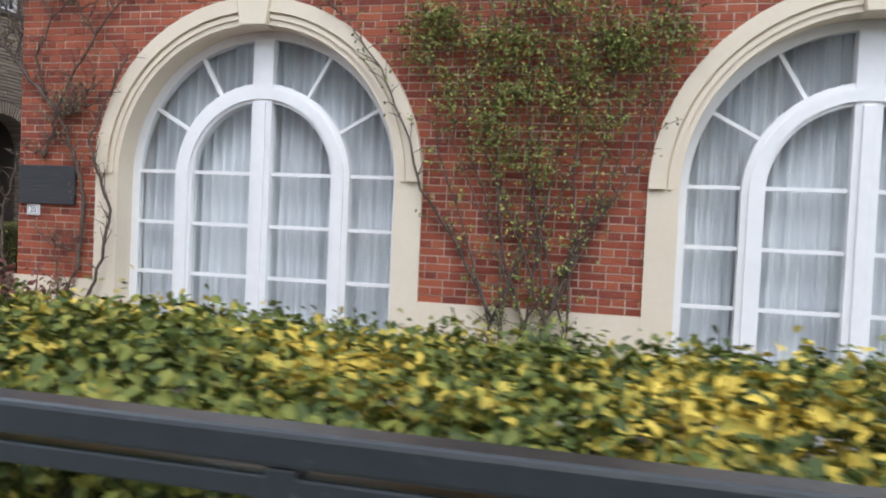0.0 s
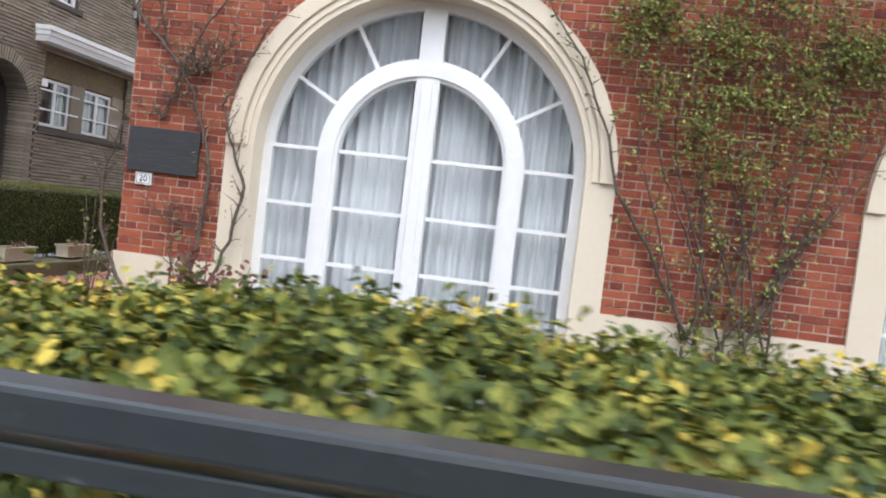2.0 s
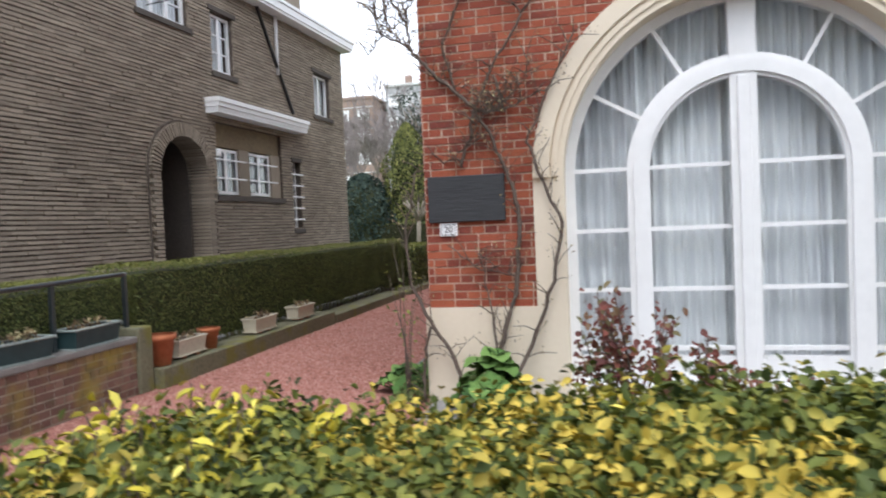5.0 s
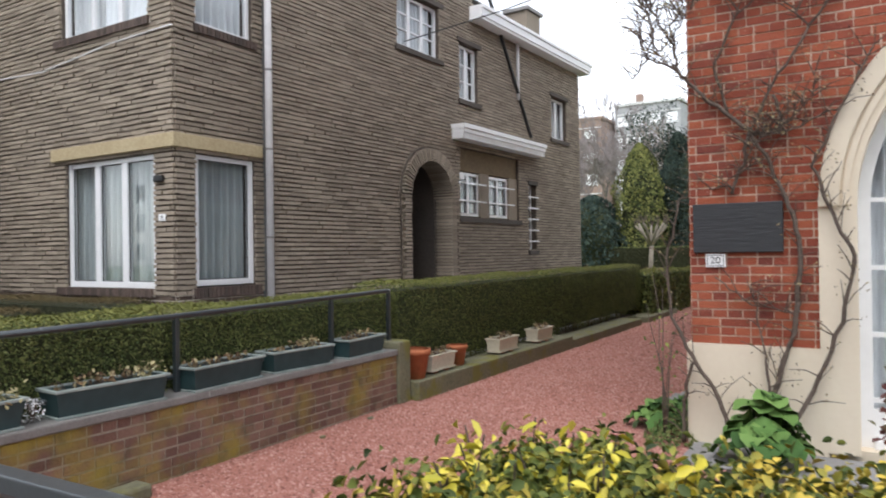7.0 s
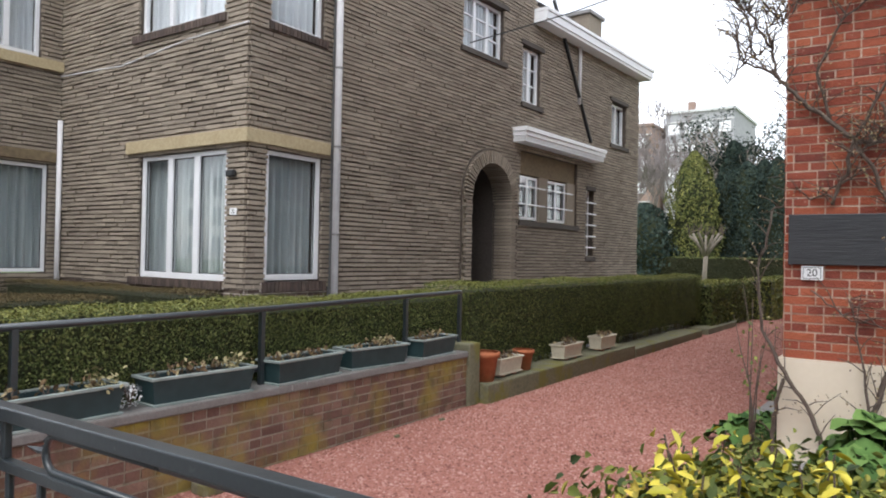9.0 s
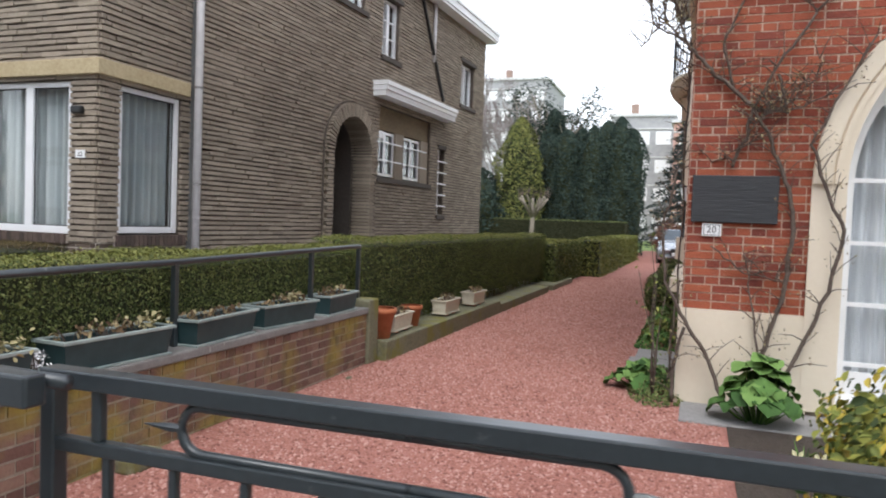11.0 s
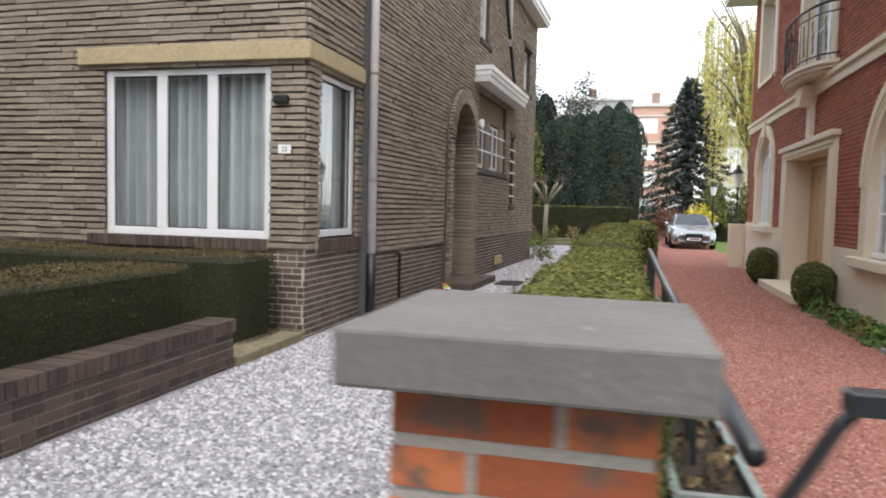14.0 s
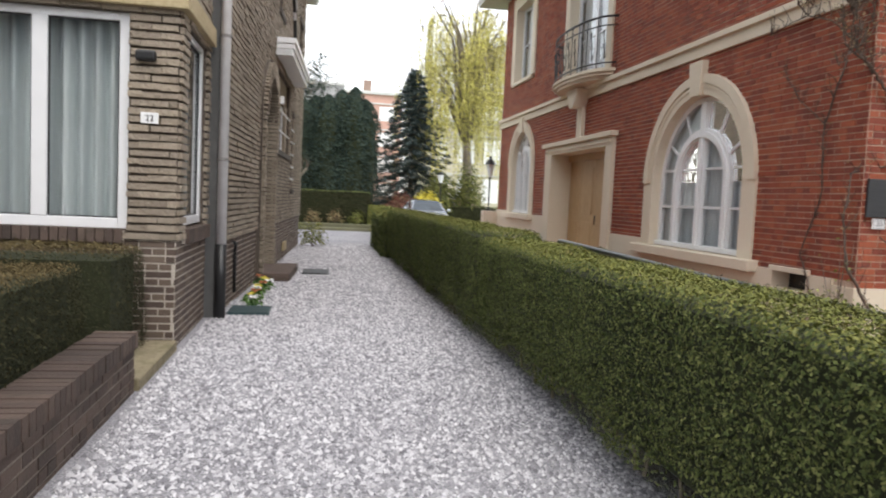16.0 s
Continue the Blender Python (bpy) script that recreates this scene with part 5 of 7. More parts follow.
def dead_plants(cx, cy, z, lx, ly, seed, lively=0.0):
    r = random.Random(seed)
    m, lp, ln = Mesh(), [], []
    for k in range(26):
        x, y = cx + r.uniform(-lx, lx), cy + r.uniform(-ly, ly)
        a, hgt = r.uniform(0, 6.28), r.uniform(0.03, 0.11)
        tip = (x + 0.05 * math.cos(a), y + 0.05 * math.sin(a), z + hgt)
        m.tube([(x, y, z - 0.02), ((x + tip[0]) / 2, (y + tip[1]) / 2, z + hgt * 0.7), tip], (0.003, 0.0025, 0.0015), 4)
        for j in range(3):
            lp.append((tip[0] + r.uniform(-0.02, 0.02), tip[1] + r.uniform(-0.02, 0.02), tip[2] - r.uniform(0, 0.05)))
            ln.append((math.cos(a), math.sin(a), 0.4))
    e = empty("withered_plant", "withered brown plant remains in a trough", "plant", "withered plants", at=(cx, cy, z))
    put(m.make("stalks", M_TWIG), e)
    leaves("dry_leaves", lp, ln, 0.04, M_DRY, e)
    if lively:
        lp = [(cx + r.gauss(0, 0.05) + lively * 0.02, cy + r.gauss(0, 0.06) + ly * lively, z + abs(r.gauss(0.05, 0.03))) for _ in range(60)]
        leaves("pale_leaves", lp, [(0, 0, 1)] * 60, 0.04, M_PALELEAF, e)
    return e


def trough(cx, cy, z, w, length, h, body, rim, label, group):
    """A tapering trough with a lip, long in y."""
    t = empty("planter_trough", label, "planter", group, at=(cx, cy, z))
    m = Mesh()
    a, b, c, d = w / 2 * 0.8, length / 2 * 0.93, w / 2, length / 2
    o = 0.015
    rings = [(a, b, 0), (c, d, h), (c - o, d - o, h), (c - o, d - o, h - 0.04)]
    for rx, ry, zz in rings:
        m.v += [(cx - rx, cy - ry, z + zz), (cx + rx, cy - ry, z + zz), (cx + rx, cy + ry, z + zz), (cx - rx, cy + ry, z + zz)]
    for k in range(3):
        for s in range(4):
            m.f.append((4 * k + s, 4 * k + (s + 1) % 4, 4 * k + 4 + (s + 1) % 4, 4 * k + 4 + s))
    m.f.append((3, 2, 1, 0))
    put(m.make("body", body, bevel=0.004), t)
    lip = Mesh()
    e = 0.012
    for q in ((cx - c - e, cx - c + o, cy - d - e, cy + d + e), (cx + c - o, cx + c + e, cy - d - e, cy + d + e), (cx - c + o, cx + c - o, cy - d - e, cy - d + o), (cx - c + o, cx + c - o, cy + d - o, cy + d + e)):
        lip.box(*q, z + h - 0.012, z + h + 0.006)
    put(lip.make("rim", rim, bevel=0.003), t)
    put(Mesh().box(cx - a - 0.02, cx + a + 0.02, cy - b - 0.02, cy + b + 0.02, z - 0.0, z + 0.014).make("drip_tray", rim, bevel=0.003), t)
    put(Mesh().box(cx - c + o, cx + c - o, cy - d + o, cy + d - o, z + h - 0.06, z + h - 0.035).make("soil", M_SOIL), t)
    return t


GT = "dark green plastic planter trough of dry soil on the wall coping"
for k, (y, ln_) in enumerate(((-0.42, 0.6), (-1.27, 0.66), (-2.08, 0.7), (-3.0, 0.74), (-4.0, 0.9))):
    tr = trough(-2.97, y, 0.41, 0.22, ln_, 0.17, M_PLANTER, M_RIM, GT, "green planter troughs")
    tr.rotation_euler[2] = radians((4.0, -6.0, 3.5, -3.0, 2.0)[k])
    dead_plants(-2.98, y, 0.55, 0.07, ln_ / 2 - 0.08, 50 + k, (0, 0.6, 0, 1.0, 0.95)[k])
for k, (y, ln_) in enumerate(((0.92, 0.5), (2.55, 0.56), (3.75, 0.56))):
    box_ = trough(-2.93, y, 0.085 if k < 2 else 0.09, 0.2, ln_, 0.17, M_CREAMBOX, M_CREAMBOX, "cream concrete planter box raised on feet on the kerb ledge", "cream planter boxes")
    for dy in (-0.12, 0.12):
        put(Mesh().box(-3.0, -2.86, y + dy - 0.03, y + dy + 0.03, 0.058, 0.087).make("foot", M_TERRACOTTA), box_)
    dead_plants(-2.93, y, 0.23, 0.06, ln_ / 2 - 0.08, 70 + k)
POT = [(0.001, 0.0), (0.1, 0.0), (0.14, 0.24), (0.157, 0.24), (0.16, 0.29), (0.144, 0.29), (0.132, 0.25), (0.001, 0.25)]
for y, s in ((0.44, 1.05), (1.38, 0.8)):
    pot = empty("flower_pot", "round terracotta flower pot on the kerb ledge", "flower pot", "terracotta pots", at=(-2.9 - 0.04 * (y > 1), y, 0.06))
    put(Mesh().lathe([(r * s, z * s) for r, z in POT[:6]], (-2.9 - 0.04 * (y > 1), y, 0.06), 28).make("pot", M_TERRACOTTA, smooth=True), pot)
    put(Mesh().lathe([(0.132 * s, 0.25 * s), (0.001, 0.255 * s)], (-2.9 - 0.04 * (y > 1), y, 0.06), 20).make("soil", M_SOIL), pot)


tuft = empty("white_flowers", "small tuft of white flowers between two troughs", "plant", at=(-2.98, -3.46, 0.41))
leaves("petals", [(-2.98 + rnd.gauss(0, 0.03), -3.46 + rnd.gauss(0, 0.03), 0.42 + rnd.uniform(0, 0.13)) for _ in range(110)], [(0.3, -0.6, 0.7)] * 110, 0.02, M_SIGN, tuft)["kind"] = "stuff"
for k in range(7):
    a = k * 0.9
    put(Mesh().tube([(-2.98, -3.46, 0.41), (-2.98 + 0.03 * math.cos(a), -3.46 + 0.03 * math.sin(a), 0.53)], 0.003, 4).make("stalk", M_TWIG), tuft)
for k, (x, y, w, h) in enumerate(((-2.74, -3.02, 0.16, 0.09), (-2.7, -0.6, 0.035, 0.025), (-2.66, -1.3, 0.03, 0.02))):
    tagged(Mesh().box(x - w * 0.5, x + w * 0.5, y - w * 0.8, y + w * 0.8, -0.15, -0.14 + h).make("loose_stone", M_MOSSSTONE, bevel=w * 0.15), "loose mossy stone lying at the foot of the wall", "stone", "loose stones")


# ---- climbers on the red house ----
def climber(name, label, stems, leaf_mat, leaf_size, per_m, seed, category="climbing plant", from_part=0.0, spread_v=0.05):
    """stems: lists of (u, v, z, radius) in world metres; twigs and leaves grow along them."""
    r = random.Random(seed)
    e = empty(name, label, category)
    lp, ln = [], []
    for st in stems:
        pts, rad = [], []
        for (a, b) in zip(st, st[1:]):
            for k in range(5):
                t = k / 5
                j = 0.012
                pts.append([a[i] + (b[i] - a[i]) * t + r.uniform(-j, j) for i in range(3)])
                rad.append(a[3] + (b[3] - a[3]) * t)
        pts.append(list(st[-1][:3]))
        rad.append(st[-1][3])
        Mesh().tube(pts, [q_ * 0.82 for q_ in rad], 6).make("stem", M_TWIG, e, smooth=True)
        tw = Mesh()
        for k in range(2, len(pts)):
            for _ in range(2):
                if r.random() < 0.6:
                    p = pts[k]
                    a = r.uniform(-1.2, 1.2)
                    L = r.uniform(0.08, 0.28)
                    q1 = (p[0] + L * 0.5 * math.sin(a), p[1] - r.uniform(0, 0.05), p[2] + L * 0.5 * math.cos(a))
                    q2 = (p[0] + L * math.sin(a * 1.2), p[1] - r.uniform(0, 0.09), p[2] + L * math.cos(a * 1.2))
                    tw.tube([p, q1, q2], (0.005, 0.004, 0.002), 4)
                    for _ in range(int(per_m * L)):
                        t = r.random()
                        lp.append(tuple(q1[i] + (q2[i] - q1[i]) * t + r.uniform(-spread_v, spread_v) for i in range(3)))
                        ln.append((r.uniform(-0.5, 0.5), -1, 0.5))
        if tw.v:
            tw.make("twigs", M_TWIG, e)
    if lp:
        leaves("leaves", lp, ln, leaf_size, leaf_mat, e)
    return e


F0 = -0.05
old = [
    [(0.62, -0.28, -0.12, 0.028), (0.6, -0.12, 0.3, 0.026), (0.72, F0, 0.75, 0.024), (0.78, F0, 1.3, 0.022), (0.72, F0, 1.62, 0.02), (0.62, F0, 1.9, 0.018), (0.45, F0, 2.25, 0.016), (0.6, F0, 2.55, 0.014), (0.85, F0, 2.95, 0.012)],
    [(0.62, -0.28, -0.12, 0.02), (0.85, -0.1, 0.35, 0.02), (1.03, -0.1, 0.85, 0.018), (1.12, -0.1, 1.3, 0.017), (0.98, -0.1, 1.6, 0.015), (0.86, -0.1, 1.95, 0.014), (1.05, -0.1, 2.35, 0.012), (1.25, -0.1, 2.75, 0.009)],
    [(0.36, -0.25, -0.1, 0.022), (0.22, -0.12, 0.25, 0.02), (0.02, -0.1, 0.55, 0.02), (-0.14, -0.05, 0.85, 0.016), (-0.18, 0.0, 1.3, 0.013), (-0.1, 0.05, 1.75, 0.01)],
    [(0.02, -0.1, 0.5, 0.016), (-0.04, -0.08, 0.2, 0.018), (-0.05, -0.1, -0.12, 0.02)],
    [(0.45, F0, 2.25, 0.022), (0.22, F0, 2.45, 0.02), (0.05, F0, 2.62, 0.018), (-0.1, F0, 2.8, 0.013), (-0.3, F0, 2.9, 0.009), (-0.42, F0, 2.75, 0.006)],
    [(0.45, F0, 2.25, 0.018), (0.4, F0, 2.0, 0.018), (0.32, F0, 1.78, 0.017)],
    [(0.62, F0, 2.5, 0.014), (0.7, F0, 2.2, 0.014), (0.45, F0, 2.22, 0.016)],
    [(0.3, F0, 2.4, 0.014), (0.2, F0, 2.75, 0.012), (0.35, F0, 3.1, 0.01), (0.6, F0, 3.3, 0.008)],
    [(-0.05, F0, 2.7, 0.014), (-0.12, 0.1, 3.0, 0.012), (-0.2, 0.3, 3.25, 0.01), (-0.15, 0.8, 3.45, 0.008), (-0.1, 1.5, 3.4, 0.006)],
    [(-0.12, 0.1, 3.0, 0.012), (-0.28, 0.0, 3.3, 0.01), (-0.2, -0.1, 3.6, 0.008)],
    [(0.85, F0, 2.95, 0.012), (1.1, F0, 3.25, 0.01), (1.5, F0, 3.5, 0.008)],
    [(0.2, F0, 1.15, 0.008), (0.45, F0, 0.95, 0.008), (0.72, F0, 0.9, 0.008)],
    [(0.62, -0.25, 0.0, 0.014), (0.55, -0.1, 0.45, 0.012), (0.5, F0, 0.8, 0.008), (0.44, F0, 1.1, 0.006)],
    [(-0.04, 0.3, 2.9, 0.012), (-0.05, 0.55, 2.3, 0.011), (-0.05, 0.5, 1.6, 0.01), (-0.05, 0.75, 0.9, 0.01), (-0.08, 0.4, 0.3, 0.012), (-0.1, 0.15, -0.1, 0.014)],
    [(-0.05, 0.55, 2.3, 0.01), (-0.05, 1.0, 2.6, 0.008), (-0.05, 1.3, 3.0, 0.006)],
]
rr_ = random.Random(17)
for st in list(old[:11]) + [old[4], old[8], old[9]] * 3:
    # side shoots that wander over the wall
    for _ in range(1):
        a = rr_.choice(st[len(st) // 2:])
        if a[2] < 1.2:
            continue
        line, ang = [(*a[:3], 0.009)], rr_.uniform(-1.6, 1.6)
        for j in range(4):
            b, ang = line[-1], ang + rr_.uniform(-0.7, 0.7)
            line.append((max(-0.36, b[0] + 0.17 * math.sin(ang)), min(b[1] - 0.01, F0) if b[0] > 0 else b[1] + rr_.uniform(-0.05, 0.05), b[2] + 0.17 * math.cos(ang), 0.009 - 0.0017 * (j + 1)))
        old.append(line)
climber("old_climbing_rose", "bare twisted climbing rose on the corner of the red house", old, M_DRY, 0.022, 26, 3)
fresh = []
for k in range(15):
    b = rnd.choice((4.72, 4.85, 5.0, 5.35, 5.2))
    top = 4.1 + 2.0 * (k + 0.5) / 15
    mid = (b * 0.6 + top * 0.4)
    fresh.append([(b, -0.25, -0.1, 0.016), (b + rnd.uniform(-0.05, 0.05), -0.08, 0.5, 0.014), (mid, F0, 1.2, 0.011), (top * 0.8 + mid * 0.2, F0 - 0.02, 1.9, 0.008), (top, F0 - 0.05, 2.5 + rnd.uniform(0, 0.3), 0.006), (top + rnd.uniform(-0.15, 0.15), F0 - 0.08, 3.1, 0.004)])
fresh.append([(4.75, -0.1, 0.55, 0.018), (4.45, F0, 1.1, 0.018), (4.1, -0.1, 1.6, 0.015), (3.95, -0.1, 2.1, 0.012), (3.7, -0.1, 2.6, 0.01), (3.4, -0.1, 3.0, 0.008), (3.1, -0.1, 3.25, 0.006)])
cl = climber("leafy_climber", "leafy green climber trained up the red brick pier", fresh, M_CLIMBLEAF, 0.034, 24, 9)
# the dense crown of the climber, in loose tufts
tp, tn = [], []
for k in range(112):
    z = rnd.triangular(1.7, 3.55, 3.1)
    w = 0.22 + 0.92 * min(1, max(0, (z - 1.6) / 1.2))
    cx = 5.05 + rnd.uniform(-w, w) * 1.05
    cz, rr = z, rnd.uniform(0.05, 0.11)
    for j in range(int(95 * rr / 0.1)):
        tp.append((cx + rnd.gauss(0, rr), F0 - 0.05 - abs(rnd.gauss(0, 0.06)), cz + rnd.gauss(0, rr * 0.7)))
        tn.append((rnd.uniform(-0.4, 0.4), -0.8, 0.7))
leaves("crown", tp, tn, 0.032, M_CLIMBLEAF, cl, lay=0.8)

# ---- beds by the house ----


def rose_bush(x, y, h, seed):
    r = random.Random(seed)
    e = empty("rose_bush", "leggy rose bush with dark red young leaves", "shrub", "rose bushes", at=(x, y, -0.15))
    m, lp, ln = Mesh(), [], []
    for k in range(9):
        a = r.uniform(0, 6.28)
        L = r.uniform(0.6, 1.0) * h
        tip = (x + 0.22 * math.cos(a), y + 0.2 * math.sin(a), -0.15 + L)
        mid = (x + 0.1 * math.cos(a), y + 0.08 * math.sin(a), -0.15 + L * 0.5)
        m.tube([(x, y, -0.15), mid, tip], (0.01, 0.007, 0.003), 5)
        for j in range(38):
            t = r.uniform(0.35, 1.0)
            q = [mid[i] + (tip[i] - mid[i]) * (t - 0.35) / 0.65 for i in range(3)]
            lp.append([q[i] + r.gauss(0, 0.045) for i in range(3)])
            ln.append((r.uniform(-1, 1), -0.6, 0.8))
    put(m.make("canes", M_TWIG), e)
    leaves("leaves", lp, ln, 0.055, M_REDLEAF, e)


for k, (x, y, h) in enumerate(((1.5, -1.4, 1.05), (1.64, -1.58, 1.15), (1.94, -1.35, 0.8), (2.25, -1.4, 0.66), (4.45, -2.7, 0.98))):
    rose_bush(x, y, h, 80 + k)


def broad_clump(x, y, z, r0, h, seed, n=26, size=0.2):
    r = random.Random(seed)
    e = empty("broad_leaf_plant", "clump of broad fresh green leaves at the foot of the wall", "plant", "broad leaf plants", at=(x, y, z))
    m, st = Mesh(), Mesh()
    for k in range(n):
        a, el = r.uniform(0, 6.28), r.uniform(0.2, 1.0)
        cx, cy, cz = x + r0 * math.cos(a) * el, y + r0 * math.sin(a) * el, z + h * (1.05 - 0.75 * el) * r.uniform(0.75, 1.05)
        st.tube([(x + 0.2 * (cx - x), y + 0.2 * (cy - y), z), (cx, cy, cz)], 0.006, 4)
        s = size * r.uniform(0.6, 1.0)
        nrm = Vector((math.cos(a) * el, math.sin(a) * el, 0.9)).normalized()
        t = nrm.cross(Vector((0, 0, 1))).normalized() if el > 0.05 else Vector((1, 0, 0))
        b = nrm.cross(t)
        o = len(m.v)
        m.v.append((cx, cy, cz - 0.02))
        for j in range(18):
            th = 2 * math.pi * j / 18
            rr = s * 0.5 * (1 + 0.05 * math.cos(5 * th) + 0.05 * math.cos(9 * th))
            q = Vector((cx, cy, cz)) + t * rr * math.cos(th) + b * rr * math.sin(th) + nrm * (0.02 * math.sin(3 * th) - 0.012)
            m.v.append(tuple(q))
        m.f += [(o, o + 1 + j, o + 1 + (j + 1) % 18) for j in range(18)]
    put(st.make("stalks", M_BROADLEAF), e)
    put(m.make("leaves", M_BROADLEAF, smooth=True), e)


broad_clump(0.56, -0.42, -0.15, 0.3, 0.58, 1, 56, 0.23)
broad_clump(-0.3, 0.3, -0.14, 0.3, 0.3, 2, 30, 0.2)
broad_clump(-0.25, 0.85, -0.14, 0.25, 0.2, 3, 22, 0.12)


def low_plant(name, label, x, y, rx, ry, h, n, size, material, seed, z=-0.14):
    e = empty(name, label, "plant", at=(x, y, z))
    a, q = nr.uniform(0, 6.28, n), nr.uniform(0, 1, n) ** 0.5
    p = np.stack([x + rx * q * np.cos(a), y + ry * q * np.sin(a), z + h * (1 - q * q) * nr.uniform(0.3, 1.0, n) + 0.01], 1)
    leaves("leaves", p, np.stack([np.cos(a) * q, np.sin(a) * q, np.ones(n)], 1), size, material, e)
    return e


low_plant("ground_cover", "low green ground cover along the plinth", -0.16, 0.3, 0.26, 0.6, 0.2, 1300, 0.035, M_HEDGE, 1)
for y, m_ in ((2.6, M_BROADLEAF), (3.2, M_HEDGETOP), (3.9, M_BROADLEAF), (4.7, M_HEDGE), (5.3, M_BROADLEAF)):
    low_plant("border_plant", "small green border plant by the plinth", -0.3, y, 0.25, 0.35, 0.26, 420, 0.06, m_, 2)
for k, (x, y) in enumerate(((-0.05, 1.9), (-0.1, 1.35))):
    tagged(Mesh().box(x - 0.42, x + 0.1, y - 0.25, y + 0.28, -0.16, -0.09).make("stepping_slab", M_STONE, bevel=0.01), "grey stone slab at the foot of the wall", "slab", "stone slabs")
tagged(Mesh().box(0.02, 9.0, -0.62, -0.03, -0.25, -0.12).make("house_paving", M_STONE, bevel=0.01), "grey stone strip along the house front", "paving", kind="structure")


def box_ball(x, y, r):
    """A clipped bush, a little taller than wide and drawn in at its foot."""
    e = empty("clipped_bush", "round clipped dark green box bush beside the doorstep", "bush", "clipped bushes", at=(x, y, -0.13))
    a, c = nr.uniform(0, 6.28, 5200), nr.uniform(-0.97, 1, 5200)
    s = (1 - np.abs(c) ** 2.6) ** 0.5 * (1 + 0.08 * c)
    n = np.stack([s * np.cos(a), s * np.sin(a), c], 1)
    p = np.array([x, y, -0.13 + r * 1.2]) + n * r * np.array([1, 1, 1.22]) * (1 + nr.normal(0, 0.03, 5200) + 0.03 * np.sin(a * 3 + c * 5))[:, None]
    # dark filler body standing in for shade within the bush
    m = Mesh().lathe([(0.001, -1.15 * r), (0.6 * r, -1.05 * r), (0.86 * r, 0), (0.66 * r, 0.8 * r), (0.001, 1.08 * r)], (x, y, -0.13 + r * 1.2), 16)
    put(m.make("core", M_HEDGESHADE, smooth=True), e)
    leaves("leaves", p, n, 0.034, M_HEDGE, e)


box_ball(-0.34, 5.6, 0.3)
box_ball(-0.34, 9.75, 0.31)

# pansies and door mats by the brown house
for k in range(9):
    x, y = -5.95 + rnd.uniform(-0.08, 0.1), 2.5 + 0.27 * k
    low_plant("pansy", "small pansy in flower by the brick base", x, y, 0.1, 0.1, 0.1, 60, 0.05, M_BROADLEAF, k, -0.05)
    e = empty("pansy_flower", "small bright pansy flower head in bloom", "flower", "pansy flowers", at=(x, y, 0.06))
    leaves("petals", [(x + rnd.gauss(0, 0.03), y + rnd.gauss(0, 0.03), 0.06 + rnd.uniform(-0.01, 0.02)) for _ in range(10)], [(0.3, -0.7, 0.6)] * 10, 0.05, (M_SIGN, M_YELLOWLEAF, M_TERRACOTTA)[k % 3], e)
tagged(Mesh().box(-6.15, -5.7, 1.85, 2.35, -0.05, -0.02).make("cellar_grate", M_PLANTER, bevel=0.004), "flat dark green grating by the downpipe", "grating")
tagged(Mesh().box(-5.45, -5.0, 6.0, 6.7, -0.05, -0.025).make("door_mat", M_BLACK, bevel=0.004), "dark door mat on the gravel", "door mat")
tagged(Mesh(GR).box(6.9, 7.5, 0.02, 0.06, 0.12, 0.3).make("cellar_vent", M_LINTEL, bevel=0.004), "pale cellar vent in the brick base", "vent", kind="structure")

# daffodils in the front bed
for k, (x, y) in enumerate(((0.68, -1.82), (0.76, -2.0), (0.88, -1.72), (0.98, -1.9))):
    e = empty("daffodil", "pale yellow daffodil in flower", "flower", "daffodils", at=(x, y, -0.13))
    zt = 0.06 + 0.05 * (k % 3)
    put(Mesh().tube([(x, y, -0.13), (x, y, zt - 0.05), (x - 0.02, y - 0.02, zt)], 0.004, 5).make("stalk", M_BROADLEAF), e)
    for j in range(9):
        a, h = j * 0.7 + k, 0.18 + 0.03 * (j % 4)
        put(Mesh().tube([(x + 0.02 * math.cos(a), y + 0.02 * math.sin(a), -0.13), (x + 0.04 * math.cos(a), y + 0.04 * math.sin(a), -0.13 + h * 0.7), (x + 0.08 * math.cos(a), y + 0.08 * math.sin(a), -0.13 + h)], (0.006, 0.007, 0.001), 4).make("blade", M_BROADLEAF), e)
    for a in np.linspace(0, 5.24, 6):
        petal = Mesh().add([(x - 0.03, y - 0.03, zt), (x - 0.03 + 0.036 * math.cos(a - 0.35), y - 0.034, zt + 0.036 * math.sin(a - 0.35)), (x - 0.03 + 0.055 * math.cos(a), y - 0.03, zt + 0.055 * math.sin(a)), (x - 0.03 + 0.036 * math.cos(a + 0.35), y - 0.034, zt + 0.036 * math.sin(a + 0.35))], [(0, 1, 2, 3)])
        put(petal.make("petal", M_PETAL), e)
    put(Mesh().tube([(x - 0.03, y - 0.03, zt), (x - 0.035, y - 0.055, zt)], (0.008, 0.013), 8).make("trumpet", M_YELLOWLEAF), e)


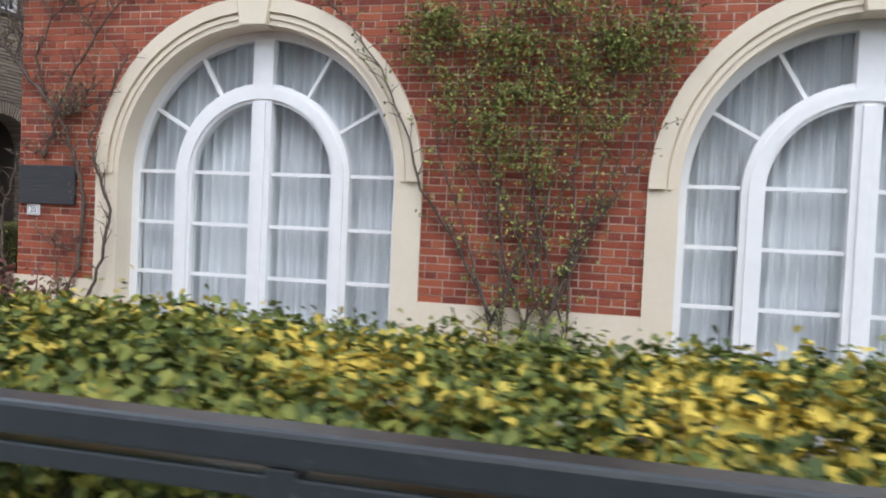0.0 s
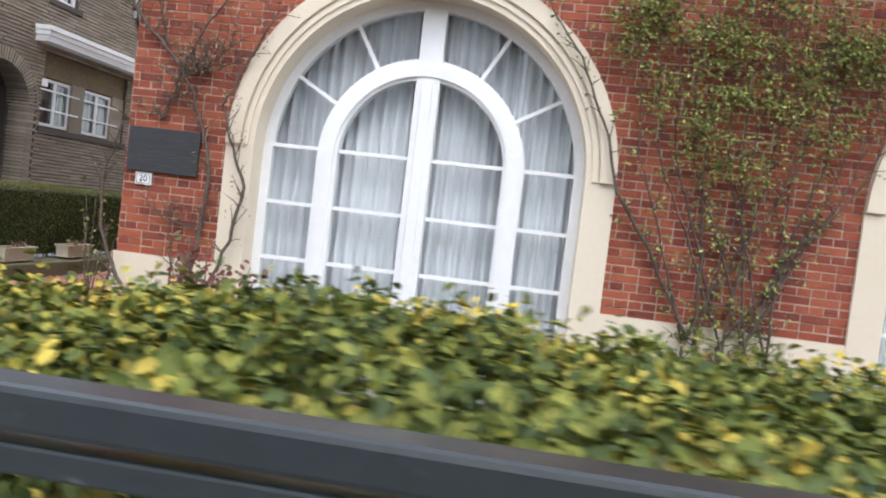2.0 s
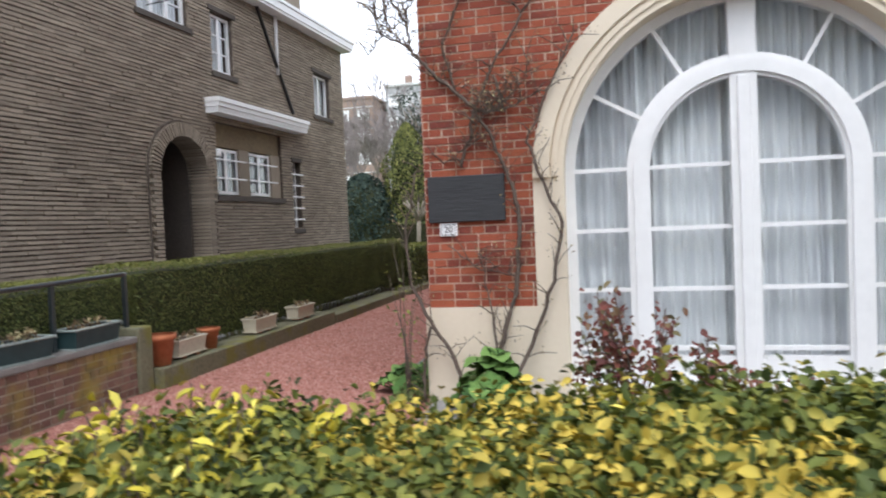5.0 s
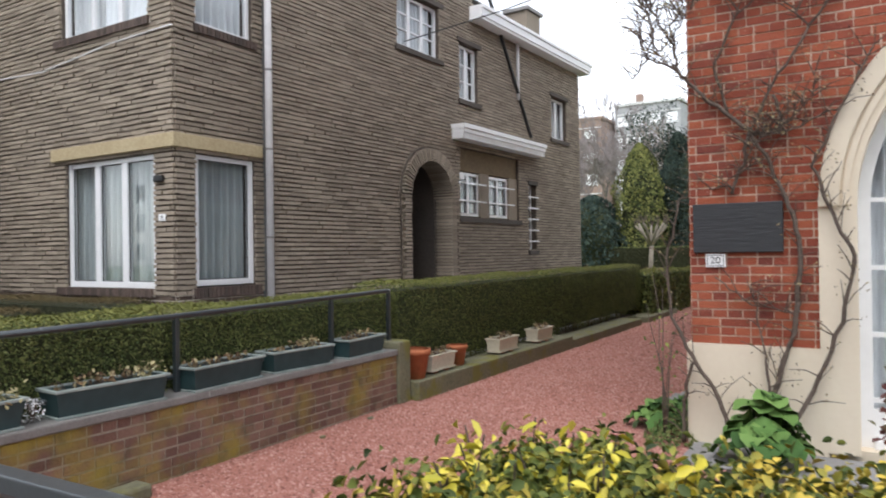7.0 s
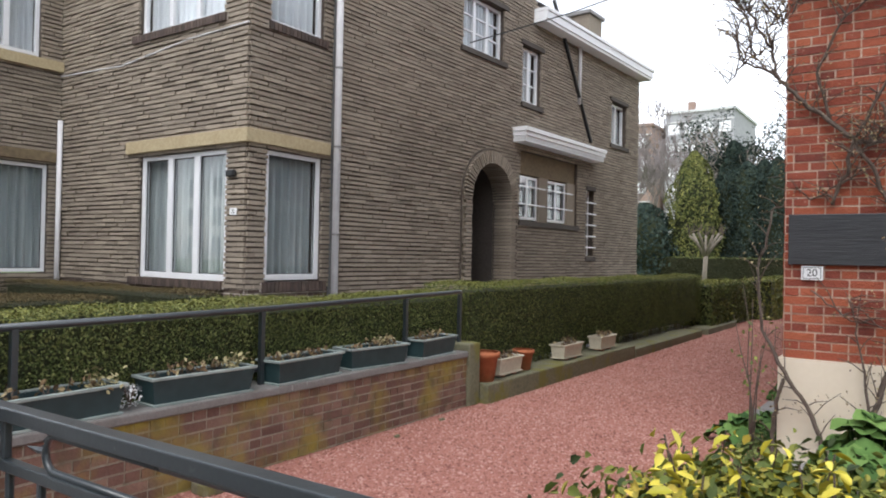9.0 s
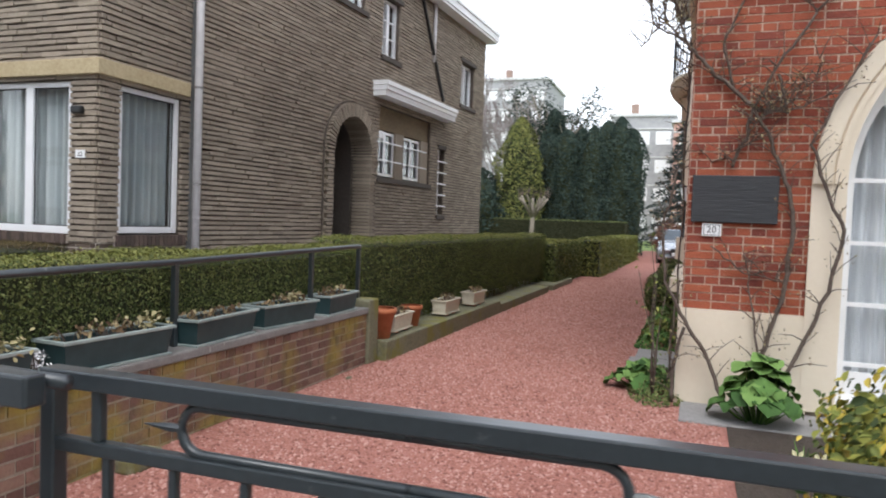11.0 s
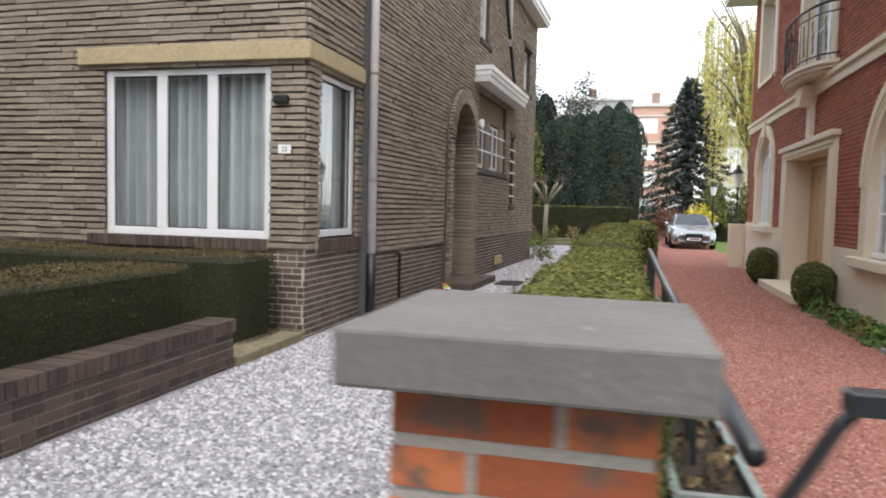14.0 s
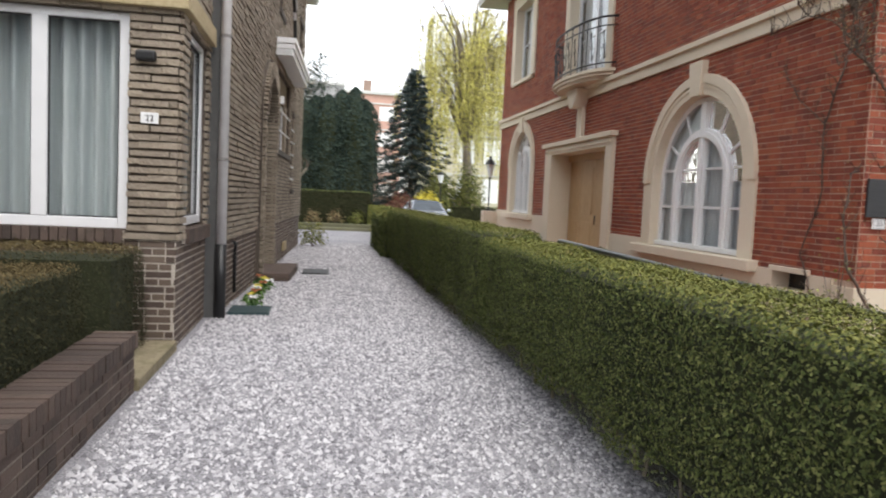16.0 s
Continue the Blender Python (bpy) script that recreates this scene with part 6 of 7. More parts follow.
# ---- trees beyond the drives ----
def conifer(name, label, x, y, z, h, r, n, size, material, seed, top=0.35, droop=0.3):
    """A column of scale foliage: a trunk, a dark solid painted as the shade inside and many small sprays in an uneven
    outline.
    """
    q = np.random.default_rng(seed)
    e = empty(name, label, "tree", "", at=(x, y, z))
    put(Mesh().tube([(x, y, z), (x, y, z + h * 0.9)], (0.16, 0.03), 8).make("trunk", M_BARK), e)
    prof = lambda t: r * (np.minimum(1, (1 - t) ** 0.55 * (1 + top)) if top < 2 else np.minimum(1, ((1 - t) * top) ** 0.62)) * (0.8 + 0.2 * np.minimum(1, t * 5))
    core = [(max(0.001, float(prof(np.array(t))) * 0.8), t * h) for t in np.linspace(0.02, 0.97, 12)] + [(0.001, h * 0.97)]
    put(Mesh().lathe(core, (x, y, z), 14).make("inner_foliage", M_HEDGESHADE, smooth=True), e)
    t = q.uniform(0.01, 1, n) ** 0.9
    a = q.uniform(0, 6.283, n)
    lump = 1 + 0.12 * np.sin(a * 3 + t * 9 + seed) + 0.1 * np.sin(a * 5 - t * 17 + seed * 2) + q.normal(0, 0.06, n)
    rr = prof(t) * lump + 0.02
    p = np.stack([x + rr * np.cos(a), y + rr * np.sin(a), z + t * h], 1)
    nn = np.stack([np.cos(a), np.sin(a), 0.5 - droop * np.ones(n)], 1)
    leaves("foliage", p, nn, size, material, e, narrow=0.6, lay=0.5, simple=True)
    return e


for k, (x, y, h, r) in enumerate(((-7.75, 30.6, 5.75, 0.7), (-7.0, 30.3, 6.2, 0.75), (-6.3, 30.1, 6.45, 0.72), (-5.6, 30.3, 6.55, 0.75), (-4.95, 30.0, 6.6, 0.72), (-4.3, 30.2, 6.9, 0.75), (-3.65, 30.0, 7.05, 0.74), (-3.1, 30.2, 6.5, 0.68), (-6.6, 31.2, 6.5, 0.8), (-5.2, 31.2, 6.6, 0.8), (-4.0, 31.1, 6.8, 0.8))):
    conifer("thuja", "dark green columnar conifer in a dense row", x, y, -0.3, h, r, 6000, 0.13, M_CONIFER, 100 + k, top=4.5 + (k % 3))
conifer("golden_conifer", "yellow-green conifer beside the dark row", -8.5, 29.0, -0.3, 6.95, 1.08, 9000, 0.15, M_GOLDCON, 111, top=3.2)
conifer("yew", "dark rounded evergreen by the far wall", -10.6, 28.0, -0.3, 4.4, 1.5, 4200, 0.2, M_CONIFER, 112, top=0.8)


def branchy(name, label, x, y, z, h, spread_r, seed, depth=4, trunk=0.14, material=None, fine=0.012, up=0.75):
    """A bare tree grown by forking."""
    r = random.Random(seed)
    e = empty(name, label, "tree", "", at=(x, y, z))
    limbs, tips = Mesh(), []

    def grow(p, d, length, rad, lvl):
        q = [p[i] + d[i] * length for i in range(3)]
        m = [(p[i] + q[i]) / 2 + r.uniform(-0.06, 0.06) * length for i in range(3)]
        limbs.tube([p, m, q], (rad, rad * 0.85, rad * 0.65), 5 if lvl else 8)
        if lvl >= depth:
            tips.append((q, d))
            return
        for _ in range(3 if lvl else 5):
            nd = Vector((d[0] + r.gauss(0, 0.5) * spread_r, d[1] + r.gauss(0, 0.5) * spread_r, d[2] * up + r.uniform(0.1, 0.6)))
            nd.normalize()
            start = [p[i] + d[i] * length * r.uniform(0.55, 1.0) for i in range(3)]
            grow(start, nd, length * r.uniform(0.55, 0.8), max(fine, rad * 0.55), lvl + 1)

    grow((x, y, z), (0, 0, 1), h * 0.38, trunk, 0)
    put(limbs.make("branches", material or M_BARK), e)
    return e, tips


for k, (x, y, h) in enumerate(((-24, 58, 16), (-19, 62, 17), (-15.5, 55, 13), (-28, 66, 17), (-12.5, 52, 12), (-21.5, 52, 13), (-17.5, 50, 12.5), (-14, 60, 14), (-26, 50, 13), (-31, 60, 15), (-10.5, 58, 11))):
    branchy("bare_birch", "tall leafless birch, thin grey branches", x, y, -0.3, h, 1.0, 200 + k, 5, 0.15, M_BIRCH, 0.03, 0.9)
pine, tips = branchy("pine", "open dark pine with loose branches", -7.95, 34, -0.3, 11.0, 0.8, 210, 3, 0.16, M_BARK)
pp = [[t[0][i] + rnd.gauss(0, 0.32) for i in range(3)] for t in tips for _ in range(80)]
leaves("needles", pp, [(0, -0.3, 1)] * len(pp), 0.2, M_CONIFER, pine, narrow=0.3)
conifer("pine_low", "dark evergreen behind the conifer row", -7.9, 34.5, -0.3, 8.2, 1.3, 4200, 0.22, M_CONIFER, 113)

# pollarded tree on the lawn
pol = empty("pollarded_tree", "small pollarded tree with knuckled bare branches", "tree", at=(-6.4, 23, -0.1))
put(Mesh().tube([(-6.4, 23, -0.1), (-6.42, 23, 0.8), (-6.38, 23, 1.6)], (0.11, 0.09, 0.085), 9).make("trunk", M_BARK, smooth=True), pol)
for k in range(7):
    a = k * 0.9
    q1 = (-6.4 + 0.35 * math.cos(a), 23 + 0.35 * math.sin(a), 2.0 + 0.1 * (k % 3))
    q2 = (-6.4 + 0.62 * math.cos(a), 23 + 0.62 * math.sin(a), 2.35 + 0.1 * (k % 2))
    put(Mesh().tube([(-6.4, 23, 1.5), q1, q2], (0.06, 0.05, 0.055), 6).make("branch", M_BARK, smooth=True), pol)
    tw = Mesh()
    for j in range(9):
        tw.tube([q2, (q2[0] + rnd.gauss(0, 0.14), q2[1] + rnd.gauss(0, 0.14), q2[2] + rnd.uniform(0.15, 0.5))], (0.012, 0.004), 4)
    put(tw.make("shoots", M_TWIG), pol)

# spruce: tiers of drooping boughs
spr = empty("blue_spruce", "tall blue-grey spruce with tiered drooping boughs", "tree", at=(0.1, 36, -0.3))
put(Mesh().tube([(0.1, 36, -0.3), (0.1, 36, 9.1)], (0.18, 0.015), 8).make("trunk", M_BARK), spr)
bp, bn, boughs = [], [], Mesh()
for k in range(150):
    t = (k / 150) ** 0.85
    z = 0.7 + 8.2 * t
    L = (3.3 * (1 - t) ** 0.72 + 0.1) * rnd.uniform(0.8, 1.12)
    a = k * 2.399
    ca, sa = math.cos(a), math.sin(a)
    tip = (0.1 + L * ca, 36 + L * sa, z - 0.28 * L + 0.1)
    boughs.tube([(0.1, 36, z), tip], (0.03, 0.006), 4)
    for j in range(int(70 + 150 * (1 - t))):
        u = rnd.random() ** 0.7
        w = 0.3 * u * (1.1 - u) + 0.06
        bp.append((0.1 + L * u * ca + rnd.gauss(0, w), 36 + L * u * sa + rnd.gauss(0, w), z - 0.28 * L * u + rnd.gauss(0, 0.06)))
        bn.append((0.2 * ca, 0.2 * sa, 1))
put(boughs.make("boughs", M_BARK), spr)
leaves("needles", bp, bn, 0.2, M_SPRUCE, spr, narrow=0.35, lay=0.5)

# willow: arching limbs with hanging strands of fresh yellow-green leaves
wil = empty("weeping_willow", "weeping willow with hanging strands of fresh yellow leaves", "tree", at=(4.0, 38, -0.3))
put(Mesh().tube([(4.0, 38, -0.3), (3.95, 38, 3.0), (3.8, 38, 5.0)], (0.4, 0.32, 0.26), 10).make("trunk", M_BARK, smooth=True), wil)
lp, ln, limbs, strands = [], [], Mesh(), Mesh()
for k in range(74):
    a = k * 2.399
    R, top = rnd.uniform(0.6, 4.1), rnd.uniform(8.5, 13.6)
    ex, ey = 3.9 + R * math.cos(a), 38 + R * math.sin(a)
    hz = top - 0.42 * R
    limbs.tube([(3.8, 38, 4.6), (3.9 + 0.4 * R * math.cos(a), 38 + 0.4 * R * math.sin(a), top * 0.85), (3.9 + 0.8 * R * math.cos(a), 38 + 0.8 * R * math.sin(a), top * 0.98), (ex, ey, hz)], (0.1, 0.07, 0.04, 0.015), 5)
    for s in range(13):
        x, y = ex + rnd.gauss(0, 0.5), ey + rnd.gauss(0, 0.5)
        zt, zb = hz + rnd.uniform(-0.2, 0.7), hz - rnd.uniform(1.5, 6.0) * min(1, R / 2.2)
        strands.tube([(ex, ey, hz), (x, y, zt - 0.4), (x, y, zb)], (0.01, 0.008, 0.004), 3)
        for j in range(int((zt - zb) * 20)):
            lp.append((x + rnd.gauss(0, 0.05), y + rnd.gauss(0, 0.05), rnd.uniform(zb, zt)))
            ln.append((rnd.uniform(-1, 1), -1, 0.2))
put(limbs.make("limbs", M_BARK), wil)
put(strands.make("strands", M_TWIG), wil)
leaves("leaves", lp, ln, 0.12, M_WILLOW, wil, narrow=0.4, lay=0.7, simple=True)

# shrubs at the end of the drive


def shrub(name, label, x, y, z, rx, rz, n, size, material):
    e = empty(name, label, "shrub", at=(x, y, z))
    a, c = nr.uniform(0, 6.28, n), nr.uniform(-0.3, 1, n)
    s = np.sqrt(1 - c * c)
    d = np.stack([s * np.cos(a), s * np.sin(a), c], 1)
    p = np.array([x, y, z + rz * 0.3]) + d * np.array([rx, rx, rz * 0.7]) * (nr.uniform(0.55, 1.05, n) + 0.15 * np.sin(a * 4 + c * 6))[:, None]
    leaves("leaves", p, d, size, material, e)
    m = Mesh()
    for k in range(7):
        m.tube([(x, y, z), (x + rnd.gauss(0, rx * 0.4), y + rnd.gauss(0, rx * 0.4), z + rz * 0.8)], (0.012 * rx + 0.004, 0.003), 4)
    put(m.make("stems", M_TWIG), e)


shrub("forsythia", "bright yellow flowering shrub at the end of the drive", 0.35, 31.0, 0.1, 0.8, 1.6, 2600, 0.11, M_YELLOWLEAF)
shrub("purple_shrub", "dull purple-red leaved shrub by the drive", -1.1, 30.2, 0.1, 0.8, 1.5, 2200, 0.1, M_REDLEAF)
shrub("young_evergreen", "small green evergreen under the spruce", 1.3, 33.0, 0.4, 0.85, 2.4, 2200, 0.14, M_GOLDCON)
shrub("young_evergreen", "small green evergreen under the willow", 3.2, 34.0, 0.2, 1.0, 3.0, 2200, 0.15, M_GOLDCON)
for k in range(10):
    shrub("lavender_shrub", "low twiggy grey shrub along the far hedge", -12.5 + k * 1.0, 26.6, -0.05, 0.4, 0.7, 260, 0.08, M_DRY if k % 3 else M_HEDGETOP)
shrub("lawn_shrub", "low clipped shrub edging the white drive", -6.6, 20.5, -0.1, 0.8, 0.5, 900, 0.07, M_HEDGE)
shrub("lawn_shrub", "low clipped shrub edging the lawn", -8.0, 20.8, -0.1, 0.8, 0.5, 900, 0.07, M_HEDGE)
shrub("wall_shrub", "small shrub at the back corner of the brown house", -5.35, 12.4, -0.05, 0.35, 0.6, 500, 0.06, M_HEDGETOP)
sap = empty("corner_sapling", "leggy sapling with few leaves at the house corner", "sapling", at=(-0.2, -0.05, -0.14))
sl, sn = [], []
for k in range(5):
    a, b = rnd.uniform(-0.25, 0.2), rnd.uniform(0.6, 1.35)
    pts = [(-0.2 + a * t * t + rnd.uniform(-0.02, 0.02), -0.05 + 0.1 * math.sin(k) * t, -0.14 + b * t) for t in (0, 0.25, 0.5, 0.75, 1.0)]
    put(Mesh().tube(pts, (0.009, 0.007, 0.005, 0.004, 0.002), 5).make("twig", M_TWIG, smooth=True), sap)
    for q in pts[2:]:
        for _ in range(3):
            sl.append((q[0] + rnd.gauss(0, 0.03), q[1] + rnd.gauss(0, 0.03), q[2] + rnd.gauss(0, 0.04)))
            sn.append((0, -0.6, 0.7))
leaves("leaves", sl, sn, 0.04, M_CLIMBLEAF, sap)

# ---- lamps ----
wl_ = empty("wall_lantern", "black carriage lantern on a post by the house corner", "lantern", at=(-0.25, 14.4, 1.0))
put(Mesh().lathe([(0.05, 0), (0.05, 0.06), (0.025, 0.1), (0.025, 0.95), (0.06, 1.0), (0.001, 1.02)], (-0.25, 14.4, 1.05), 12).make("post", M_BLACK, smooth=True), wl_)
put(Mesh().lathe([(0.06, 0), (0.13, 0.36), (0.001, 0.36)], (-0.25, 14.4, 2.07), 6).make("lamp_glass", M_LAMP), wl_)
put(Mesh().lathe([(0.17, 0.36), (0.1, 0.48), (0.05, 0.52), (0.05, 0.57), (0.001, 0.62)], (-0.25, 14.4, 2.07), 6).make("hood", M_BLACK), wl_)
put(Mesh().box(-0.42, -0.03, 14.22, 14.6, -0.3, 1.06).make("pedestal", M_CREAM, bevel=0.02), wl_)
gl = empty("garden_lamp", "dark garden lamp post with a square lantern", "lamp post", at=(0.9, 30, -0.2))
put(Mesh().tube([(0.9, 30, -0.2), (0.9, 30, 2.2)], 0.04, 8).make("post", M_BLACK), gl)
put(Mesh().lathe([(0.08, 0), (0.17, 0.4), (0.001, 0.4)], (0.9, 30, 2.2), 4).make("lantern", M_LAMP), gl)
put(Mesh().lathe([(0.2, 0.4), (0.05, 0.58), (0.001, 0.62)], (0.9, 30, 2.2), 4).make("hood", M_BLACK), gl)


# ---- the parked car ----
def car(x, y, z):
    """A silver saloon facing the street; its length runs along y from y on."""
    e = empty("parked_car", "silver saloon car parked at the end of the drive", "car", at=(x, y, z))
    body_rows = [(0.0, 0.62, 0.3, 0.56), (0.08, 0.78, 0.22, 0.66), (0.3, 0.86, 0.18, 0.74), (0.9, 0.89, 0.17, 0.86), (1.35, 0.9, 0.17, 0.93), (2.4, 0.905, 0.17, 0.96), (3.6, 0.9, 0.18, 0.98), (4.3, 0.84, 0.24, 1.0), (4.55, 0.74, 0.32, 0.95)]
    b = Mesh()
    ring = lambda hw, z0, z1: [(-hw * 0.94, z0), (-hw, z0 + (z1 - z0) * 0.4), (-hw * 0.97, z1 - 0.06), (-hw * 0.86, z1), (0, z1 + 0.025), (hw * 0.86, z1), (hw * 0.97, z1 - 0.06), (hw, z0 + (z1 - z0) * 0.4), (hw * 0.94, z0)]
    n = 9
    for yy, hw, z0, z1 in body_rows:
        b.v += [(x + u, y + yy, z + w) for u, w in ring(hw, z0, z1)]
    for k in range(len(body_rows) - 1):
        for s in range(n):
            b.f.append((k * n + s, k * n + (s + 1) % n, (k + 1) * n + (s + 1) % n, (k + 1) * n + s))
    b.f += [tuple(range(n)), tuple(range((len(body_rows) - 1) * n, len(body_rows) * n))[::-1]]
    put(b.make("body", M_SILVER, smooth=True), e)
    cab = Mesh()
    rows = [(1.25, 0.8, 0.92), (2.0, 0.64, 1.38), (2.6, 0.62, 1.42), (3.3, 0.6, 1.38), (4.2, 0.72, 0.98)]
    for yy, hw, zz in rows:
        cab.v += [(x - hw * 0.96 - 0.06, y + yy, z + 0.92), (x - hw, y + yy, z + zz - 0.03), (x - hw * 0.85, y + yy, z + zz), (x + hw * 0.85, y + yy, z + zz), (x + hw, y + yy, z + zz - 0.03), (x + hw * 0.96 + 0.06, y + yy, z + 0.92)]
    for k in range(4):
        for s in range(5):
            cab.f.append((6 * k + s, 6 * k + s + 1, 6 * k + 7 + s, 6 * k + 6 + s))
    put(cab.make("cabin", M_SILVER, smooth=True), e)
    put(Mesh().add([(x - 0.7, y + 1.3, z + 0.965), (x + 0.7, y + 1.3, z + 0.965), (x + 0.55, y + 1.97, z + 1.385), (x - 0.55, y + 1.97, z + 1.385)], [(0, 1, 2, 3)]).make("windscreen", M_CARGLASS, label="windscreen mirroring the bright sky"), e)
    for s in (-1, 1):
        put(Mesh().add([(x + s * 0.83, y + 1.55, z + 0.97), (x + s * 0.86, y + 3.9, z + 1.0), (x + s * 0.64, y + 3.2, z + 1.36), (x + s * 0.67, y + 2.1, z + 1.36)], [(0, 1, 2, 3)]).make("side_window", M_CARGLASS), e)
        mir = Mesh().lathe([(0.001, -0.07), (0.07, -0.05), (0.09, 0.0), (0.07, 0.06), (0.001, 0.075)], (x + s * 1.0, y + 1.65, z + 1.0), 12)
        put(mir.make("wing_mirror", M_SILVER, smooth=True), e)
        put(Mesh().add([(x + s * 0.45, y + 0.02, z + 0.62), (x + s * 0.8, y + 0.14, z + 0.66), (x + s * 0.8, y + 0.14, z + 0.54), (x + s * 0.5, y + 0.0, z + 0.5)], [(0, 1, 2, 3)]).make("headlight", M_LAMP), e)
        put(Mesh().box(x + s * 0.62 - 0.12, x + s * 0.62 + 0.12, y + 0.02, y + 0.06, z + 0.3, z + 0.38).make("air_intake", M_BLACK), e)
        for yy in (0.85, 3.7):
            o = basis((x + s * 0.8, y + yy, z + 0.32), (0, 1, 0), (s, 0, 0))
            tm = Mesh(o)
            prof = [(0.2, -0.1), (0.3, -0.1), (0.32, -0.06), (0.32, 0.06), (0.3, 0.1), (0.2, 0.1)]
            for j in range(20):
                th = 2 * math.pi * j / 20
                tm.v += [(rr * math.cos(th), vv, rr * math.sin(th)) for rr, vv in prof]
            for j in range(20):
                for i in range(5):
                    tm.f.append((6 * j + i, 6 * ((j + 1) % 20) + i, 6 * ((j + 1) % 20) + i + 1, 6 * j + i + 1))
            wheel = put(tm.make("wheel", M_TYRE, smooth=True), e)
            rm = Mesh(o)
            for j in range(5):
                th = 2 * math.pi * j / 5
                c1, s1, c2, s2 = math.cos(th - 0.12), math.sin(th - 0.12), math.cos(th + 0.12), math.sin(th + 0.12)
                rm.add([(0.03 * c1, 0.08, 0.03 * s1), (0.2 * c1, 0.08, 0.2 * s1), (0.2 * c2, 0.08, 0.2 * s2), (0.03 * c2, 0.08, 0.03 * s2)], [(0, 1, 2, 3)])
            rm.make("rim", M_SILVER, wheel)
    put(Mesh().box(x - 0.33, x + 0.33, y - 0.015, y + 0.05, z + 0.32, z + 0.64).make("grille", M_BLACK, bevel=0.03), e)
    put(Mesh().box(x - 0.26, x + 0.26, y - 0.03, y - 0.016, z + 0.36, z + 0.47).make("number_plate", M_SIGN), e)
    put(Mesh().box(x - 0.2, x + 0.2, y - 0.033, y - 0.03, z + 0.39, z + 0.44).make("plate_lettering", M_INK), e)
    put(Mesh().box(x - 0.55, x + 0.55, y + 0.03, y + 0.06, z + 0.2, z + 0.28).make("lower_intake", M_BLACK), e)
    return e


car(-0.5, 23.4, -0.14)


# ---- far buildings ----
def block(name, label, x0, x1, y, depth, h, material, floors, cols, win_w, win_h, base=1.2, roof_material=None, group="", face=1):
    e = empty(name, label, "building", group, at=(x0, y, -0.3))
    put(Mesh().box(x0, x1, y, y + depth, -0.3, h).make("wall", material), e)
    put(Mesh().box(x0 - 0.25, x1 + 0.25, y - 0.25 * face, y + depth + 0.25 * face, h, h + 0.35).make("roof_edge", roof_material or M_PALE), e)
    put(Mesh().box(x0 + (x1 - x0) * 0.3, x0 + (x1 - x0) * 0.3 + 0.9, y + 1, y + 1.9, h + 0.35, h + 1.7).make("chimney", M_FARBRICK), e)
    fh = (h - base) / floors
    for f in range(floors):
        z = base + f * fh
        for c in range(cols):
            cx = x0 + (x1 - x0) * (c + 0.5) / cols
            w = put(Mesh().box(cx - win_w / 2, cx + win_w / 2, y - 0.06 * face, y + 0.05 * face, z, z + win_h).make("window", M_PVC), e)
            for s in (-1, 1):
                Mesh().box(cx + s * win_w / 4 - win_w * 0.2, cx + s * win_w / 4 + win_w * 0.2, y - 0.075 * face, y - 0.05 * face, z + 0.1, z + win_h - 0.1).make("pane", M_FARGLASS, w).matrix_parent_inverse = Matrix.Translation(e.location)
        put(Mesh().box(x0 - 0.05, x1 + 0.05, y - 0.12 * face, y, z + win_h + 0.25, z + win_h + 0.4).make("band", M_PALE), e)
    return e


block("pink_house", "pink rendered town house with white windows, far off", -2.7, 3.6, 75, 12, 12.9, M_PINK, 4, 2, 2.0, 1.6)
block("pale_house", "pale grey flat-roofed house behind the conifers", -10.5, -2.9, 84, 10, 15.0, M_GREYFAR, 4, 3, 1.8, 1.6)
block("pale_villa", "cream house half hidden by the willow", 4.2, 14.0, 58, 10, 8.4, M_CREAMBOX, 2, 4, 1.5, 2.2)
block("apartment_block", "grey apartment block with balconies, far off", -29.5, -20.5, 92, 14, 21.6, M_GREYFAR, 7, 4, 1.5, 1.4)
block("brick_apartments", "brown brick apartment block, far off", -42, -30.2, 88, 14, 19.5, M_FARBRICK, 6, 4, 1.8, 1.6, roof_material=M_FARBRICK)
tagged(Mesh().box(-2.2, 5, 39.6, 40, -0.3, 1.4).make("garden_wall", M_FARBRICK), "low brown garden wall at the end of the drive", "wall", kind="structure")
for x0, x1, hh, m_, col, kind_ in ((-30, -15, 9.5, M_FARBRICK, 4, "brown brick"), (-14.6, -6.2, 10.5, M_PALE, 3, "pale rendered"), (-5.8, 2.4, 9.6, M_FARBRICK, 3, "brown brick"), (2.8, 11, 10.2, M_CREAM, 3, "cream rendered"), (11.4, 26, 9.0, M_FARBRICK, 5, "brown brick")):
    block("street_house", kind_ + " terraced house with white windows across the street", x0, x1, -18, -8, hh, m_, 3, col, 1.4, 1.9, face=-1, group="houses across the street")
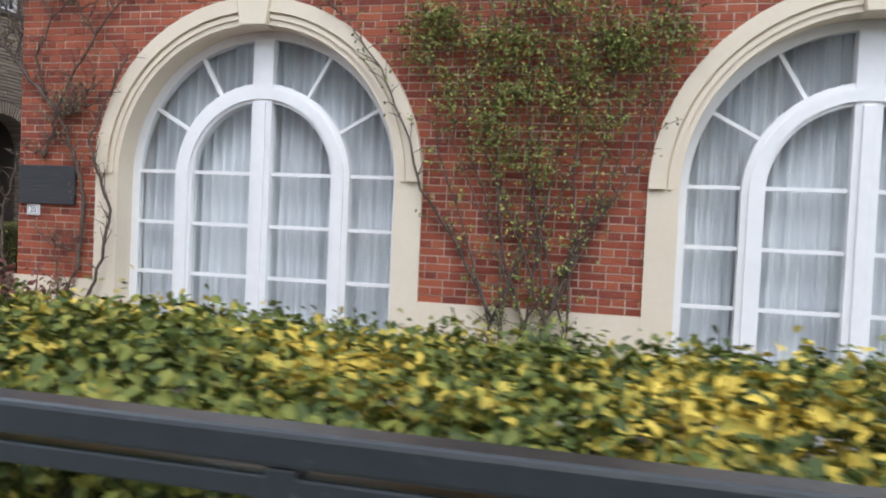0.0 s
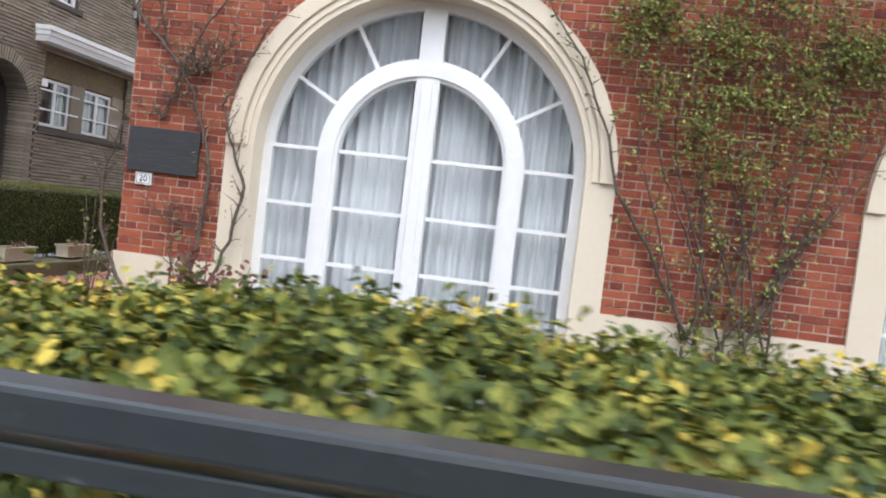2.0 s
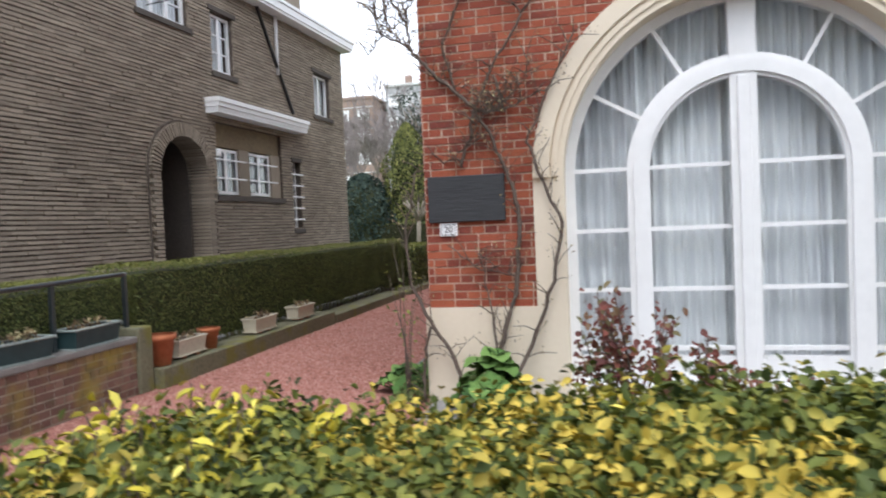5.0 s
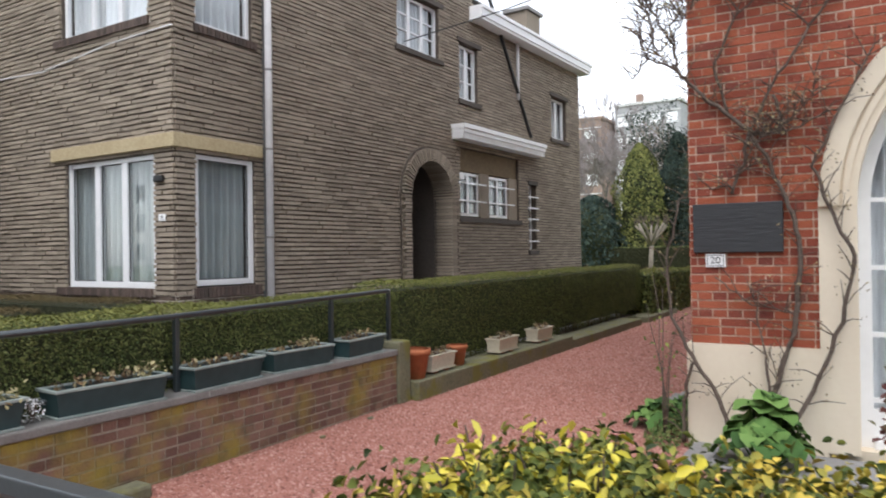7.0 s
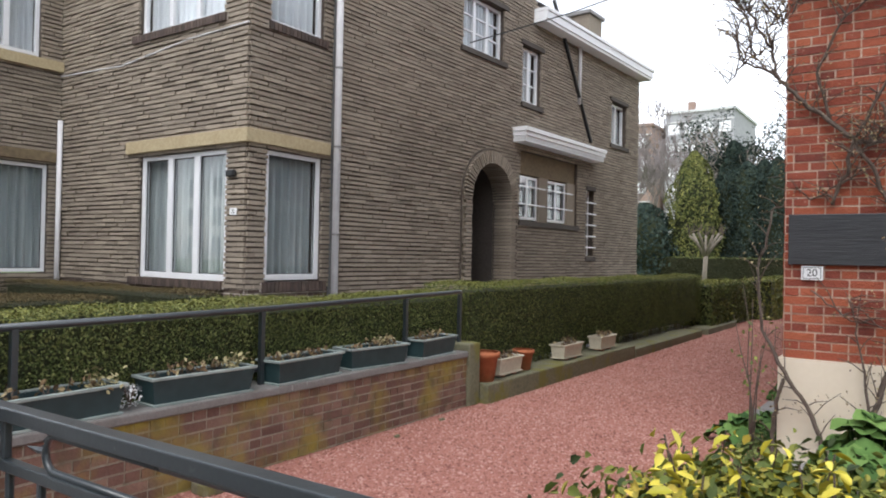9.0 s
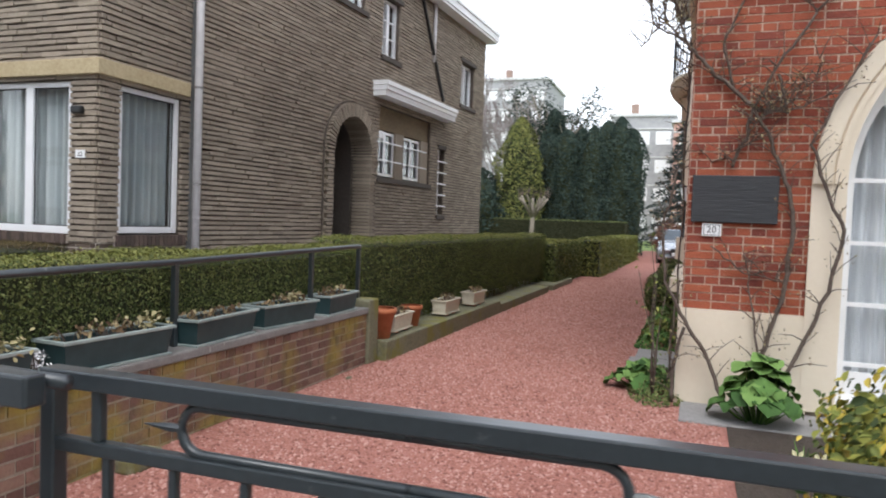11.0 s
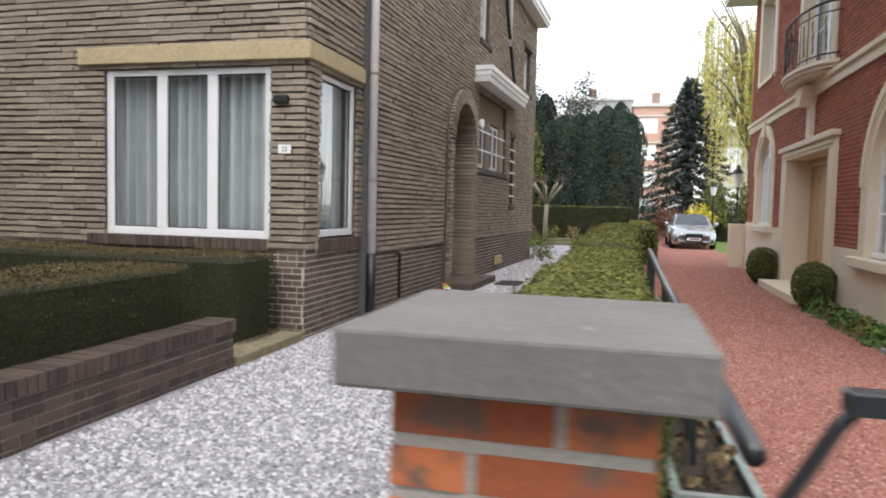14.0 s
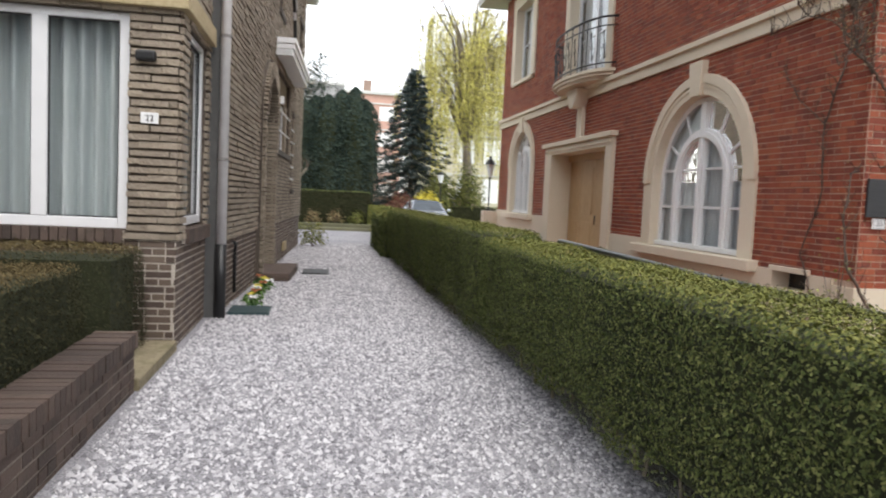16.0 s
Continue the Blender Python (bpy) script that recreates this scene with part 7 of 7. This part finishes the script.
tagged(Mesh().box(-60, 60, -16, -9, -0.5, -0.22).make("road", M_ASPHALT), "grey asphalt street", "road", kind="structure")


# ---- ground ----
tagged(Mesh().box(-600, 600, -80, 900, -0.6, -0.3).make("ground", M_GRASS), "grass and earth reaching to the horizon", "ground", kind="structure")
tagged(Mesh().box(-2.9, 0.35, -5.3, 40, -0.4, -0.14).make("drive_red", M_REDGRAVEL), "red crushed-stone drive", "drive", kind="structure")
tagged(Mesh().box(-6.45, -3.1, -5.4, 21.5, -0.4, -0.055).make("drive_white", M_WHITEGRAVEL), "white gravel drive", "drive", kind="structure")
tagged(Mesh().box(0.35, 12, -5.05, -0.03, -0.4, -0.132).make("front_bed", M_SOIL), "dark soil of the front bed", "bed", kind="structure")
tagged(Mesh().box(-12, -6.45, -5.0, 0.3, -0.4, -0.06).make("side_bed", M_SOIL), "dark soil under the front hedges", "bed", kind="structure")
tagged(Mesh().box(-14, -6.46, 13.2, 40, -0.4, -0.1).box(-6.46, -3.1, 21.5, 27, -0.4, -0.02).box(0.35, 30, 15, 40, -0.4, -0.16).make("lawn", M_GRASS), "short green lawn", "lawn", kind="structure")
tagged(Mesh().box(-6.2, -3.15, 21.3, 21.6, -0.2, 0.06).box(-6.2, -3.15, 21.7, 22.0, -0.2, 0.2).make("garden_steps", M_MOSSSTONE, bevel=0.02), "low dark garden steps at the end of the white drive", "steps", kind="structure")
tagged(Mesh().box(-60, 60, -9, -5.4, -0.5, -0.12).make("pavement", M_PAVING), "grey paved footway", "pavement", kind="structure")
stones("white_pebbles", "loose white marble chippings", 50000, (-6.3, -3.5, -5.2, 3.0), -0.055, 0.02, M_WHITESTONE)
stones("white_pebbles", "loose white marble chippings further along the drive", 30000, (-6.0, -3.5, 3.0, 14.0), -0.055, 0.022, M_WHITESTONE)
stones("red_pebbles", "loose red crushed stone", 46000, (-2.85, 0.3, -5.1, 3.0), -0.14, 0.015, M_REDSTONE)
stones("red_pebbles", "loose red crushed stone further along the drive", 20000, (-2.75, -0.35, 3.0, 14.0), -0.14, 0.018, M_REDSTONE)
